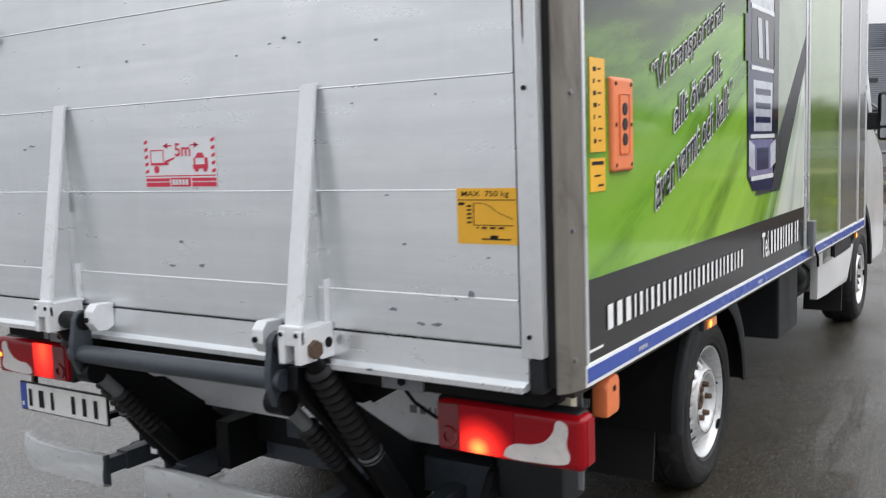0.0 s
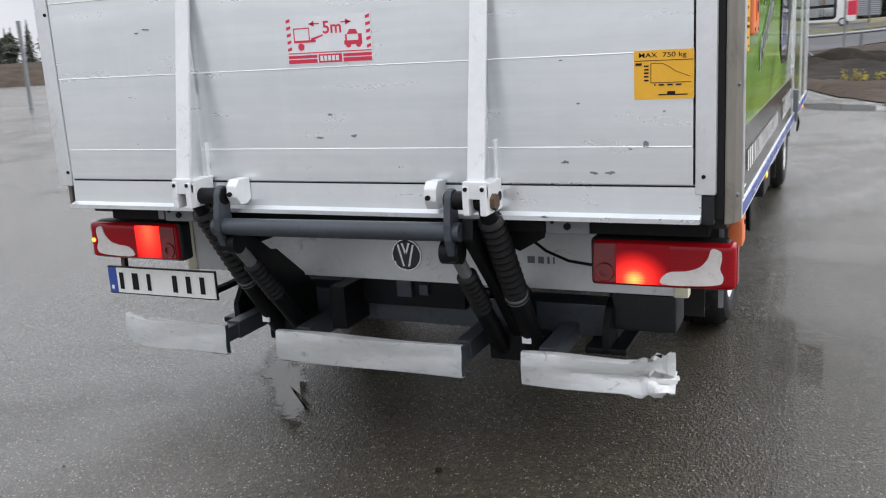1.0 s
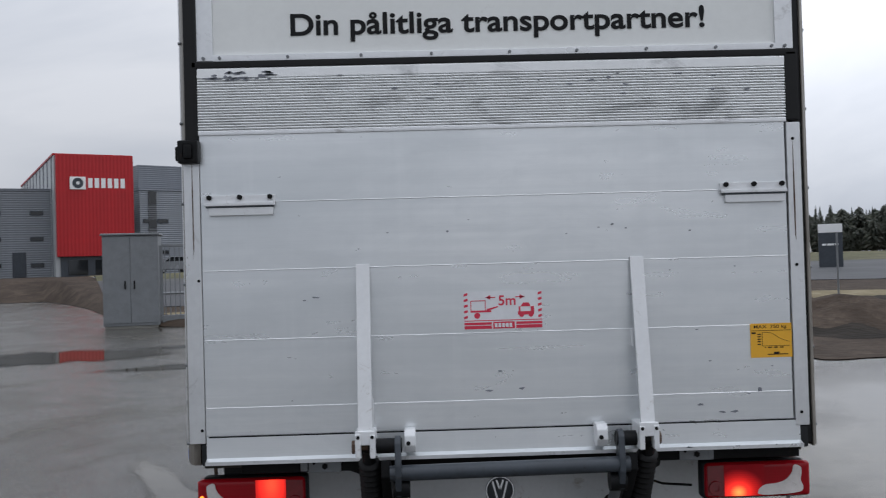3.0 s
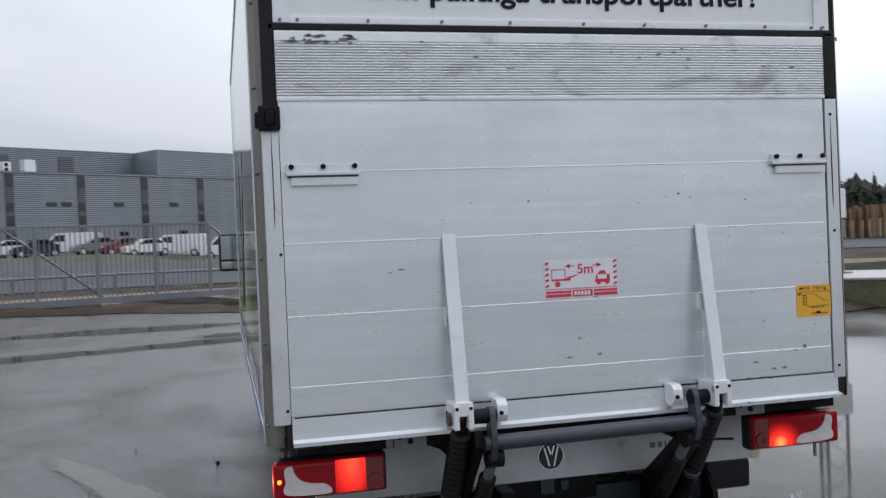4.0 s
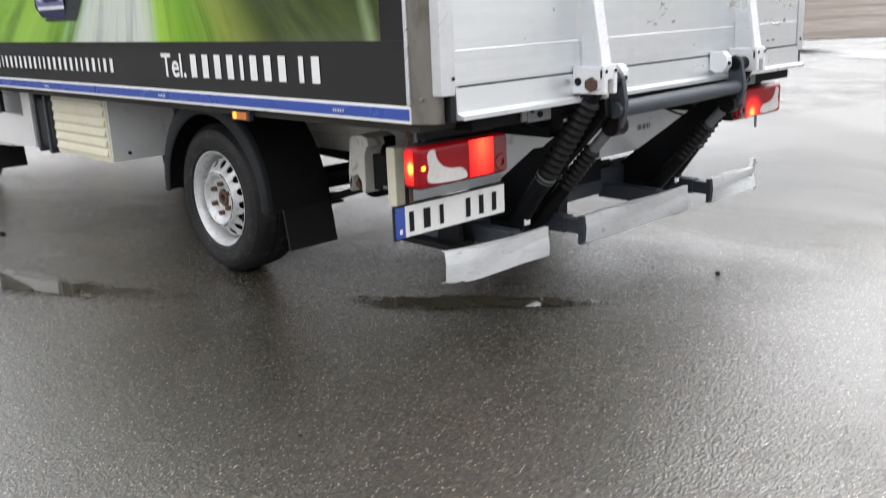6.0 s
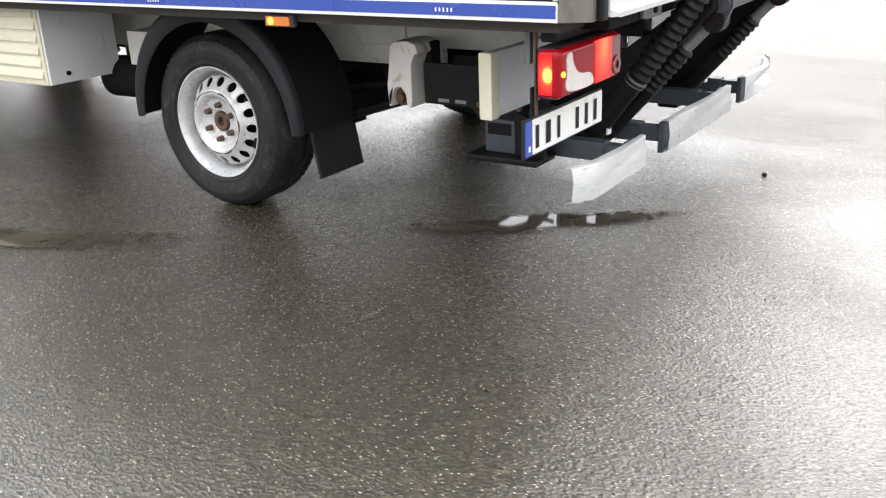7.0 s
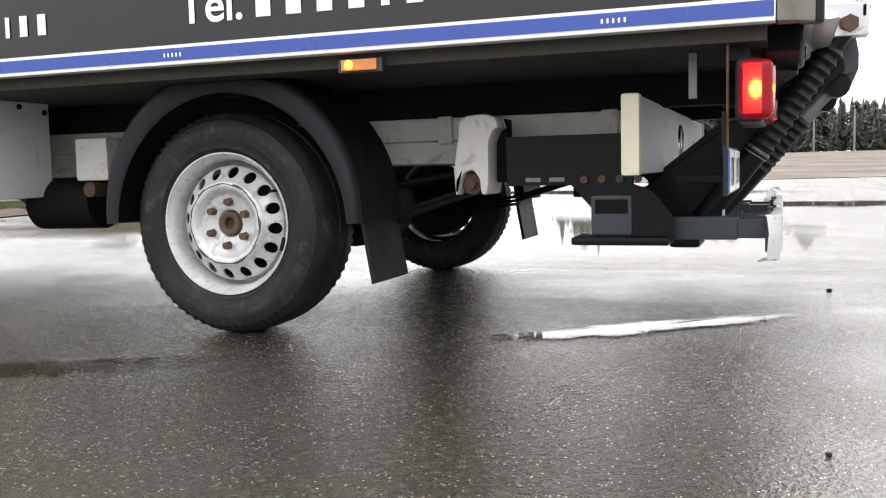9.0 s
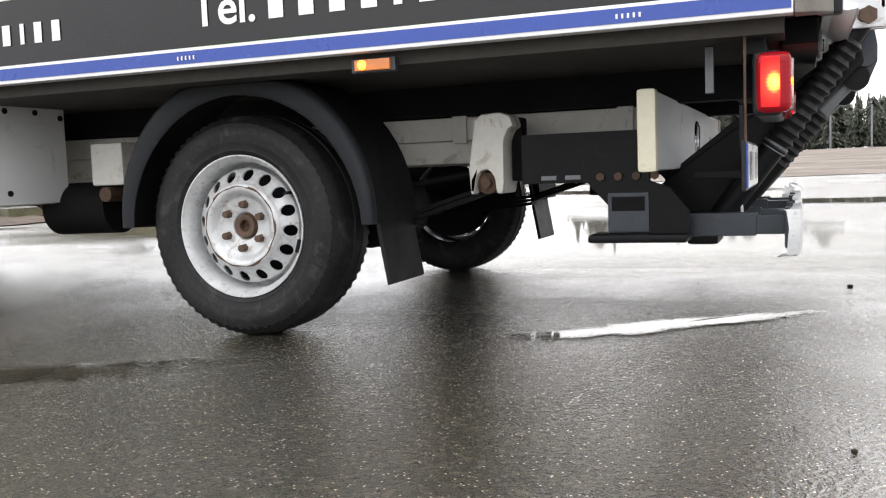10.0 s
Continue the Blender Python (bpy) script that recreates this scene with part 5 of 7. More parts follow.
def chassis():
    beam = part("rear_crossmember", box((-0.985, 0.965), (0.425, 0.462), (0.458, 0.662), 0.012), WHITE_STEEL, truck, "white painted rear crossmember")
    ring = lathe([(0.050, 0.0), (0.054, -0.006), (0.058, -0.006), (0.061, 0.0)], 40, "y")
    ring.transform(Matrix.Translation((0, 0.424, 0.559)))
    badge = part("round_badge", ring, CHROME, beam, "chrome ring badge")
    part("badge_shape", badge_bars(), CHROME, badge)
    part("badge_dish", cyl((0, 0.4255, 0.559), (0, 0.420, 0.559), 0.050, 32), GREY_STEEL, badge)
    stroke_bars("badge_bar", GALV, beam, (0.455, 0.4235, 0.550), (1, 0, 0), (0, 0, 1), (0, -1, 0), [0.026, 0.020, 0.008, 0.006], 0.012, 0.024, "worn metal bar")
    for s in (-1, 1):
        X = lambda a, b: tuple(sorted((s * a, s * b)))
        part("chassis_rail", box(X(0.40, 0.47), (0.46, 4.2), (0.575, 0.652), 0.008), OLD_WHITE, truck, "white chassis rail with road dirt")
        part("lower_rail", box(X(0.42, 0.46), (0.95, 4.2), (0.50, 0.5745), 0.006), OLD_WHITE, truck)
        part("rail_bolt_plate", boxes(*[(X(0.47, 0.485), (y, y + 0.05), (0.565, 0.662)) for y in (0.56, 1.10, 2.2, 3.0)], r=0.004), OLD_WHITE, truck)
        part("subframe", box(X(0.42, 0.50), (0.14, 4.15), (0.655, 0.752), 0.004), MAT_BLACK, truck)
        for y in (0.25, 0.75, 1.05, 2.4, 3.2, 3.9):
            part("cross_bearer", box(X(0.0, 0.49), (y, y + 0.05), (0.692, 0.752), 0.003), MAT_BLACK, truck)
        # Black block added in the hanger's notch in place of its shade.
        part("notch_shade_block", box(X(0.60, 0.66), (0.86, 1.0), (0.44, 0.63), 0.01), MAT_BLACK, truck)
        hanger = prism([(0.985, 0.625), (0.96, 0.640), (0.905, 0.643), (0.872, 0.632), (0.862, 0.600), (0.878, 0.595), (0.894, 0.560), (0.895, 0.440), (0.900, 0.405), (0.920, 0.405), (0.925, 0.455), (0.945, 0.478), (0.970, 0.472), (0.985, 0.445), (0.988, 0.405), (1.0, 0.405), (1.005, 0.48), (0.992, 0.56)], "x", s * 0.745, s * 0.60, 0.010)
        part("spring_hanger", hanger, OLD_WHITE, truck, "white pressed spring hanger with rust")
        part("shackle_bolt", cyls(((s * 0.705, 0.956, 0.437), (s * 0.735, 0.956, 0.437), 0.016, 8), ((s * 0.700, 0.956, 0.437), (s * 0.715, 0.956, 0.437), 0.032, 16)), RUST, truck, "rusty shackle bolt")
        leaf = [(0.94, 0.44), (1.2, 0.36), (1.65, 0.31), (2.1, 0.36), (2.36, 0.46)]
        for k in range(3):
            bm = bmesh.new()
            pts = leaf if k < 2 else leaf[1:4]
            add_prism(bm, [(y, z - 0.016 * k) for y, z in pts] + [(y, z - 0.016 * k - 0.013) for y, z in reversed(pts)], "x", s * 0.70, s * 0.63)
            part("leaf_spring", bm, MAT_BLACK, truck)
        part("front_spring_mount", boxes((X(0.60, 0.74), (2.28, 2.42), (0.47, 0.62)), r=0.012), OLD_WHITE, truck)
        part("front_spring_eye", cyl((s * 0.60, 2.35, 0.44), (s * 0.755, 2.35, 0.44), 0.026, 16), RUST, truck)
        part("damper", cyls(((s * 0.62, 1.48, 0.40), (s * 0.60, 1.02, 0.47), 0.011, 10)), MAT_BLACK, truck)
        part("splash_plate", boxes((X(0.56, 0.572), (0.66, 0.83), (0.43, 0.572)), r=0.004), BLACK_STEEL, truck)
        part("rail_end", boxes((X(0.94, 0.99), (0.42, 0.468), (0.455, 0.663)), r=0.010), CREAM, truck)
        part("side_bracket", boxes((X(0.985, 1.005), (0.28, 0.30), (0.64, 0.75)), r=0.002), GALV, truck)
    part("rear_axle", cyls(((-0.76, 1.65, 0.34), (0.76, 1.65, 0.34), 0.055, 18), ((-0.10, 1.65, 0.34), (0.16, 1.65, 0.34), 0.15, 24)), MAT_BLACK, truck, "black rear axle")
    part("prop_shaft", cyl((0.03, 1.6, 0.36), (0.03, 4.2, 0.46), 0.045, 16), MAT_BLACK, truck)
    part("spare_wheel_cradle", boxes(((-0.30, 0.30), (0.70, 0.74), (0.38, 0.42)), ((-0.30, 0.30), (0.66, 1.2), (0.56, 0.575)), r=0.004), MAT_BLACK, truck)
    part("exhaust", tube([(0.2, 3.6, 0.42), (-0.25, 3.0, 0.36), (-0.3, 2.6, 0.34), (-0.32, 2.2, 0.35), (-0.55, 1.95, 0.38)], 0.045, 14), RUST, truck)
    part("silencer", cyl((-0.62, 2.40, 0.392), (-0.62, 2.68, 0.388), 0.095, 22), MAT_BLACK, truck)
    part("inner_guard", boxes(((-0.58, 0.58), (0.62, 0.66), (0.44, 0.57)), r=0.004), MAT_BLACK, truck)
    part("bumper_corner", boxes(((0.735, 0.950), (0.44, 0.60), (0.325, 0.455)), r=0.02), BLACK_PLASTIC, truck)
    for s in (-1, 1):
        for y in (1.105, 3.95):
            lamp = part("side_marker", boxes((tuple(sorted((s * 1.142, s * 1.160))), (y - 0.062, y + 0.062), (0.736, 0.772)), r=0.003), GREY_STEEL, truck, "amber side marker lamp")
            part("amber_lens", boxes((tuple(sorted((s * 1.158, s * 1.168))), (y - 0.050, y + 0.050), (0.740, 0.769)), r=0.003), AMBER, lamp)
            part("bulb_glow", cyl((s * 1.166, y + (0.028 if s < 0 else -0.02), 0.755), (s * 1.1692, y + (0.028 if s < 0 else -0.02), 0.755), 0.0125, 14), LIT_ORANGE, lamp)
            part("bulb", cyl((s * 1.166, y + (0.028 if s < 0 else -0.02), 0.755), (s * 1.170, y + (0.028 if s < 0 else -0.02), 0.755), 0.006, 12), LIT_YELLOW, lamp)


def fender(s):
    """A black plastic wheel arch with a broad flat lip, and a mud flap."""
    bm = bmesh.new()
    rings, shell = [], []
    n = 28
    for i in range(n + 1):
        w = radians(-1 + 182 * i / n)

        def at(x, r):
            return bm.verts.new((s * x, 1.62 + r * math.cos(w), min(0.345 + r * math.sin(w), 0.7495)))
        out = 0.432 + 0.018 * max(0.0, math.sin(w))
        deep = 0.034 + 0.042 * max(0.0, math.sin(w)) + 0.014 * max(0.0, math.cos(w))
        rings.append([at(1.000, out), at(1.018, out), at(1.030, out - 0.006), at(1.036, out - 0.018), at(1.036, out - deep + 0.012), at(1.030, out - deep), at(1.022, out - deep + 0.004), at(1.020, out - 0.020), at(1.000, out - 0.012)])
        shell.append([at(0.72, out - 0.002), at(0.9995, out - 0.002), at(0.9995, out - 0.011), at(0.72, out - 0.011)])
    lip, skin = bm, bmesh.new()
    for ring in shell:
        for k, v in enumerate(ring):
            ring[k] = skin.verts.new(v.co)
            lip.verts.remove(v)
    for mesh, rows in ((lip, rings), (skin, shell)):
        m = len(rows[0])
        for a, b in zip(rows, rows[1:]):
            for k in range(m):
                mesh.faces.new((a[k], a[(k + 1) % m], b[(k + 1) % m], b[k]))
        mesh.faces.new(rows[0]), mesh.faces.new(rows[-1])
        bmesh.ops.recalc_face_normals(mesh, faces=mesh.faces)
    # Shell is a darker black than the lip: shade put into the colour.
    part("arch_shell", skin, MAT_BLACK, truck, "black plastic wheel arch shell, darker than its lip for shade")
    part("wheel_arch", bm, ARCH, truck, "dull black plastic wheel arch")
    flap = prism([(1.240, 0.46), (1.226, 0.46), (1.205, 0.300), (1.180, 0.160), (1.194, 0.155), (1.218, 0.295)], "x", s * 0.690, s * 0.935, 0.002)
    part("mud_flap", flap, RUBBER, truck, "black rubber mud flap")
    part("flap_strap", boxes((tuple(sorted((s * 0.70, s * 0.96))), (1.205, 1.238), (0.345, 0.362)), r=0.004), BLACK_STEEL, truck)


def pierced_cone(ra, xa, rb, xb, n, r0, hole, deep):
    """A ring of a dished disc between two radii, with n round holes right through it."""
    bm = bmesh.new()
    hr, hw, k = (rb - ra) / 2, math.pi / n, 16

    def at(r, w, dx=0.0):
        return bm.verts.new((xa + (xb - xa) * (r - ra) / (rb - ra) + dx, r * math.cos(w), r * math.sin(w)))
    for i in range(n):
        w0, rim, edge, back = 2 * math.pi * (i + 0.5) / n, [], [], []
        for j in range(k):
            c, q = math.cos(2 * math.pi * j / k), math.sin(2 * math.pi * j / k)
            big = max(abs(c), abs(q))
            rim.append(at((ra + rb) / 2 + hr * c / big, w0 + hw * q / big))
            edge.append(at(r0 + hole * c, w0 + hole * q / r0))
            back.append(at(r0 + 0.93 * hole * c, w0 + 0.93 * hole * q / r0, deep))
        for j in range(k):
            p = (j + 1) % k
            bm.faces.new((rim[j], rim[p], edge[p], edge[j]))
            bm.faces.new((edge[j], edge[p], back[p], back[j]))
    bmesh.ops.remove_doubles(bm, verts=bm.verts[:], dist=0.0004)
    bmesh.ops.recalc_face_normals(bm, faces=bm.faces)
    return bm


def wheel():
    """A steel road wheel at the origin, its outer face towards -x."""
    barrel = [(0.1727, 0.007), (0.1752, 0.013), (0.1762, 0.050), (0.180, 0.058), (0.186, 0.054), (0.189, 0.044), (0.191, 0.010), (0.193, -0.012), (0.199, -0.024), (0.205, -0.033), (0.210, -0.040), (0.214, -0.040), (0.214, -0.032), (0.209, -0.018), (0.200, 0.06), (0.196, 0.15)]
    rim = new("wheel", mesh_of("wheel", lathe(barrel, 64), RIM))
    rim.parent = truck
    tagged(rim, label="silver steel wheel with round vent holes and rusty centre")
    disc = [(0.033, 0.012), (0.041, -0.008), (0.046, -0.014), (0.084, -0.018), (0.092, -0.022), (0.100, -0.033), (0.107, -0.040), (0.114, -0.0425), (0.122, -0.0420), (0.129, -0.0375), (0.1335, -0.030)]
    part("centre_disc", lathe(disc, 64), RIM, rim, "white rusting wheel centre")
    part("vented_ring", pierced_cone(0.1335, -0.030, 0.1730, 0.007, 16, 0.1530, 0.0178, 0.007), RIM, rim, "sloping ring of round vent holes")
    prof = [(0.200, 0.165), (0.228, 0.182), (0.276, 0.190), (0.312, 0.182), (0.330, 0.165), (0.336, 0.120), (0.336, 0.108), (0.328, 0.105), (0.328, 0.097), (0.336, 0.094), (0.337, 0.056), (0.328, 0.053), (0.328, 0.045), (0.336, 0.042), (0.335, 0.0), (0.330, -0.018), (0.312, -0.040), (0.309, -0.0385), (0.291, -0.048), (0.276, -0.052), (0.272, -0.050), (0.254, -0.0515), (0.250, -0.0490), (0.231, -0.045), (0.227, -0.0465), (0.216, -0.036), (0.206, -0.026)]
    part("tyre", lathe(prof, 132, "x", lambda i, j: -0.0065 if (j % 2 and i in (3, 4, 5, 14, 15, 16)) else 0.0), TYRE, rim, "worn black tyre")
    bm = bmesh.new()
    for i in range(6):
        w = 2 * math.pi * i / 6 + 0.3
        y, z = 0.066 * math.cos(w), 0.066 * math.sin(w)
        add_cyl(bm, (-0.014, y, z), (-0.038, y, z), 0.0135, 6, 0.011)
    part("wheel_nut", bm, RUST, rim, "rusty wheel nuts")
    part("hub", lathe([(0.001, 0.006), (0.016, 0.004), (0.018, -0.016), (0.028, -0.020), (0.034, -0.018), (0.038, 0.0)], 28), RUST, rim, "rusty hub centre")
    part("rust_ring", lathe([(0.1180, -0.0428), (0.1215, -0.0426), (0.1240, -0.0412)], 40, "x", lambda i, j: 0.0016 * math.sin(1.7 * j + i) - (0.004 if i == 2 and j % 7 < 3 else 0.0)), RUST, rim)
    # Drum widened into a black backing that keeps the vent holes dark.
    part("dark_drum_backing", cyls(((0.050, 0, 0), (0.15, 0, 0), 0.168, 36)), MAT_BLACK, rim)
    part("valve", cyl((0.010, -0.120, 0.138), (-0.030, -0.118, 0.136), 0.005, 8), RUBBER, rim)
    part("balance_weight", boxes(((-0.044, -0.034), (-0.208, -0.198), (-0.02, 0.02)), r=0.002), MAT_BLACK, rim)
    rim.matrix_basis = pose(-0.945, 1.648, 0.3345, 17, 0, 0)
    copy_thing(rim, pose(0.945, 1.648, 0.3345, 40, 0, 180))
    copy_thing(rim, pose(-0.945, 5.32, 0.3345, 65, 0, 0))
    copy_thing(rim, pose(0.945, 5.32, 0.3345, 5, 0, 180))


chassis()
fender(-1)
fender(1)
wheel()


def underbody_boxes():
    unit = part("cooling_unit", box((-1.030, -0.662), (2.612, 3.30), (0.412, 0.762), 0.012), CREAM, truck, "yellowed cream box with louvred face")
    for i in range(6):
        z = 0.440 + i * 0.052
        part("louvre", prism([(-1.030, z), (-1.040, z + 0.004), (-1.040, z + 0.012), (-1.030, z + 0.040)], "y", 2.63, 3.28), CREAM, unit)
    part("rear_cover", box((-1.022, -0.660), (2.600, 2.613), (0.415, 0.760), 0.003), WHITE_PAINT, unit, "plain white cover")
    part("cover_hole", cyls(*[((x, 2.594, z), (x, 2.601, z), 0.010, 12) for x, z in ((-0.932, 0.455), (-0.932, 0.735), (-0.683, 0.435), (-0.683, 0.72), (-0.80, 0.735))]), MAT_BLACK, unit)
    part("fuel_tank", box((-1.02, -0.55), (3.34, 3.66), (0.40, 0.72), 0.05, 3), BLACK_PLASTIC, truck, "black plastic tank")
    part("tank_strap", boxes(((-1.03, -0.54), (3.40, 3.43), (0.395, 0.725)), ((-1.03, -0.54), (3.56, 3.59), (0.395, 0.725)), r=0.004), GREY_STEEL, truck)
    part("tool_box", box((0.72, 1.05), (2.55, 2.95), (0.40, 0.73), 0.02), BLACK_PLASTIC, truck, "black underbody box")
    part("hose_drop", tube([(0.95, 3.0, 0.72), (1.0, 3.15, 0.62), (0.97, 3.30, 0.56), (0.90, 3.5, 0.62)], 0.05, 12), RUBBER, truck)
    part("exhaust_muffler", cyl((0.85, 3.25, 0.52), (0.85, 3.75, 0.52), 0.11, 20), MAT_BLACK, truck)


def cab():
    prof = [(4.21, 0.36), (4.21, 2.18), (4.45, 2.27), (4.95, 2.30), (5.25, 2.22), (5.95, 1.38), (6.42, 1.18), (6.52, 0.95), (6.55, 0.42), (6.48, 0.34)]
    arch = [(5.32 + 0.44 * math.cos(radians(w)), 0.35 + 0.44 * math.sin(radians(w))) for w in range(0, 181, 15)]
    shell = part("cab_body", prism(prof + [(5.76, 0.34)] + arch[1:-1] + [(4.88, 0.34)], "x", -0.985, 0.985, 0.04), WHITE_PAINT, truck, "white van cab")
    for s in (-1, 1):
        X = lambda a, b: tuple(sorted((s * a, s * b)))
        part("side_window", prism([(4.42, 1.42), (4.42, 2.08), (4.95, 2.10), (5.12, 2.04), (5.62, 1.45), (5.5, 1.40)], "x", s * 0.980, s * 0.991), GLASS_DARK, shell)
        part("arch_trim", prism([(p[0], p[1]) for p in arch] + [(5.32 + 0.50 * math.cos(radians(w)), 0.35 + 0.50 * math.sin(radians(w))) for w in range(180, -1, -15)], "x", s * 0.975, s * 0.999), BLACK_PLASTIC, shell, "black arch trim")
        part("door_handle", box(X(0.985, 1.01), (4.50, 4.66), (1.20, 1.235), 0.008), BLACK_PLASTIC, shell)
        part("sill_trim", prism([(4.22, 0.58), (4.80, 0.585), (4.83, 0.80), (4.22, 0.78)], "x", s * 0.978, s * 1.004, 0.006), BLACK_PLASTIC, shell)
        part("sill_panel", prism([(3.72, 0.40), (4.05, 0.385), (4.74, 0.40), (4.96, 0.60), (3.86, 0.585), (3.86, 0.75), (3.72, 0.75)], "x", s * 0.955, s * 1.0, 0.008), WHITE_PAINT, shell, "white lower cab panel")
        part("front_flap", prism([(4.80, 0.55), (4.78, 0.55), (4.72, 0.16), (4.75, 0.16)], "x", s * 0.72, s * 0.96, 0.002), RUBBER, shell)
        arm = part("mirror_arm", boxes((X(0.96, 1.16), (5.10, 5.18), (1.36, 1.48)), r=0.02), BLACK_PLASTIC, shell)
        head = part("door_mirror", box(X(1.115, 1.335), (5.06, 5.20), (1.285, 1.615), 0.035, 3), BLACK_PLASTIC, shell, "black door mirror")
        part("mirror_glass", box(X(1.135, 1.318), (5.052, 5.064), (1.385, 1.595), 0.01), MIRROR_GLASS, head)
        part("wide_glass", box(X(1.135, 1.318), (5.052, 5.064), (1.302, 1.372), 0.01), MIRROR_GLASS, head)
        part("indicator", box(X(1.15, 1.30), (5.196, 5.206), (1.36, 1.40), 0.004), LENS_CLEAR, head)
    part("windscreen", prism([(5.30, 2.155), (5.31, 2.17), (5.96, 1.405), (5.945, 1.395)], "x", -0.86, 0.86), GLASS_DARK, shell)


def right_side():
    """The side door, the lift control and its labels on the kerb side."""
    half = SIDE[1]
    X = lambda a, b: (a, b)
    frame = part("side_door", box(X(half - 0.028, half + 0.001), (2.54, 3.28), (LOW + 0.055, HIGH - 0.07), 0.004), PRINT_DOOR, truck, "printed side door with steel edges")
    for y in (2.445, 2.505, 3.285, 3.87):
        part("door_edge", box(X(half - 0.03, half + 0.006), (y, y + 0.030), (LOW + 0.052, HIGH - 0.06), 0.004), ALU_EDGE, frame)
    part("door_gap", box(X(half - 0.03, half - 0.002), (2.474, 2.506), (LOW + 0.052, HIGH - 0.06)), RUBBER, frame)
    part("front_panel", box(X(half - 0.028, half + 0.001), (3.316, 4.13), (LOW + 0.055, HIGH - 0.07), 0.004), ALU_DOOR, frame, "bare glossy metal panel")
    part("door_lock", boxes(((half, half + 0.03), (2.50, 2.56), (0.85, 0.96)), ((half + 0.012, half + 0.026), (2.51, 2.55), (0.80, 0.852)), r=0.004), GALV, frame, "steel door lock")
    part("lock_cable", tube([(half + 0.015, 2.54, 0.86), (half + 0.03, 2.60, 0.79), (half + 0.02, 2.66, 0.74)], 0.006, 8), RUBBER, frame)
    ctl = part("lift_control", box((half - 0.012, half + 0.012), (0.256, 0.388), (1.268, 1.492), 0.010, 3), ORANGE, truck, "orange lift control with three dark buttons")
    part("control_plate", box((half + 0.010, half + 0.0145), (0.292, 0.352), (1.310, 1.452), 0.006), ORANGE, ctl)
    for z in (1.345, 1.381, 1.417):
        part("button", cyls(((half + 0.014, 0.322, z), (half + 0.0165, 0.322, z), 0.015, 16)), BLACK_PLASTIC, ctl)
    part("screw", cyls(*[((half + 0.010, y, z), (half + 0.0135, y, z), 0.005, 8) for y in (0.274, 0.370) for z in (1.284, 1.38, 1.476)]), MAT_BLACK, ctl)
    lab = part("instruction_label", box((half, half + 0.0022), (0.146, 0.232), (1.318, 1.530)), STICKER_YELLOW, truck, "yellow instruction label with small pictures", False)
    bm = bmesh.new()
    rnd = random.Random(9)
    for i in range(7):
        z = 1.338 + i * 0.027
        add_box(bm, (half + 0.0022, half + 0.003), (0.165, 0.172 + 0.012 * rnd.random()), (z, z + 0.010))
        add_box(bm, (half + 0.0022, half + 0.003), (0.192, 0.200 + 0.015 * rnd.random()), (z + 0.004, z + 0.008))
    part("label_bar", bm, INK, lab, "", False)
    lab = part("load_label", box((half, half + 0.0022), (0.142, 0.228), (1.228, 1.304)), STICKER_YELLOW, truck, "small yellow load label", False)
    part("label_bar", boxes(((half + 0.0022, half + 0.003), (0.152, 0.218), (1.289, 1.297)), ((half + 0.0022, half + 0.003), (0.165, 0.2), (1.262, 1.266)), ((half + 0.0022, half + 0.003), (0.185, 0.215), (1.239, 1.244))), INK, lab, "", False)
    hook = part("corner_guard", prism([(0.245, 0.672), (0.318, 0.672), (0.326, 0.684), (0.326, 0.758), (0.312, 0.772), (0.262, 0.768), (0.245, 0.752)], "x", 1.125, 1.168, 0.010), ORANGE, truck, "orange plastic socket housing")
    part("socket", cyls(((1.165, 0.287, 0.740), (1.170, 0.287, 0.740), 0.008, 12)), MAT_BLACK, hook)
    part("maker_bars", boxes(((half + 0.002, half + 0.0026), (0.115, 0.20), (0.862, 0.868))), WHITE_FILM, truck, "", False)


PRINT_DOOR = surface("door_film", (0.16, 0.26, 0.05), 0.12, 0.0, 0.5, 1.6, 30.0, 0.0, (0.05, 0.08, 0.02), 0.25, (1, 1, 0.25), coat=0.7)
ALU_DOOR = surface("glossy_grey_metal", (0.34, 0.34, 0.33), 0.14, 0.6, 0.2, 1.5, 30.0, 0.0, (0.16, 0.16, 0.15), 0.1, (1, 1, 0.2))
underbody_boxes()
cab()
right_side()


# ---- the yard's edge and the land beyond ----
EDGE = [(-75, 90), (-58, 60), (-50, 56), (-24, 52), (-22.3, 42), (-21, 24), (-17.5, 22.1), (-11, 20.5), (-2, 17.6), (1.0, 17.2), (2.5, 16.2), (5.4, 14.2), (10.6, 12.2), (20, 11.0), (31, 10.9), (40, 12.6), (52, 17.8), (71, 20), (90, 23), (108, 27), (140, 36)]


def edge_r(az):
    for (a, r), (b, q) in zip(EDGE, EDGE[1:]):
        if a <= az <= b:
            return r + (q - r) * (az - a) / (b - a)
    return EDGE[0][1] if az < EDGE[0][0] else EDGE[-1][1]


def right_of(az):
    return max(0.0, min(1.0, (az + 1.0) / 8.0))


def rise(az, r):
    """How far the land to the north-east climbs away from the yard."""
    k = max(0.0, min(1.0, az / 7.0))
    return k * k * (3 - 2 * k) * 0.0175 * max(0.0, min(90.0, r - 26.0))


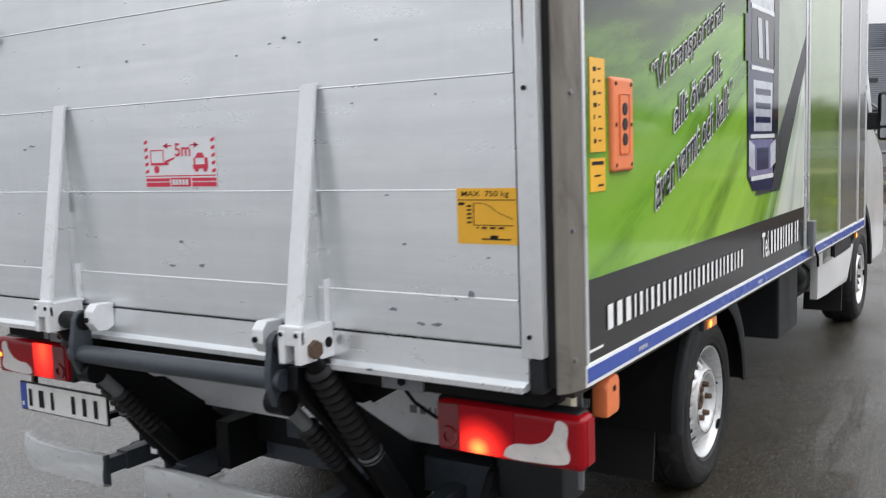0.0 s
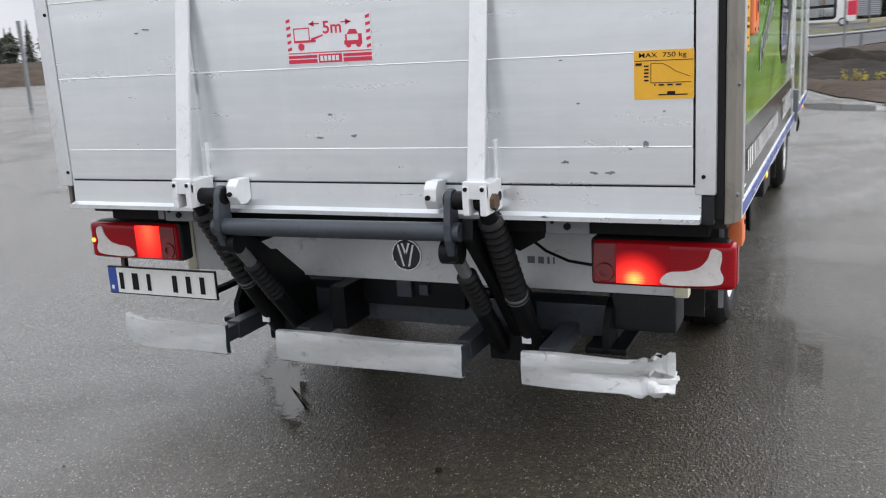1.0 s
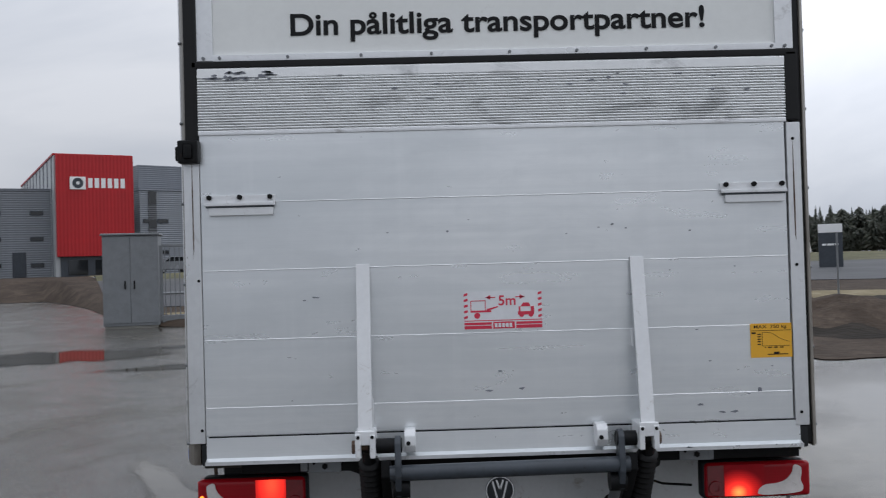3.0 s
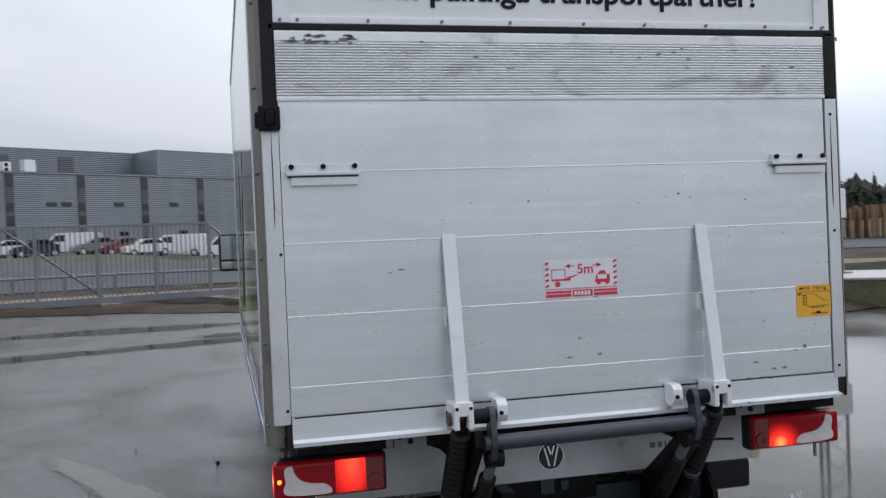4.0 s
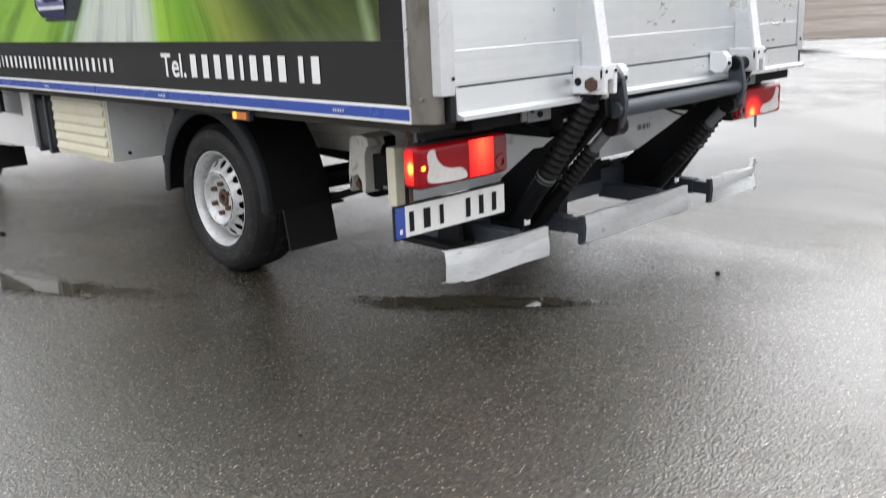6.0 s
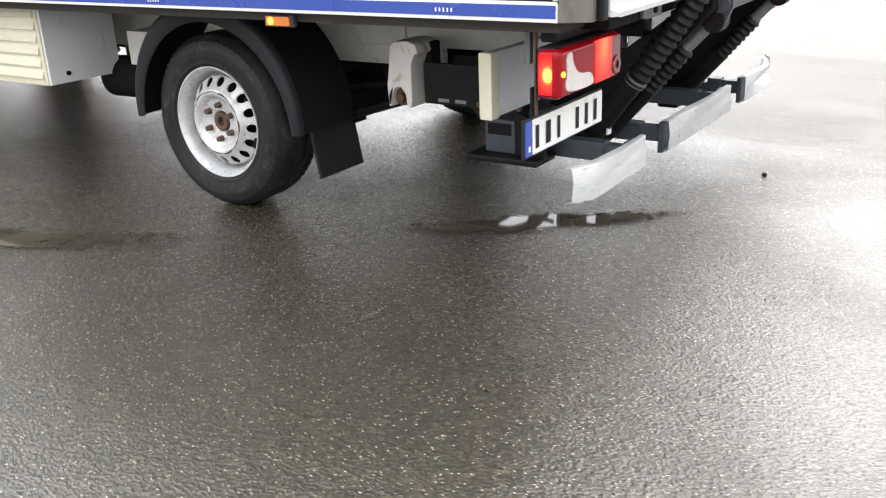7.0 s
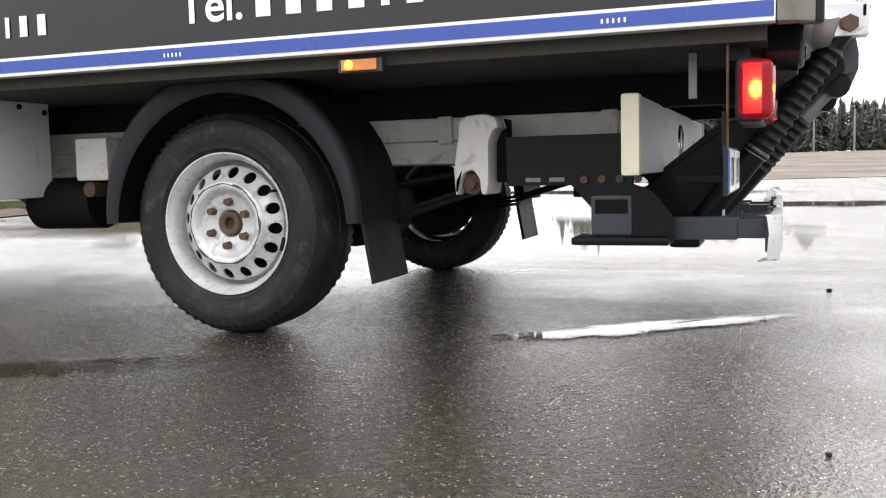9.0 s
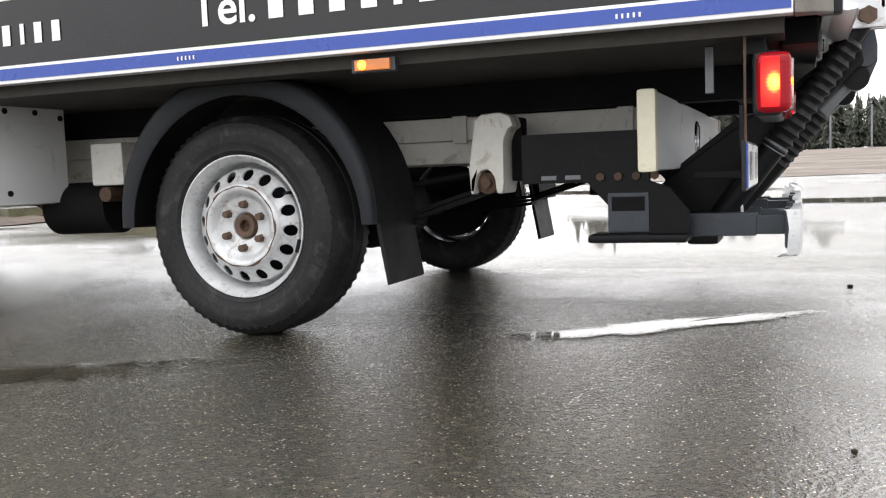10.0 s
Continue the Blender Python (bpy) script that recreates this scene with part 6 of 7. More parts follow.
def terrace(az, r):
    """The yard's northern edge climbs to the higher ground on which the halls and their cars stand."""
    k = max(0.0, min(1.0, (2.0 - az) / 10.0)) * 0.85 + 0.15 * max(0.0, min(1.0, (8.0 - az) / 6.0))
    near = max(30.0, edge_r(az))
    t = max(0.0, min(1.0, (r - near) / (30.0 - 22.0 * min(1.0, (near - 30.0) / 15.0))))
    return 1.25 * k * t * t * (3 - 2 * t)


def land(name, r0, r1, a0, a1, material, label, category, bumps=0.0, steps=8, da=1.2, lift=0.012, seed=0.0):
    """A strip of ground between two distances from the truck, over a range of bearings."""
    bm = bmesh.new()
    rows = []
    n = int((a1 - a0) / da)
    for i in range(n + 1):
        az = a0 + (a1 - a0) * i / n
        ra, rb = r0(az), r1(az)
        row = []
        for j in range(steps + 1):
            t = j / steps
            r = ra + (rb - ra) * t
            x, y = r * math.sin(radians(az)), r * math.cos(radians(az))
            h = bumps * max(0.0, 0.35 + noise.noise((x * 0.35 + seed, y * 0.35, 0.0)) + 0.5 * noise.noise((x * 1.3, y * 1.3, seed))) * min(1.0, 6 * t, 6 * (1 - t) + 0.05)
            row.append(bm.verts.new((x, y, lift + h + rise(az, r) + terrace(az, r))))
        rows.append(row)
    for a, b in zip(rows, rows[1:]):
        for j in range(steps):
            bm.faces.new((a[j], a[j + 1], b[j + 1], b[j]))
    bmesh.ops.recalc_face_normals(bm, faces=bm.faces)
    for f in bm.faces:
        if f.normal.z < 0:
            f.normal_flip()
    solid(name, bm, material, label, category, kind="structure")


wob = lambda az: 0.35 * noise.noise((az * 0.35, 3.1, 0.0)) + 0.18 * noise.noise((az * 1.3, 1.1, 0.0))
R0 = lambda az: edge_r(az) + wob(az)
R1 = lambda az: R0(az) + 2.3 + 1.0 * right_of(az)
R2 = lambda az: R1(az) + 3.0 + 11.5 * right_of(az)
R3 = lambda az: 31.0 + 2.0 * right_of(az)
R4 = lambda az: 34.5 + 7.0 * right_of(az)
R5 = lambda az: 52.0 + 24.0 * right_of(az)
R6 = lambda az: 62.0 + 60.0 * right_of(az)
land("dirt_field", R0, lambda az: 420.0, -70, -21, DIRT, "brown bare dirt before the halls", "ground", 0.12, 60, 1.0, 0.014, 3.0)
land("dirt_edge", R0, R1, -21, 47, DIRT, "brown gravelly dirt along the asphalt edge", "ground", 0.16, 5, 0.8, 0.014, 2.0)
land("soil_bank", R1, R2, -21, 47, SOIL, "dark wet soil bank with stones", "ground", 0.30, 16, 0.7, 0.018, 7.0)
land("sand_path", R2, R3, -21, 47, VERGE, "pale sandy path and dry grass", "ground", 0.10, 5, 1.2, 0.02, 4.0)
land("verge", R3, R4, -21, 47, DIRT, "brown verge of dirt and dry grass", "ground", 0.15, 4, 1.2, 0.016, 9.0)
land("road", R4, R5, -21, 47, ROADWAY, "grey wet road behind the yard", "road", 0.0, 10, 0.8, 0.05)
land("far_verge", R5, R6, -21, 47, GRASS, "short grass strip beyond the road", "ground", 0.2, 5, 1.5, 0.03, 1.0)
land("far_field", R6, lambda az: 420.0, -21, 47, VERGE, "dry open field towards the woods", "ground", 0.3, 16, 2.0, 0.02, 5.0)
land("gravel_field", lambda az: R0(az) + 1.0, lambda az: 420.0, 47, 132, GRAVEL, "pale brown gravel field rising to the woods", "ground", 0.05, 22, 1.5, 0.014, 6.0)
land("parking", lambda az: 64.0, lambda az: 172.0, -20, 19, ROADWAY, "grey parking area with parked cars", "ground", 0.0, 24, 1.5, 0.09)


def heap(name, x, y, rx, ry, h, material, label, seed):
    bm = bmesh.new()
    n, m = 14, 34
    rows = []
    for i in range(n + 1):
        t = i / n
        row = []
        for j in range(m):
            w = 2 * math.pi * j / m
            k = 1 + 0.22 * noise.noise((math.cos(w) * 1.5 + seed, math.sin(w) * 1.5, 0))
            px, py = x + rx * t * k * math.cos(w), y + ry * t * k * math.sin(w)
            z = h * (0.5 + 0.5 * math.cos(math.pi * t)) * (1 + 0.5 * noise.noise((px * 0.8, py * 0.8, seed))) + 0.09 * noise.noise((px * 3, py * 3, seed)) * (1 - t)
            row.append(bm.verts.new((px, py, max(0.0, z))))
        rows.append(row)
    for a, b in zip(rows, rows[1:]):
        for j in range(m):
            bm.faces.new((a[j], a[(j + 1) % m], b[(j + 1) % m], b[j]))
    bmesh.ops.recalc_face_normals(bm, faces=bm.faces)
    for f in bm.faces:
        if f.normal.z < 0:
            f.normal_flip()
    return solid(name, bm, material, label, "mound")


heap("dirt_mound", 8.6, 15.2, 3.6, 2.4, 0.62, DIRT, "low mound of brown dirt on the soil bank", 3.0)
heap("dirt_mound", 5.2, 19.5, 4.0, 2.5, 0.28, SOIL, "dark mound of wet soil behind the yard", 8.0)
heap("dirt_mound", 1.6, 24.6, 2.6, 1.2, 0.50, SOIL, "small dark earth mound beside the fence", 5.0)


PUDDLES = [(4.4, 4.4, 4.6, 2.2, 62, 3.7, 0.26), (-0.586, 0.445, 0.45, 0.074, -52.4, 1.3, 0.62), (-2.02, 2.85, 1.30, 0.15, -63.5, 4.1, 0.40), (-3.4, 14.9, 2.4, 0.55, 4, 2.2, 0.6), (-2.9, 11.4, 2.4, 0.42, 14, 5.7, 0.6), (-6.9, 13.2, 1.8, 1.3, 20, 7.7, 0.5),
           (3.9, 9.4, 1.3, 0.45, -40, 3.3, 0.5), (-0.4, 12.9, 1.3, 0.42, 8, 6.1, 0.6), (1.4, 12.3, 0.9, 0.35, -45, 8.8, 0.5), (13.5, 3.6, 3.4, 0.9, 70, 9.4, 0.6), (15.5, 8.4, 3.0, 0.9, 60, 2.9, 0.6), (8.0, -1.2, 2.2, 0.7, 95, 4.9, 0.6)]


def puddle(x, y, rx, ry, turn, seed, ragged=0.55):
    bm = bmesh.new()
    deep = bm.verts.layers.float.new("depth")
    n = 120
    c, s = math.cos(radians(turn)), math.sin(radians(turn))
    rings = []
    for t, d in ((1.25, 0.0), (0.95, 0.42), (0.6, 0.9), (0.3, 1.2)):
        ring = []
        for i in range(n):
            w = 2 * math.pi * i / n
            cw, sw = math.cos(w), math.sin(w)
            a = rx * math.copysign(abs(cw) ** 0.8, cw) * (1 + 0.25 * ragged * noise.noise((sw * 2 + seed, cw, seed)))
            k = 1 + ragged * (1.1 * noise.noise((cw * 2.2 + seed, sw * 0.6, seed)) + 0.55 * noise.noise((cw * 7 + seed, sw, 2.0)))
            b = ry * sw * max(0.15, k)
            v = bm.verts.new((x + t * (a * c - b * s), y + t * (a * s + b * c), 0.004))
            v[deep] = d
            ring.append(v)
        rings.append(ring)
    for p, q in zip(rings, rings[1:]):
        for i in range(n):
            bm.faces.new((p[i], p[(i + 1) % n], q[(i + 1) % n], q[i]))
    bm.faces.new(rings[-1])
    bm.normal_update()
    for f in bm.faces:
        if f.normal.z < 0:
            f.normal_flip()
    solid("puddle", bm, WET_SHEET if rx > 4 else WATER, "shallow rain puddle on the asphalt", "puddle", "puddles on the yard", "structure", False)


for p in PUDDLES:
    puddle(*p)


# ---- loose grit on the yard ----
def grit():
    bm = bmesh.new()
    rnd = random.Random(12)
    spots = [(0.31, -0.08, 0.012), (-1.4, 3.3, 0.018), (-2.0, 4.0, 0.010)]
    spots += [(-8 + 16 * rnd.random(), -4 + 20 * rnd.random(), 0.002 + 0.005 * rnd.random() ** 3) for _ in range(420)]
    for x, y, r in spots:
        m = Matrix.Translation((x, y, r * 0.5)) @ Matrix.Rotation(rnd.random() * 6, 4, "Z") @ Matrix.Diagonal((1.0, 0.7 + 0.5 * rnd.random(), 0.7, 1))
        bmesh.ops.create_icosphere(bm, subdivisions=1, radius=r, matrix=m)
    solid("grit", bm, SOIL, "loose dark pebbles scattered over wet asphalt", "pebbles", kind="stuff", smooth=False)


grit()


# ---- plants ----
def leaf_cloud(name, spots, n_leaf, size, material, label, category, seed, kind="stuff"):
    rnd = random.Random(seed)
    verts, faces = [], []
    for x, y, z, w, h in spots:
        for _ in range(n_leaf):
            a, r, t = rnd.random() * 6.283, w * rnd.random() ** 0.6, rnd.random()
            c = Vector((x + r * math.cos(a) * (1 - 0.4 * t), y + r * math.sin(a) * (1 - 0.4 * t), z + h * t))
            u = Vector((rnd.random() - 0.5, rnd.random() - 0.5, rnd.random() - 0.3)).normalized() * size * (0.5 + rnd.random())
            v = u.orthogonal().normalized() * size * 0.35
            k = len(verts)
            verts += [c - u, c + v, c + u, c - v]
            faces.append((k, k + 1, k + 2, k + 3))
    me = bpy.data.meshes.new(name)
    me.from_pydata([tuple(v) for v in verts], [], faces)
    me.materials.append(material)
    tagged(new(name, me), label, category, kind=kind)


def leafy(name, a, b, c):
    m, nt, bs = mat_base(name)
    g = nt.nodes.new("ShaderNodeNewGeometry")
    nt.links.new(n_ramp(nt, g.outputs["Random Per Island"], [(0.0, a), (0.5, b), (1.0, c)]), bs.inputs["Base Color"])
    bs.inputs["Roughness"].default_value = 0.6
    thin = nt.nodes.new("ShaderNodeBsdfTranslucent")
    nt.links.new(bs.inputs["Base Color"].links[0].from_socket, thin.inputs["Color"])
    mix = nt.nodes.new("ShaderNodeMixShader")
    mix.inputs["Fac"].default_value = 0.5
    nt.links.new(bs.outputs["BSDF"], mix.inputs[1])
    nt.links.new(thin.outputs["BSDF"], mix.inputs[2])
    nt.links.new(mix.outputs["Shader"], nt.nodes["Material Output"].inputs["Surface"])
    return m


YELLOW_LEAF = leafy("yellow_leaves", (0.22, 0.17, 0.03), (0.45, 0.34, 0.04), (0.30, 0.30, 0.05))
BROWN_LEAF = leafy("withered_leaves", (0.12, 0.06, 0.03), (0.22, 0.12, 0.05), (0.16, 0.12, 0.06))
NEEDLE = leafy("conifer_needles", (0.060, 0.070, 0.055), (0.085, 0.095, 0.075), (0.12, 0.12, 0.095))
rnd = random.Random(21)
weeds = []
for _ in range(60):
    az = rnd.choice((6.0, 11.5, 14.5, 15.5, 16.5, 20.5, 26.0)) + rnd.gauss(0, 0.9)
    r = R1(az) + 0.1 + 1.6 * rnd.random() ** 1.5
    weeds.append((r * math.sin(radians(az)), r * math.cos(radians(az)), 0.05, 0.08 + 0.10 * rnd.random(), 0.10 + 0.28 * rnd.random() ** 1.6))
leaf_cloud("weeds", weeds, 22, 0.035, YELLOW_LEAF, "yellowing autumn weeds along the soil bank", "weeds", 5)
leaf_cloud("withered_bush", [(2.15, 11.9, 0.02, 0.28, 0.22), (2.5, 11.7, 0.02, 0.22, 0.18), (4.6, 11.0, 0.02, 0.25, 0.12)], 130, 0.05, BROWN_LEAF, "low withered brown bush at the asphalt edge", "bush", 6)
leaf_cloud("dead_grass", [(-7.3 + 0.32 * k + 0.2 * rnd.random(), 21.6 + 0.105 * k + 0.3 * rnd.random(), 0.02, 0.16, 0.10) for k in range(18)], 26, 0.04, BROWN_LEAF, "dead brown grass tufts along the fence", "grass", 7)


def woods(name, spots, label, seed):
    """Far conifers: trunks with ragged, drooping tiers; some pines with high crowns."""
    rnd = random.Random(seed)
    verts, faces = [], []
    for x, y, z, h in spots:
        pine = rnd.random() < 0.28
        k = len(verts)
        r = 0.018 * h
        for zz, rr in ((0, r), (h * 0.97, r * 0.25)):
            verts += [(x + rr, y, z + zz), (x - 0.5 * rr, y + 0.87 * rr, z + zz), (x - 0.5 * rr, y - 0.87 * rr, z + zz)]
        faces += [(k, k + 1, k + 4, k + 3), (k + 1, k + 2, k + 5, k + 4), (k + 2, k, k + 3, k + 5)]
        wide = h * (0.14 + 0.09 * rnd.random())
        tiers = 16
        for i in range(tiers):
            t = i / (tiers - 1)
            if pine:
                zc, rad = h * (0.58 + 0.42 * t), wide * (0.35 + 1.0 * math.sin(math.pi * (0.2 + 0.75 * t))) * (0.6 + 0.6 * rnd.random())
            else:
                zc, rad = h * (0.14 + 0.86 * t), wide * (1.06 - t) * (0.75 + 0.5 * rnd.random())
            for _ in range(14):
                a = rnd.random() * 6.283
                d = rad * (0.35 + 0.85 * rnd.random())
                zz = zc + h * 0.05 * (rnd.random() - 0.5)
                ca, sa = math.cos(a), math.sin(a)
                s = 0.11 * rad + 0.05
                k = len(verts)
                verts += [(x, y, z + zz + 0.05 * h), (x + d * ca - s * sa, y + d * sa + s * ca, z + zz - 0.03 * h * rnd.random()), (x + 1.15 * d * ca, y + 1.15 * d * sa, z + zz - 0.06 * h), (x + d * ca + s * sa, y + d * sa - s * ca, z + zz - 0.03 * h * rnd.random())]
                faces.append((k, k + 1, k + 2, k + 3))
    me = bpy.data.meshes.new(name)
    me.from_pydata(verts, [], faces)
    me.materials.append(NEEDLE)
    tagged(new(name, me), label, "woods", kind="stuff")


def wood_spots(a0, a1, n, near, far, lo, hi, seed):
    rnd = random.Random(seed)
    out = []
    for _ in range(n):
        az = a0 + (a1 - a0) * rnd.random()
        r = near + (far - near) * rnd.random()
        h = lo + (hi - lo) * rnd.random() ** 2.2
        h *= 1 + 0.25 * noise.noise((az * 0.3, seed, 0))
        out.append((r * math.sin(radians(az)), r * math.cos(radians(az)), rise(az, r) * 1.0, h))
    return out


woods("conifer_woods", wood_spots(-1, 3.2, 240, 178, 232, 4.0, 7.6, 6), "far dense conifer woods behind the parked cars", 16)
woods("conifer_woods", wood_spots(3, 9.5, 420, 178, 232, 3.4, 6.4, 7), "far even conifer woods behind the parking area", 17)
woods("conifer_woods", wood_spots(9, 21, 600, 178, 232, 2.2, 6.6, 3), "far low conifer woods behind the road", 11)
woods("conifer_woods", wood_spots(21, 46, 1000, 175, 230, 3.4, 9.0, 8), "far tall conifer woods behind the road", 14)
woods("conifer_woods", wood_spots(42.5, 48.5, 70, 95, 125, 3.4, 9.0, 2), "nearer tall thin conifers behind the road", 18)
woods("conifer_woods", wood_spots(46, 76, 900, 122, 168, 1.5, 3.6, 4), "far low conifer woods beyond the gravel field", 12)
woods("conifer_woods", wood_spots(76, 135, 1100, 118, 165, 3.6, 8.4, 9), "far tall conifer woods beyond the gravel field", 15)
woods("conifer_woods", wood_spots(-74, -33, 300, 120, 165, 3.5, 7.0, 5), "far conifer woods beyond the fence", 13)


# ---- street lamps, posts and signs ----
def post_base(x, y):
    az, r = math.degrees(math.atan2(x, y)), math.hypot(x, y)
    return rise(az, r) + terrace(az, r) if y > -50 else 0.0


def street_lamp(x, y, h, arms, turn=0.0):
    lamp = thing("street_lamp", "grey steel street lamp with %s" % ("two arms" if arms == 2 else "one short arm"), "street lamp", "street lamps")
    lamp.matrix_basis = pose(x, y, post_base(x, y), 0, 0, turn)
    part("pole", cyl((0, 0, 0), (0, 0, h), 0.085, 10, 0.05), POLE, lamp)
    for s in ((-1, 1) if arms == 2 else (1,)):
        part("arm", tube([(0, 0, h - 0.12), (s * 0.25, 0, h + 0.04), (s * 0.6, 0, h + 0.10)], 0.035, 8), POLE, lamp)
        part("lamp_head", box(tuple(sorted((s * 0.45, s * 1.0))), (-0.13, 0.13), (h + 0.09, h + 0.19), 0.03), GREY_STEEL, lamp)


def bearing(cx, cy, az, d):
    return cx + d * math.sin(radians(az)), cy + d * math.cos(radians(az))


for cx, cy, az, d, h, arms in ((0.16, -3.3, 20.7, 92, 10.1, 1), (0.16, -3.3, 19.1, 132, 5.1, 2), (0.16, -3.3, 18.0, 150, 5.0, 2), (-2.33, -2.73, 6.8, 112, 6.3, 2), (-2.33, -2.73, 3.9, 128, 6.2, 2), (-1.83, -3.0, 2.9, 96, 6.2, 1), (-1.83, -3.0, 4.2, 92, 4.6, 2), (-1.2, -3.2, -12.6, 132, 24.6, 2), (1.0, -2.8, 6.5, 110, 7.0, 2), (1.0, -2.8, 9.2, 125, 6.6, 2), (1.0, -2.8, 13.0, 118, 5.2, 2)):
    street_lamp(*bearing(cx, cy, az, d), h, arms, -az)

for az in (2.5, 5.5, 8.8, 12.2, 15.7, 19.3, 23.0, 26.8):
    x, y = bearing(0, 0, az, 29.5)
    solid("fence_post", cyl((x, y, 0), (x, y, 2.1 + post_base(x, y)), 0.035, 8), GALV, "thin galvanised fence post beside the path", "post", "wire fence posts")
for (x, y), h in ((bearing(-3.3, 0.08, 91.6, 112), 4.6), (bearing(-3.3, 0.08, 93.75, 108), 4.6), ((-20.5, 17.6), 2.5), ((-33, 26), 2.6)):
    z = post_base(x, y)
    solid("pole", cyl((x, y, z), (x, y, z + h), 0.10 if h > 4 else 0.06, 10), GALV, "plain pale grey steel pole", "pole", "steel poles")
for az, d in ((12.4, 104),):
    x, y = bearing(0.555, -3.09, az, d)
    sg = thing("road_sign", "small round orange sign on a thin post", "sign", "")
    sg.matrix_basis = pose(x, y, post_base(x, y))
    part("post", cyl((0, 0, 0), (0, 0, 2.6), 0.04, 8), GALV, sg)
    part("disc", cyl((0, -0.05, 2.2), (0, -0.08, 2.2), 0.32, 24), ORANGE, sg)
    part("white_bar", box((-0.2, 0.2), (-0.095, -0.081), (2.16, 2.24)), WHITE_FILM, sg)
x, y = bearing(0.16, -3.3, 23.9, 62)
board = thing("sign_board", "dark sign board with a pale head", "sign")
board.matrix_basis = pose(x, y, post_base(x, y), 0, 0, -20)
part("panel", box((-0.7, 0.7), (-0.1, 0.1), (0.0, 2.2), 0.02), GREY_STEEL, board)
part("head_panel", box((-0.7, 0.7), (-0.11, 0.11), (2.21, 2.75), 0.02), WHITE_FILM, board)
stroke_bars("bar_mark", WHITE_FILM, board, (-0.5, -0.105, 1.4), (1, 0, 0), (0, 0, 1), (0, -1, 0), [0.25, 0.4, 0.2], 0.05, 0.12)


# ---- the sliding gate and fence ----
def yard_fence():
    ax, ay, bx, by = -7.5, 22.0, -1.65, 23.95
    length = math.hypot(bx - ax, by - ay)
    f = thing("yard_fence", "galvanised sliding gate of upright bars along the yard", "fence")
    f.matrix_basis = pose(ax, ay, 0.0, 0, 0, math.degrees(math.atan2(by - ay, bx - ax)))
    part("bottom_beam", box((0, length + 2.4), (-0.09, 0.09), (0.10, 0.30), 0.01), GALV, f, "thick bottom beam")
    part("top_rail", box((0, length), (-0.03, 0.03), (2.19, 2.26), 0.006), GALV, f)
    bar = mesh_of("bar", box((-0.0125, 0.0125), (-0.0125, 0.0125), (0.30, 2.19)), GALV, False)
    n = int(length / 0.128)
    for i in range(n):
        ob = new("bar", bar)
        ob.parent = f
        ob.location = (0.1 + i * length / n, 0, 0)
    post = mesh_of("post", box((-0.045, 0.045), (-0.045, 0.045), (0.28, 2.22), 0.006), GALV)
    for i in range(5):
        ob = new("post", post)
        ob.parent = f
        ob.location = (length * i / 4, 0, 0)
    part("brace", tube([(length, 0, 2.19), (length + 2.3, 0, 0.30)], 0.032, 8), GALV, f, "slanting brace")
    part("brace", tube([(length * 0.13, 0.04, 2.17), (length * 0.13 + 2.4, 0.04, 0.30)], 0.032, 8), GALV, f, "slanting brace")
    part("foot", boxes(((length - 0.3, length + 0.3), (-0.3, 0.3), (0.0, 0.12)), ((0.6, 1.1), (-0.3, 0.3), (0.0, 0.12)), ((length * 0.5, length * 0.5 + 0.5), (-0.3, 0.3), (0.0, 0.12)), r=0.02), CONCRETE, f)


yard_fence()
rail = thing("crash_barrier", "grey steel crash barrier along the road", "barrier")
pts = [bearing(0, 0, az, 33.5 + 3.2 * right_of(az)) for az in range(-18, 22, 3)]
part("rail", tube([(x, y, 0.62 + post_base(x, y)) for x, y in pts], 0.05, 8), GALV, rail)
for x, y in pts:
    part("post", box((x - 0.05, x + 0.05), (y - 0.05, y + 0.05), (0.0, 0.6 + post_base(x, y))), GALV, rail)


# ---- cabinets, mast, concrete base ----
cabn = thing("utility_cabinet", "tall pale grey steel utility cabinet on the yard", "cabinet")
cabn.matrix_basis = pose(-8.25, 21.9, 0, 0, 0, 10)
part("body", box((-0.72, 0.72), (-0.45, 0.45), (0.06, 2.50), 0.02), GALV, cabn)
part("plinth", box((-0.68, 0.68), (-0.4, 0.4), (0.0, 0.058)), CONCRETE, cabn)
for k in range(2):
    d = part("door", box((-0.70 + 0.705 * k, -0.005 + 0.705 * k), (-0.475, -0.452), (0.14, 2.46), 0.008), GALV, cabn)
    part("handle", box((-0.16 + 0.24 * k, -0.12 + 0.24 * k), (-0.50, -0.476), (1.05, 1.28), 0.004), MAT_BLACK, d)
part("hood", box((-0.76, 0.76), (-0.52, 0.50), (2.502, 2.56), 0.02), GALV, cabn)

block = thing("concrete_base", "mossy concrete foundation block of the mast", "foundation")
block.matrix_basis = pose(10.1, 11.5, 0, 0, 0, -37)
part("slab", box((-2.1, 2.3), (-1.3, 1.3), (0.0, 0.47), 0.02), MOSSY, block, "dark mossy concrete side")
part("slab_top", box((-2.12, 2.32), (-1.32, 1.32), (0.47, 0.52), 0.02), CONCRETE, block, "pale wet concrete top")


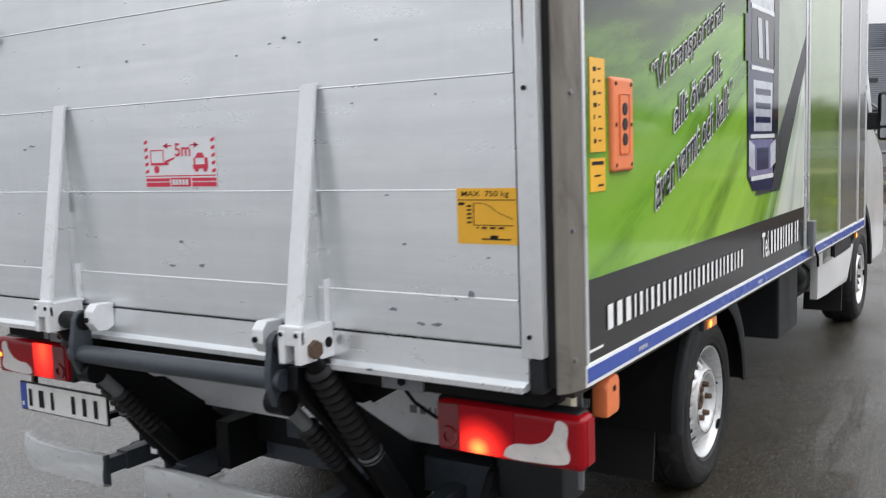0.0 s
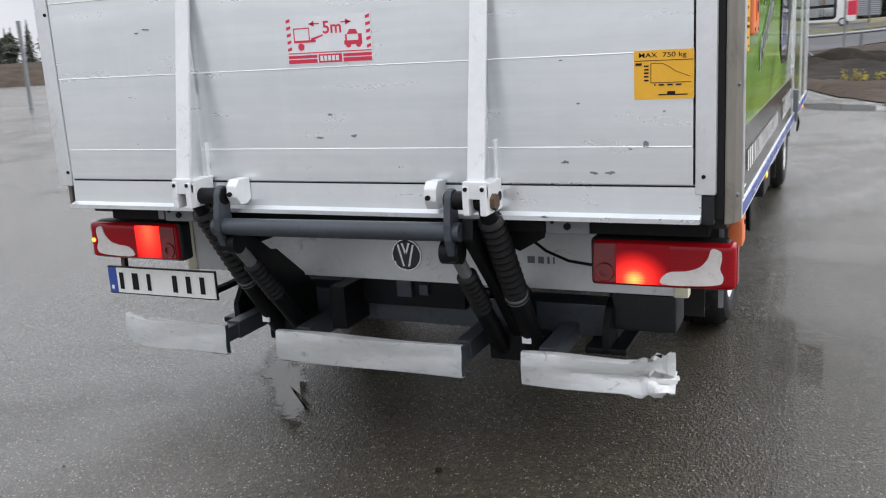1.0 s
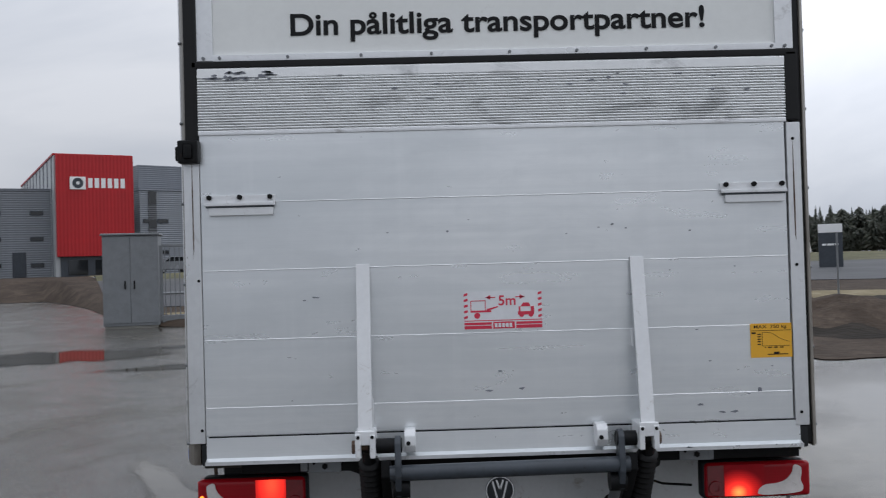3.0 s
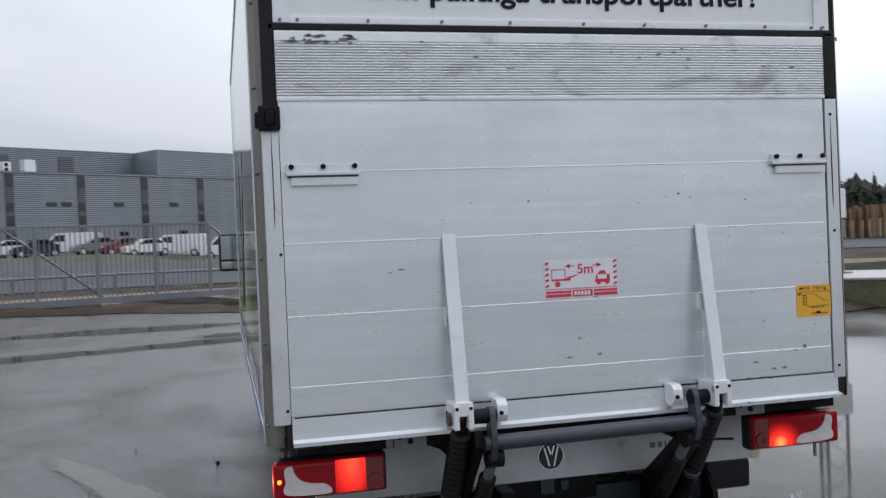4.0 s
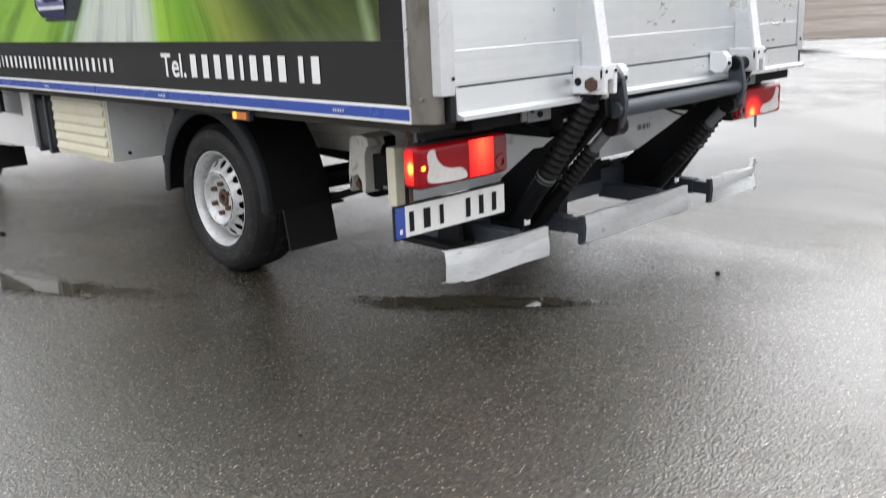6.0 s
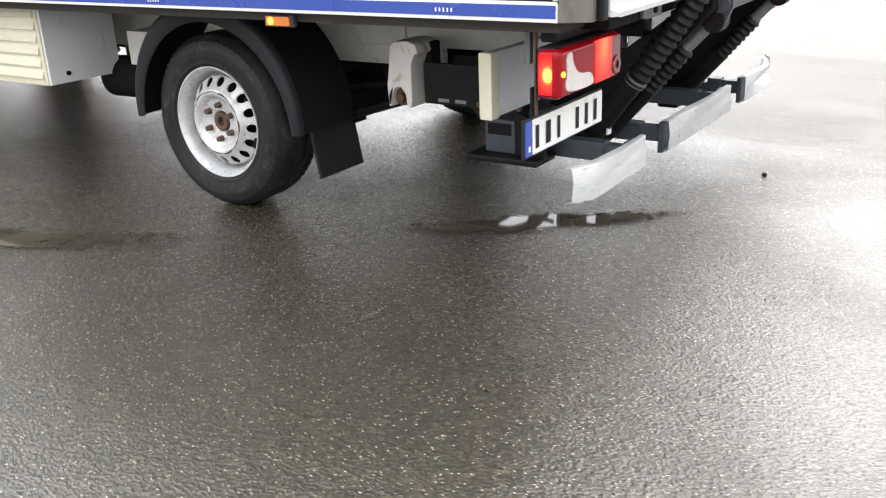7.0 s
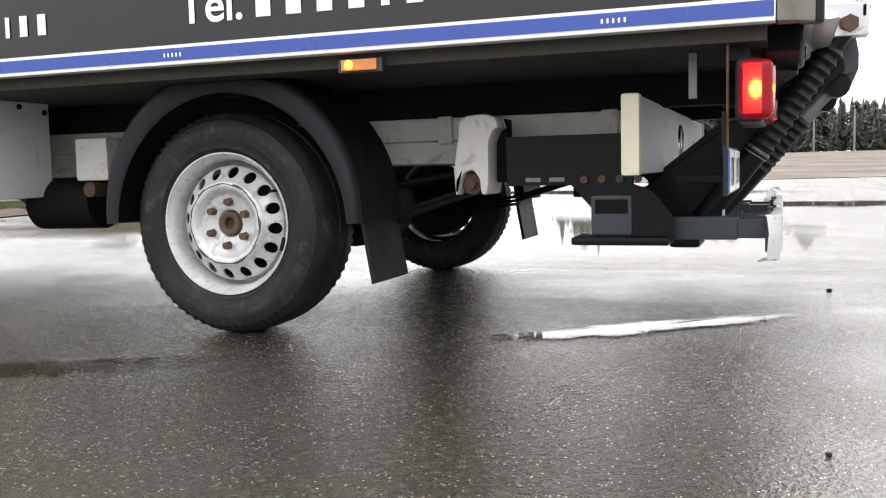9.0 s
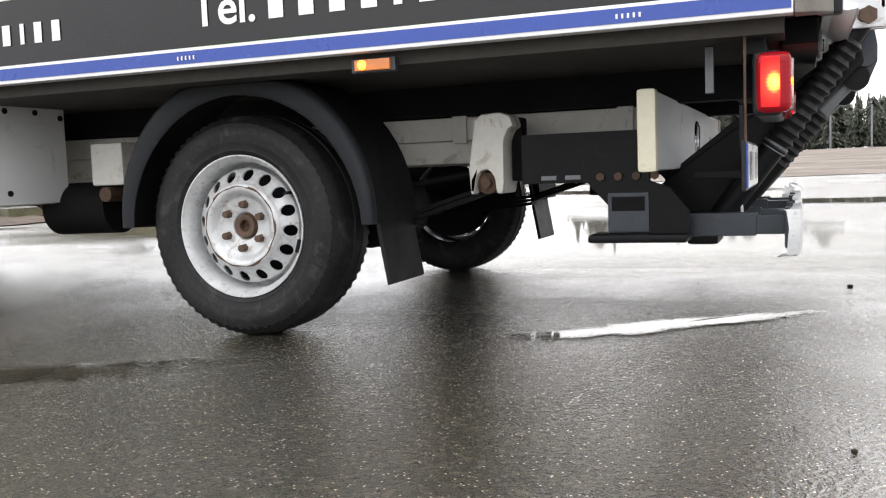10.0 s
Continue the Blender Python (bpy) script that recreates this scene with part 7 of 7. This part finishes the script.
def mast():
    t = thing("lattice_mast", "three-legged galvanised lattice mast on a concrete base", "mast")
    t.matrix_basis = pose(9.85, 12.0, 0.52, 0, 0, 10)
    half, top = 0.27, 14.0
    legs = [(-half, -0.16), (half, -0.16), (0.02, 0.30)]
    for x, y in legs:
        part("leg", cyl((x, y, 0), (x * 0.75, y * 0.75, top), 0.034, 8), GALV, t)
    n = 34
    for i in range(n):
        z0, z1 = top * i / n, top * (i + 1) / n
        for (xa, ya), (xb, yb) in zip(legs, legs[1:] + legs[:1]):
            k0, k1 = 1 - 0.25 * z0 / top, 1 - 0.25 * z1 / top
            a, b = ((xa, ya), (xb, yb)) if i % 2 else ((xb, yb), (xa, ya))
            part("lacing", cyl((a[0] * k0, a[1] * k0, z0), (b[0] * k1, b[1] * k1, z1), 0.010, 5), GALV, t)
    part("equipment_box", box((-0.30, 0.16), (-0.40, -0.20), (1.05, 1.60), 0.015), WHITE_STEEL, t, "pale grey box with a lock")
    part("foot_plate", boxes(((-0.38, 0.38), (-0.30, 0.42), (0.0, 0.03)), r=0.004), GALV, t)
    for z in (4.4, 7.7, 11.0):
        part("collar", boxes(((-0.30, 0.30), (-0.20, -0.12), (z, z + 0.07)), r=0.004), GREY_STEEL, t)


mast()


# ---- pallets, tarpaulined trailer, tent ----
WOOD = surface("weathered_pallet_wood", (0.26, 0.16, 0.085), 0.75, 0.0, 0.3, 3.0, 20.0, 0.3)
TARP = surface("green_tarpaulin", (0.11, 0.125, 0.075), 0.5, 0.0, 0.25, 1.2, 8.0, 0.8, (0.03, 0.035, 0.02), 0.2, depth=0.05)


def pallet_bm():
    bm = bmesh.new()
    for k in range(5):
        add_box(bm, (-0.6, 0.6), (-0.4 + 0.165 * k, -0.26 + 0.165 * k), (0.118, 0.14))
    for k in range(3):
        add_box(bm, (-0.6, 0.6), (-0.4 + 0.33 * k, -0.27 + 0.33 * k), (0.0, 0.022))
        for j in range(3):
            add_box(bm, (-0.6 + 0.53 * j, -0.46 + 0.53 * j), (-0.4 + 0.33 * k, -0.27 + 0.33 * k), (0.022, 0.118))
    return bm


pallet_mesh = mesh_of("pallet", pallet_bm(), WOOD, False)
rnd = random.Random(31)
for i, (az, d, n) in enumerate(((36.6, 58, 9), (37.6, 57, 12), (38.5, 58, 13), (39.4, 56, 13), (40.3, 57, 14), (41.3, 58, 12), (42.2, 57, 13))):
    x, y = bearing(-1.31, -3.2, az, d)
    st = thing("pallet_stack", "stack of weathered wooden pallets on the field", "pallets", "pallet stacks")
    st.matrix_basis = pose(x, y, post_base(x, y), 0, 0, -30 + 8 * rnd.random())
    for k in range(n):
        ob = new("pallet", pallet_mesh)
        ob.parent = st
        ob.matrix_basis = pose(0.05 * (rnd.random() - 0.5), 0.05 * (rnd.random() - 0.5), 0.146 * k, 0, 0, 3 * (rnd.random() - 0.5))


def trailer():
    x, y = bearing(-2.33, -2.73, 52.6, 47)
    t = thing("covered_trailer", "trailer under a sagging green tarpaulin with white sideboards", "trailer")
    t.matrix_basis = pose(x, y, post_base(x, y), 0, 0, -54)
    bm = bmesh.new()
    nx, ny = 26, 10
    rows = []
    for i in range(nx + 1):
        row = []
        for j in range(ny + 1):
            u, v = i / nx, j / ny
            px = -3.6 + 7.2 * u
            ang = math.pi * v
            yy = -1.25 * math.cos(ang)
            zz = 1.55 + 2.15 * min(1.0, 1.6 * math.sin(ang)) * (0.93 + 0.07 * u)
            zz += 0.10 * noise.noise((px * 0.9, v * 4, 0)) * (zz > 1.6)
            yy += 0.12 * noise.noise((px * 1.3, v * 5, 4.0))
            row.append(bm.verts.new((px, yy, zz)))
        rows.append(row)
    for a, b in zip(rows, rows[1:]):
        for j in range(ny):
            bm.faces.new((a[j], a[j + 1], b[j + 1], b[j]))
    bm.faces.new([r for r in rows[0]]), bm.faces.new([r for r in rows[-1]])
    bmesh.ops.recalc_face_normals(bm, faces=bm.faces)
    part("tarpaulin", bm, TARP, t, "creased green tarpaulin")
    for k in range(4):
        part("sideboard", box((-3.5 + 1.76 * k, -1.80 + 1.76 * k), (-1.22, -1.16), (0.85, 1.55), 0.01), WHITE_PAINT, t)
        part("stake", box((-3.58 + 1.76 * k, -3.51 + 1.76 * k), (-1.24, -1.14), (0.6, 1.7)), MAT_BLACK, t)
        part("diagonal", tube([(-3.4 + 1.76 * k, -1.23, 0.9), (-2.5 + 1.76 * k, -1.23, 1.5)], 0.03, 6), MAT_BLACK, t)
    part("bed", box((-3.6, 3.6), (-1.2, 1.2), (0.62, 0.84), 0.02), MAT_BLACK, t)
    for px in (-1.9, -0.9, 2.6):
        for py in (-1.05, 1.05):
            part("trailer_wheel", cyl((px, py - 0.13, 0.38), (px, py + 0.13, 0.38), 0.38, 18), TYRE, t)


trailer()


def tent():
    x, y = bearing(0.16, -3.3, 21.3, 180)
    t = thing("storage_tent", "white storage tent with a red end wall", "tent")
    t.matrix_basis = pose(x, y, post_base(x, y) + 0.02, 0, 0, -20)
    prof = [(-2.6, 0.0), (2.6, 0.0), (2.6, 1.9), (0.0, 3.0), (-2.6, 1.9)]
    canvas = prism([(p[0], p[1]) for p in prof], "x", -5.6, 5.6)
    for v in canvas.verts:
        v.co.x *= 1.0 - 0.16 * max(0.0, v.co.z - 1.2) / 1.8
    part("canvas", canvas, WHITE_FILM, t, "white canvas", False)
    part("red_wall", box((-1.6, 3.2), (-2.68, -2.62), (0.05, 2.05), 0.02), STICKER_RED, t, "red wall sheet")


tent()


# ---- buildings ----
def facade(name, label, x0, y0, x1, y1, h, depth, material, strips, roof_units=()):
    """A ribbed sheet-metal hall; its front runs from one point to the other, and its windows stand in upright strips."""
    length = math.hypot(x1 - x0, y1 - y0)
    b = thing(name, label, "building")
    b.matrix_basis = pose(x0, y0, 1.22, 0, 0, math.degrees(math.atan2(y1 - y0, x1 - x0)))
    part("wall", box((0, length), (0.0, depth), (0, h)), material, b)
    part("roof_edge", box((-0.08, length + 0.08), (-0.08, depth + 0.08), (h + 0.004, h + 0.20), 0.02), CLAD_DARK, b)
    for sx in strips:
        st = part("window_strip", box((sx - 0.40, sx + 0.40), (-0.06, -0.004), (0.6, h - 0.02), 0.01), CLAD_STRIP, b, "upright window strip")
        for z, zz in ((0.7, 1.7), (2.9, 4.0), (4.5, 5.3), (h - 1.3, h - 0.06)):
            part("pane", box((sx - 0.36, sx + 0.36), (-0.075, -0.062), (z, zz), 0.01), GLASS_DARK, st)
    return b, length


def small_windows(b, spots, w=1.0, hh=0.30):
    for x, z in spots:
        win = part("window", box((x - w / 2 - 0.05, x + w / 2 + 0.05), (-0.05, -0.004), (z - 0.05, z + hh + 0.05), 0.01), GREY_STEEL, b)
        part("pane", box((x - w / 2, x + w / 2), (-0.06, -0.051), (z, z + hh)), GLASS_DARK, win)


main, L = facade("factory_hall", "long grey ribbed metal hall with dark window strips", -27.0, 84.0, 4.4, 107.1, 8.05, 30.0, CLAD_GREY, (1.2, 8.4, 15.5, 22.5, 29.45))
part("upper_storey", box((2.0, 36.0), (6.0, 28.0), (8.26, 11.2), 0.02), CLAD_DARK, main, "set-back upper storey")
part("upper_block", box((25.2, 36.8), (1.6, 26.0), (8.26, 11.2), 0.02), CLAD_GREY, main)
for k in range(4):
    unit = part("cooling_fan_unit", box((6.2 + 1.02 * k, 7.0 + 1.02 * k), (3.0, 3.5), (8.40, 9.40), 0.03), WHITE_STEEL, main, "white rooftop fan unit")
    for z in (8.67, 9.13):
        part("fan", cyl((6.55 + 1.02 * k, 2.96, z), (6.55 + 1.02 * k, 3.0, z), 0.19, 14), MAT_BLACK, unit)
part("roof_box", box((11.4, 12.5), (3.0, 4.0), (8.26, 9.7), 0.03), WHITE_STEEL, main, "pale rooftop box")
for k in (9.6, 16.4):
    part("louvre_panel", box((k, k + 1.6), (5.9, 5.995), (8.6, 10.4), 0.02), CLAD_STRIP, main, "grey louvre panel")
small_windows(main, [(x, 5.0) for x in (0.8, 2.2, 12.4, 13.9, 19.5, 26.0)] + [(x, 2.0) for x in (0.8, 2.2, 6.8, 8.4, 14.0, 20.0, 27.0)])
wing, L2 = facade("factory_wing", "grey ribbed metal wing with narrow windows", -51.1, 70.9, -31.7, 79.0, 7.7, 26.0, CLAD_GREY, (13.1,))
small_windows(wing, [(x, z) for x in (14.9, 18.3) for z in (1.0, 3.3, 5.6)] + [(x, z) for x in (3.0, 6.4) for z in (1.0, 3.3, 5.6)])
part("door", box((16.3, 17.4), (-0.05, -0.004), (0.1, 2.3), 0.01), GREY_STEEL, wing)
redhall = thing("red_hall", "tall hall with red ribbed front and pale side", "building")
redhall.matrix_basis = pose(-31.6, 75.5, 1.22, 0, 0, 28)
part("wall", box((0, 6.4), (0.5, 32.0), (0, 10.55)), CLAD_PALE, redhall)
part("red_front", box((0.1, 6.5), (0.0, 0.49), (1.8, 10.65), 0.03), CLAD_RED, redhall, "red ribbed front")
part("shaded_base", box((0.4, 6.2), (0.3, 0.495), (0.0, 1.79)), GREY_STEEL, redhall)
part("roof_edge", box((-0.1, 6.5), (0.5, 32.1), (10.554, 10.75), 0.03), CLAD_RED, redhall)
for k in range(2):
    part("window", box((1.0 + 2.2 * k, 2.6 + 2.2 * k), (0.24, 0.298), (0.2, 1.5), 0.02), GLASS_DARK, redhall)
sgn = part("wall_sign", box((1.2, 2.5), (-0.09, -0.004), (7.6, 8.7), 0.02), WHITE_FILM, redhall, "white sign as plain shapes")
part("sign_shape", lathe([(0.15, -0.11), (0.45, -0.11), (0.45, -0.09)], 24, "y"), GREY_STEEL, sgn).location = (1.85, 0, 8.15)
stroke_bars("sign_bar", WHITE_FILM, sgn, (2.7, -0.02, 7.75), (1, 0, 0), (0, 0, 1), (0, -1, 0), [0.36] * 6, 0.18, 0.85)
for k in range(9):
    part("side_rib", box((-0.06, 0.0), (2.0 + 3.2 * k, 2.25 + 3.2 * k), (0.0, 10.5)), CLAD_DARK, redhall)


# ---- parked vehicles ----
def vehicle(x, y, turn, paint, kind, label, rear=None):
    v = thing("parked_van" if kind == "van" else "parked_car", label, "van" if kind == "van" else "car", "parked vehicles")
    v.matrix_basis = pose(x, y, 0.09 + post_base(x, y), 0, 0, turn)
    if kind == "van":
        prof = [(-2.45, 0.35), (-2.50, 0.9), (-2.48, 1.85), (-2.35, 1.96), (0.85, 1.96), (1.15, 1.88), (1.75, 1.18), (2.35, 0.98), (2.48, 0.75), (2.48, 0.35)]
        glass = [(0.25, 1.25), (0.25, 1.78), (0.95, 1.76), (1.48, 1.22)]
        half, wx, wr = 0.93, (-1.55, 1.60), 0.33
    else:
        prof = [(-2.1, 0.32), (-2.15, 0.75), (-2.0, 0.98), (-1.35, 1.08), (-0.85, 1.46), (0.35, 1.48), (1.05, 1.02), (1.85, 0.90), (2.15, 0.68), (2.15, 0.32)]
        glass = [(-1.22, 1.08), (-0.80, 1.40), (0.30, 1.42), (0.92, 1.03)]
        half, wx, wr = 0.86, (-1.30, 1.35), 0.31
    body = part("body", prism(prof, "y", -half, half, 0.06), paint, v)
    for s in (-1, 1):
        part("side_window", prism(glass, "y", s * (half - 0.02), s * (half + 0.012)), GLASS_DARK, v)
        for px in wx:
            part("car_wheel", cyl((px, s * (half - 0.16), wr), (px, s * (half + 0.01), wr), wr, 18), TYRE, v)
            part("car_rim", cyl((px, s * (half + 0.005), wr), (px, s * (half + 0.02), wr), wr * 0.62, 14), RIM, v)
        part("head_lamp", box((2.02, 2.2) if kind != "van" else (2.34, 2.49), tuple(sorted((s * 0.5, s * 0.8))), (0.68, 0.80), 0.02), LENS_CLEAR, v)
        part("rear_lamp", box((-2.17, -2.05) if kind != "van" else (-2.52, -2.44), tuple(sorted((s * 0.62, s * 0.84))), (0.8, 1.0), 0.02), LENS_RED, v)
    if kind == "van":
        part("windscreen", prism([(1.20, 1.86), (1.73, 1.24), (1.75, 1.26), (1.22, 1.88)], "y", -0.78, 0.78), GLASS_DARK, v)
    if rear:
        part("rear_band", box((-2.53, -1.85), (-half - 0.012, half + 0.012), (0.8, 1.9), 0.03), rear, v)


CAR_DARK = surface("dark_car_paint", (0.03, 0.035, 0.04), 0.2, 0.1, 0.1, 2.0, 60.0, 0.0, coat=0.8)
CAR_GREY = surface("grey_car_paint", (0.22, 0.23, 0.24), 0.25, 0.3, 0.1, 2.0, 60.0, 0.0, coat=0.8)
CAR_RED = surface("red_car_paint", (0.14, 0.018, 0.018), 0.22, 0.0, 0.1, 2.0, 60.0, 0.0, coat=0.8)
for x, y, turn, paint, kind, label, rear in (
        (-0.6, 78.0, 178, WHITE_PAINT, "van", "white parked van with a red rear band", STICKER_RED), (-5.0, 80.5, 172, WHITE_PAINT, "van", "white parked van before the hall", None),
        (-7.6, 79.5, 205, WHITE_PAINT, "car", "white parked car beside a van", None), (-9.6, 80.0, 210, CAR_RED, "car", "red parked car beside the hall", None), (-11.6, 79.5, 205, CAR_GREY, "car", "grey parked car beside a red one", None), (-13.8, 80.0, 180, WHITE_PAINT, "van", "white parked van among the cars", None),
        (-16.4, 79.0, 208, CAR_DARK, "car", "dark parked car before the hall", None), (-18.4, 78.5, 205, WHITE_PAINT, "car", "white parked car before the hall", None), (-20.2, 78.5, 205, CAR_RED, "car", "red parked car before the hall", None), (-22.2, 77.5, 205, CAR_GREY, "car", "grey parked car before the hall", None), (-24.4, 77.0, 200, CAR_DARK, "car", "dark parked car beside a grey one", None), (8.4, 142, 176, CAR_DARK, "car", "dark parked estate car on grey asphalt", None), (13.6, 139, 182, CAR_DARK, "car", "dark parked saloon car on grey asphalt", None), (13.4, 147, 176, WHITE_PAINT, "van", "white parked delivery van on grey asphalt", None), (-11.5, 88, 180, WHITE_PAINT, "car", "white parked car before the hall", None)):
    vehicle(x, y, turn, paint, kind, label, rear)
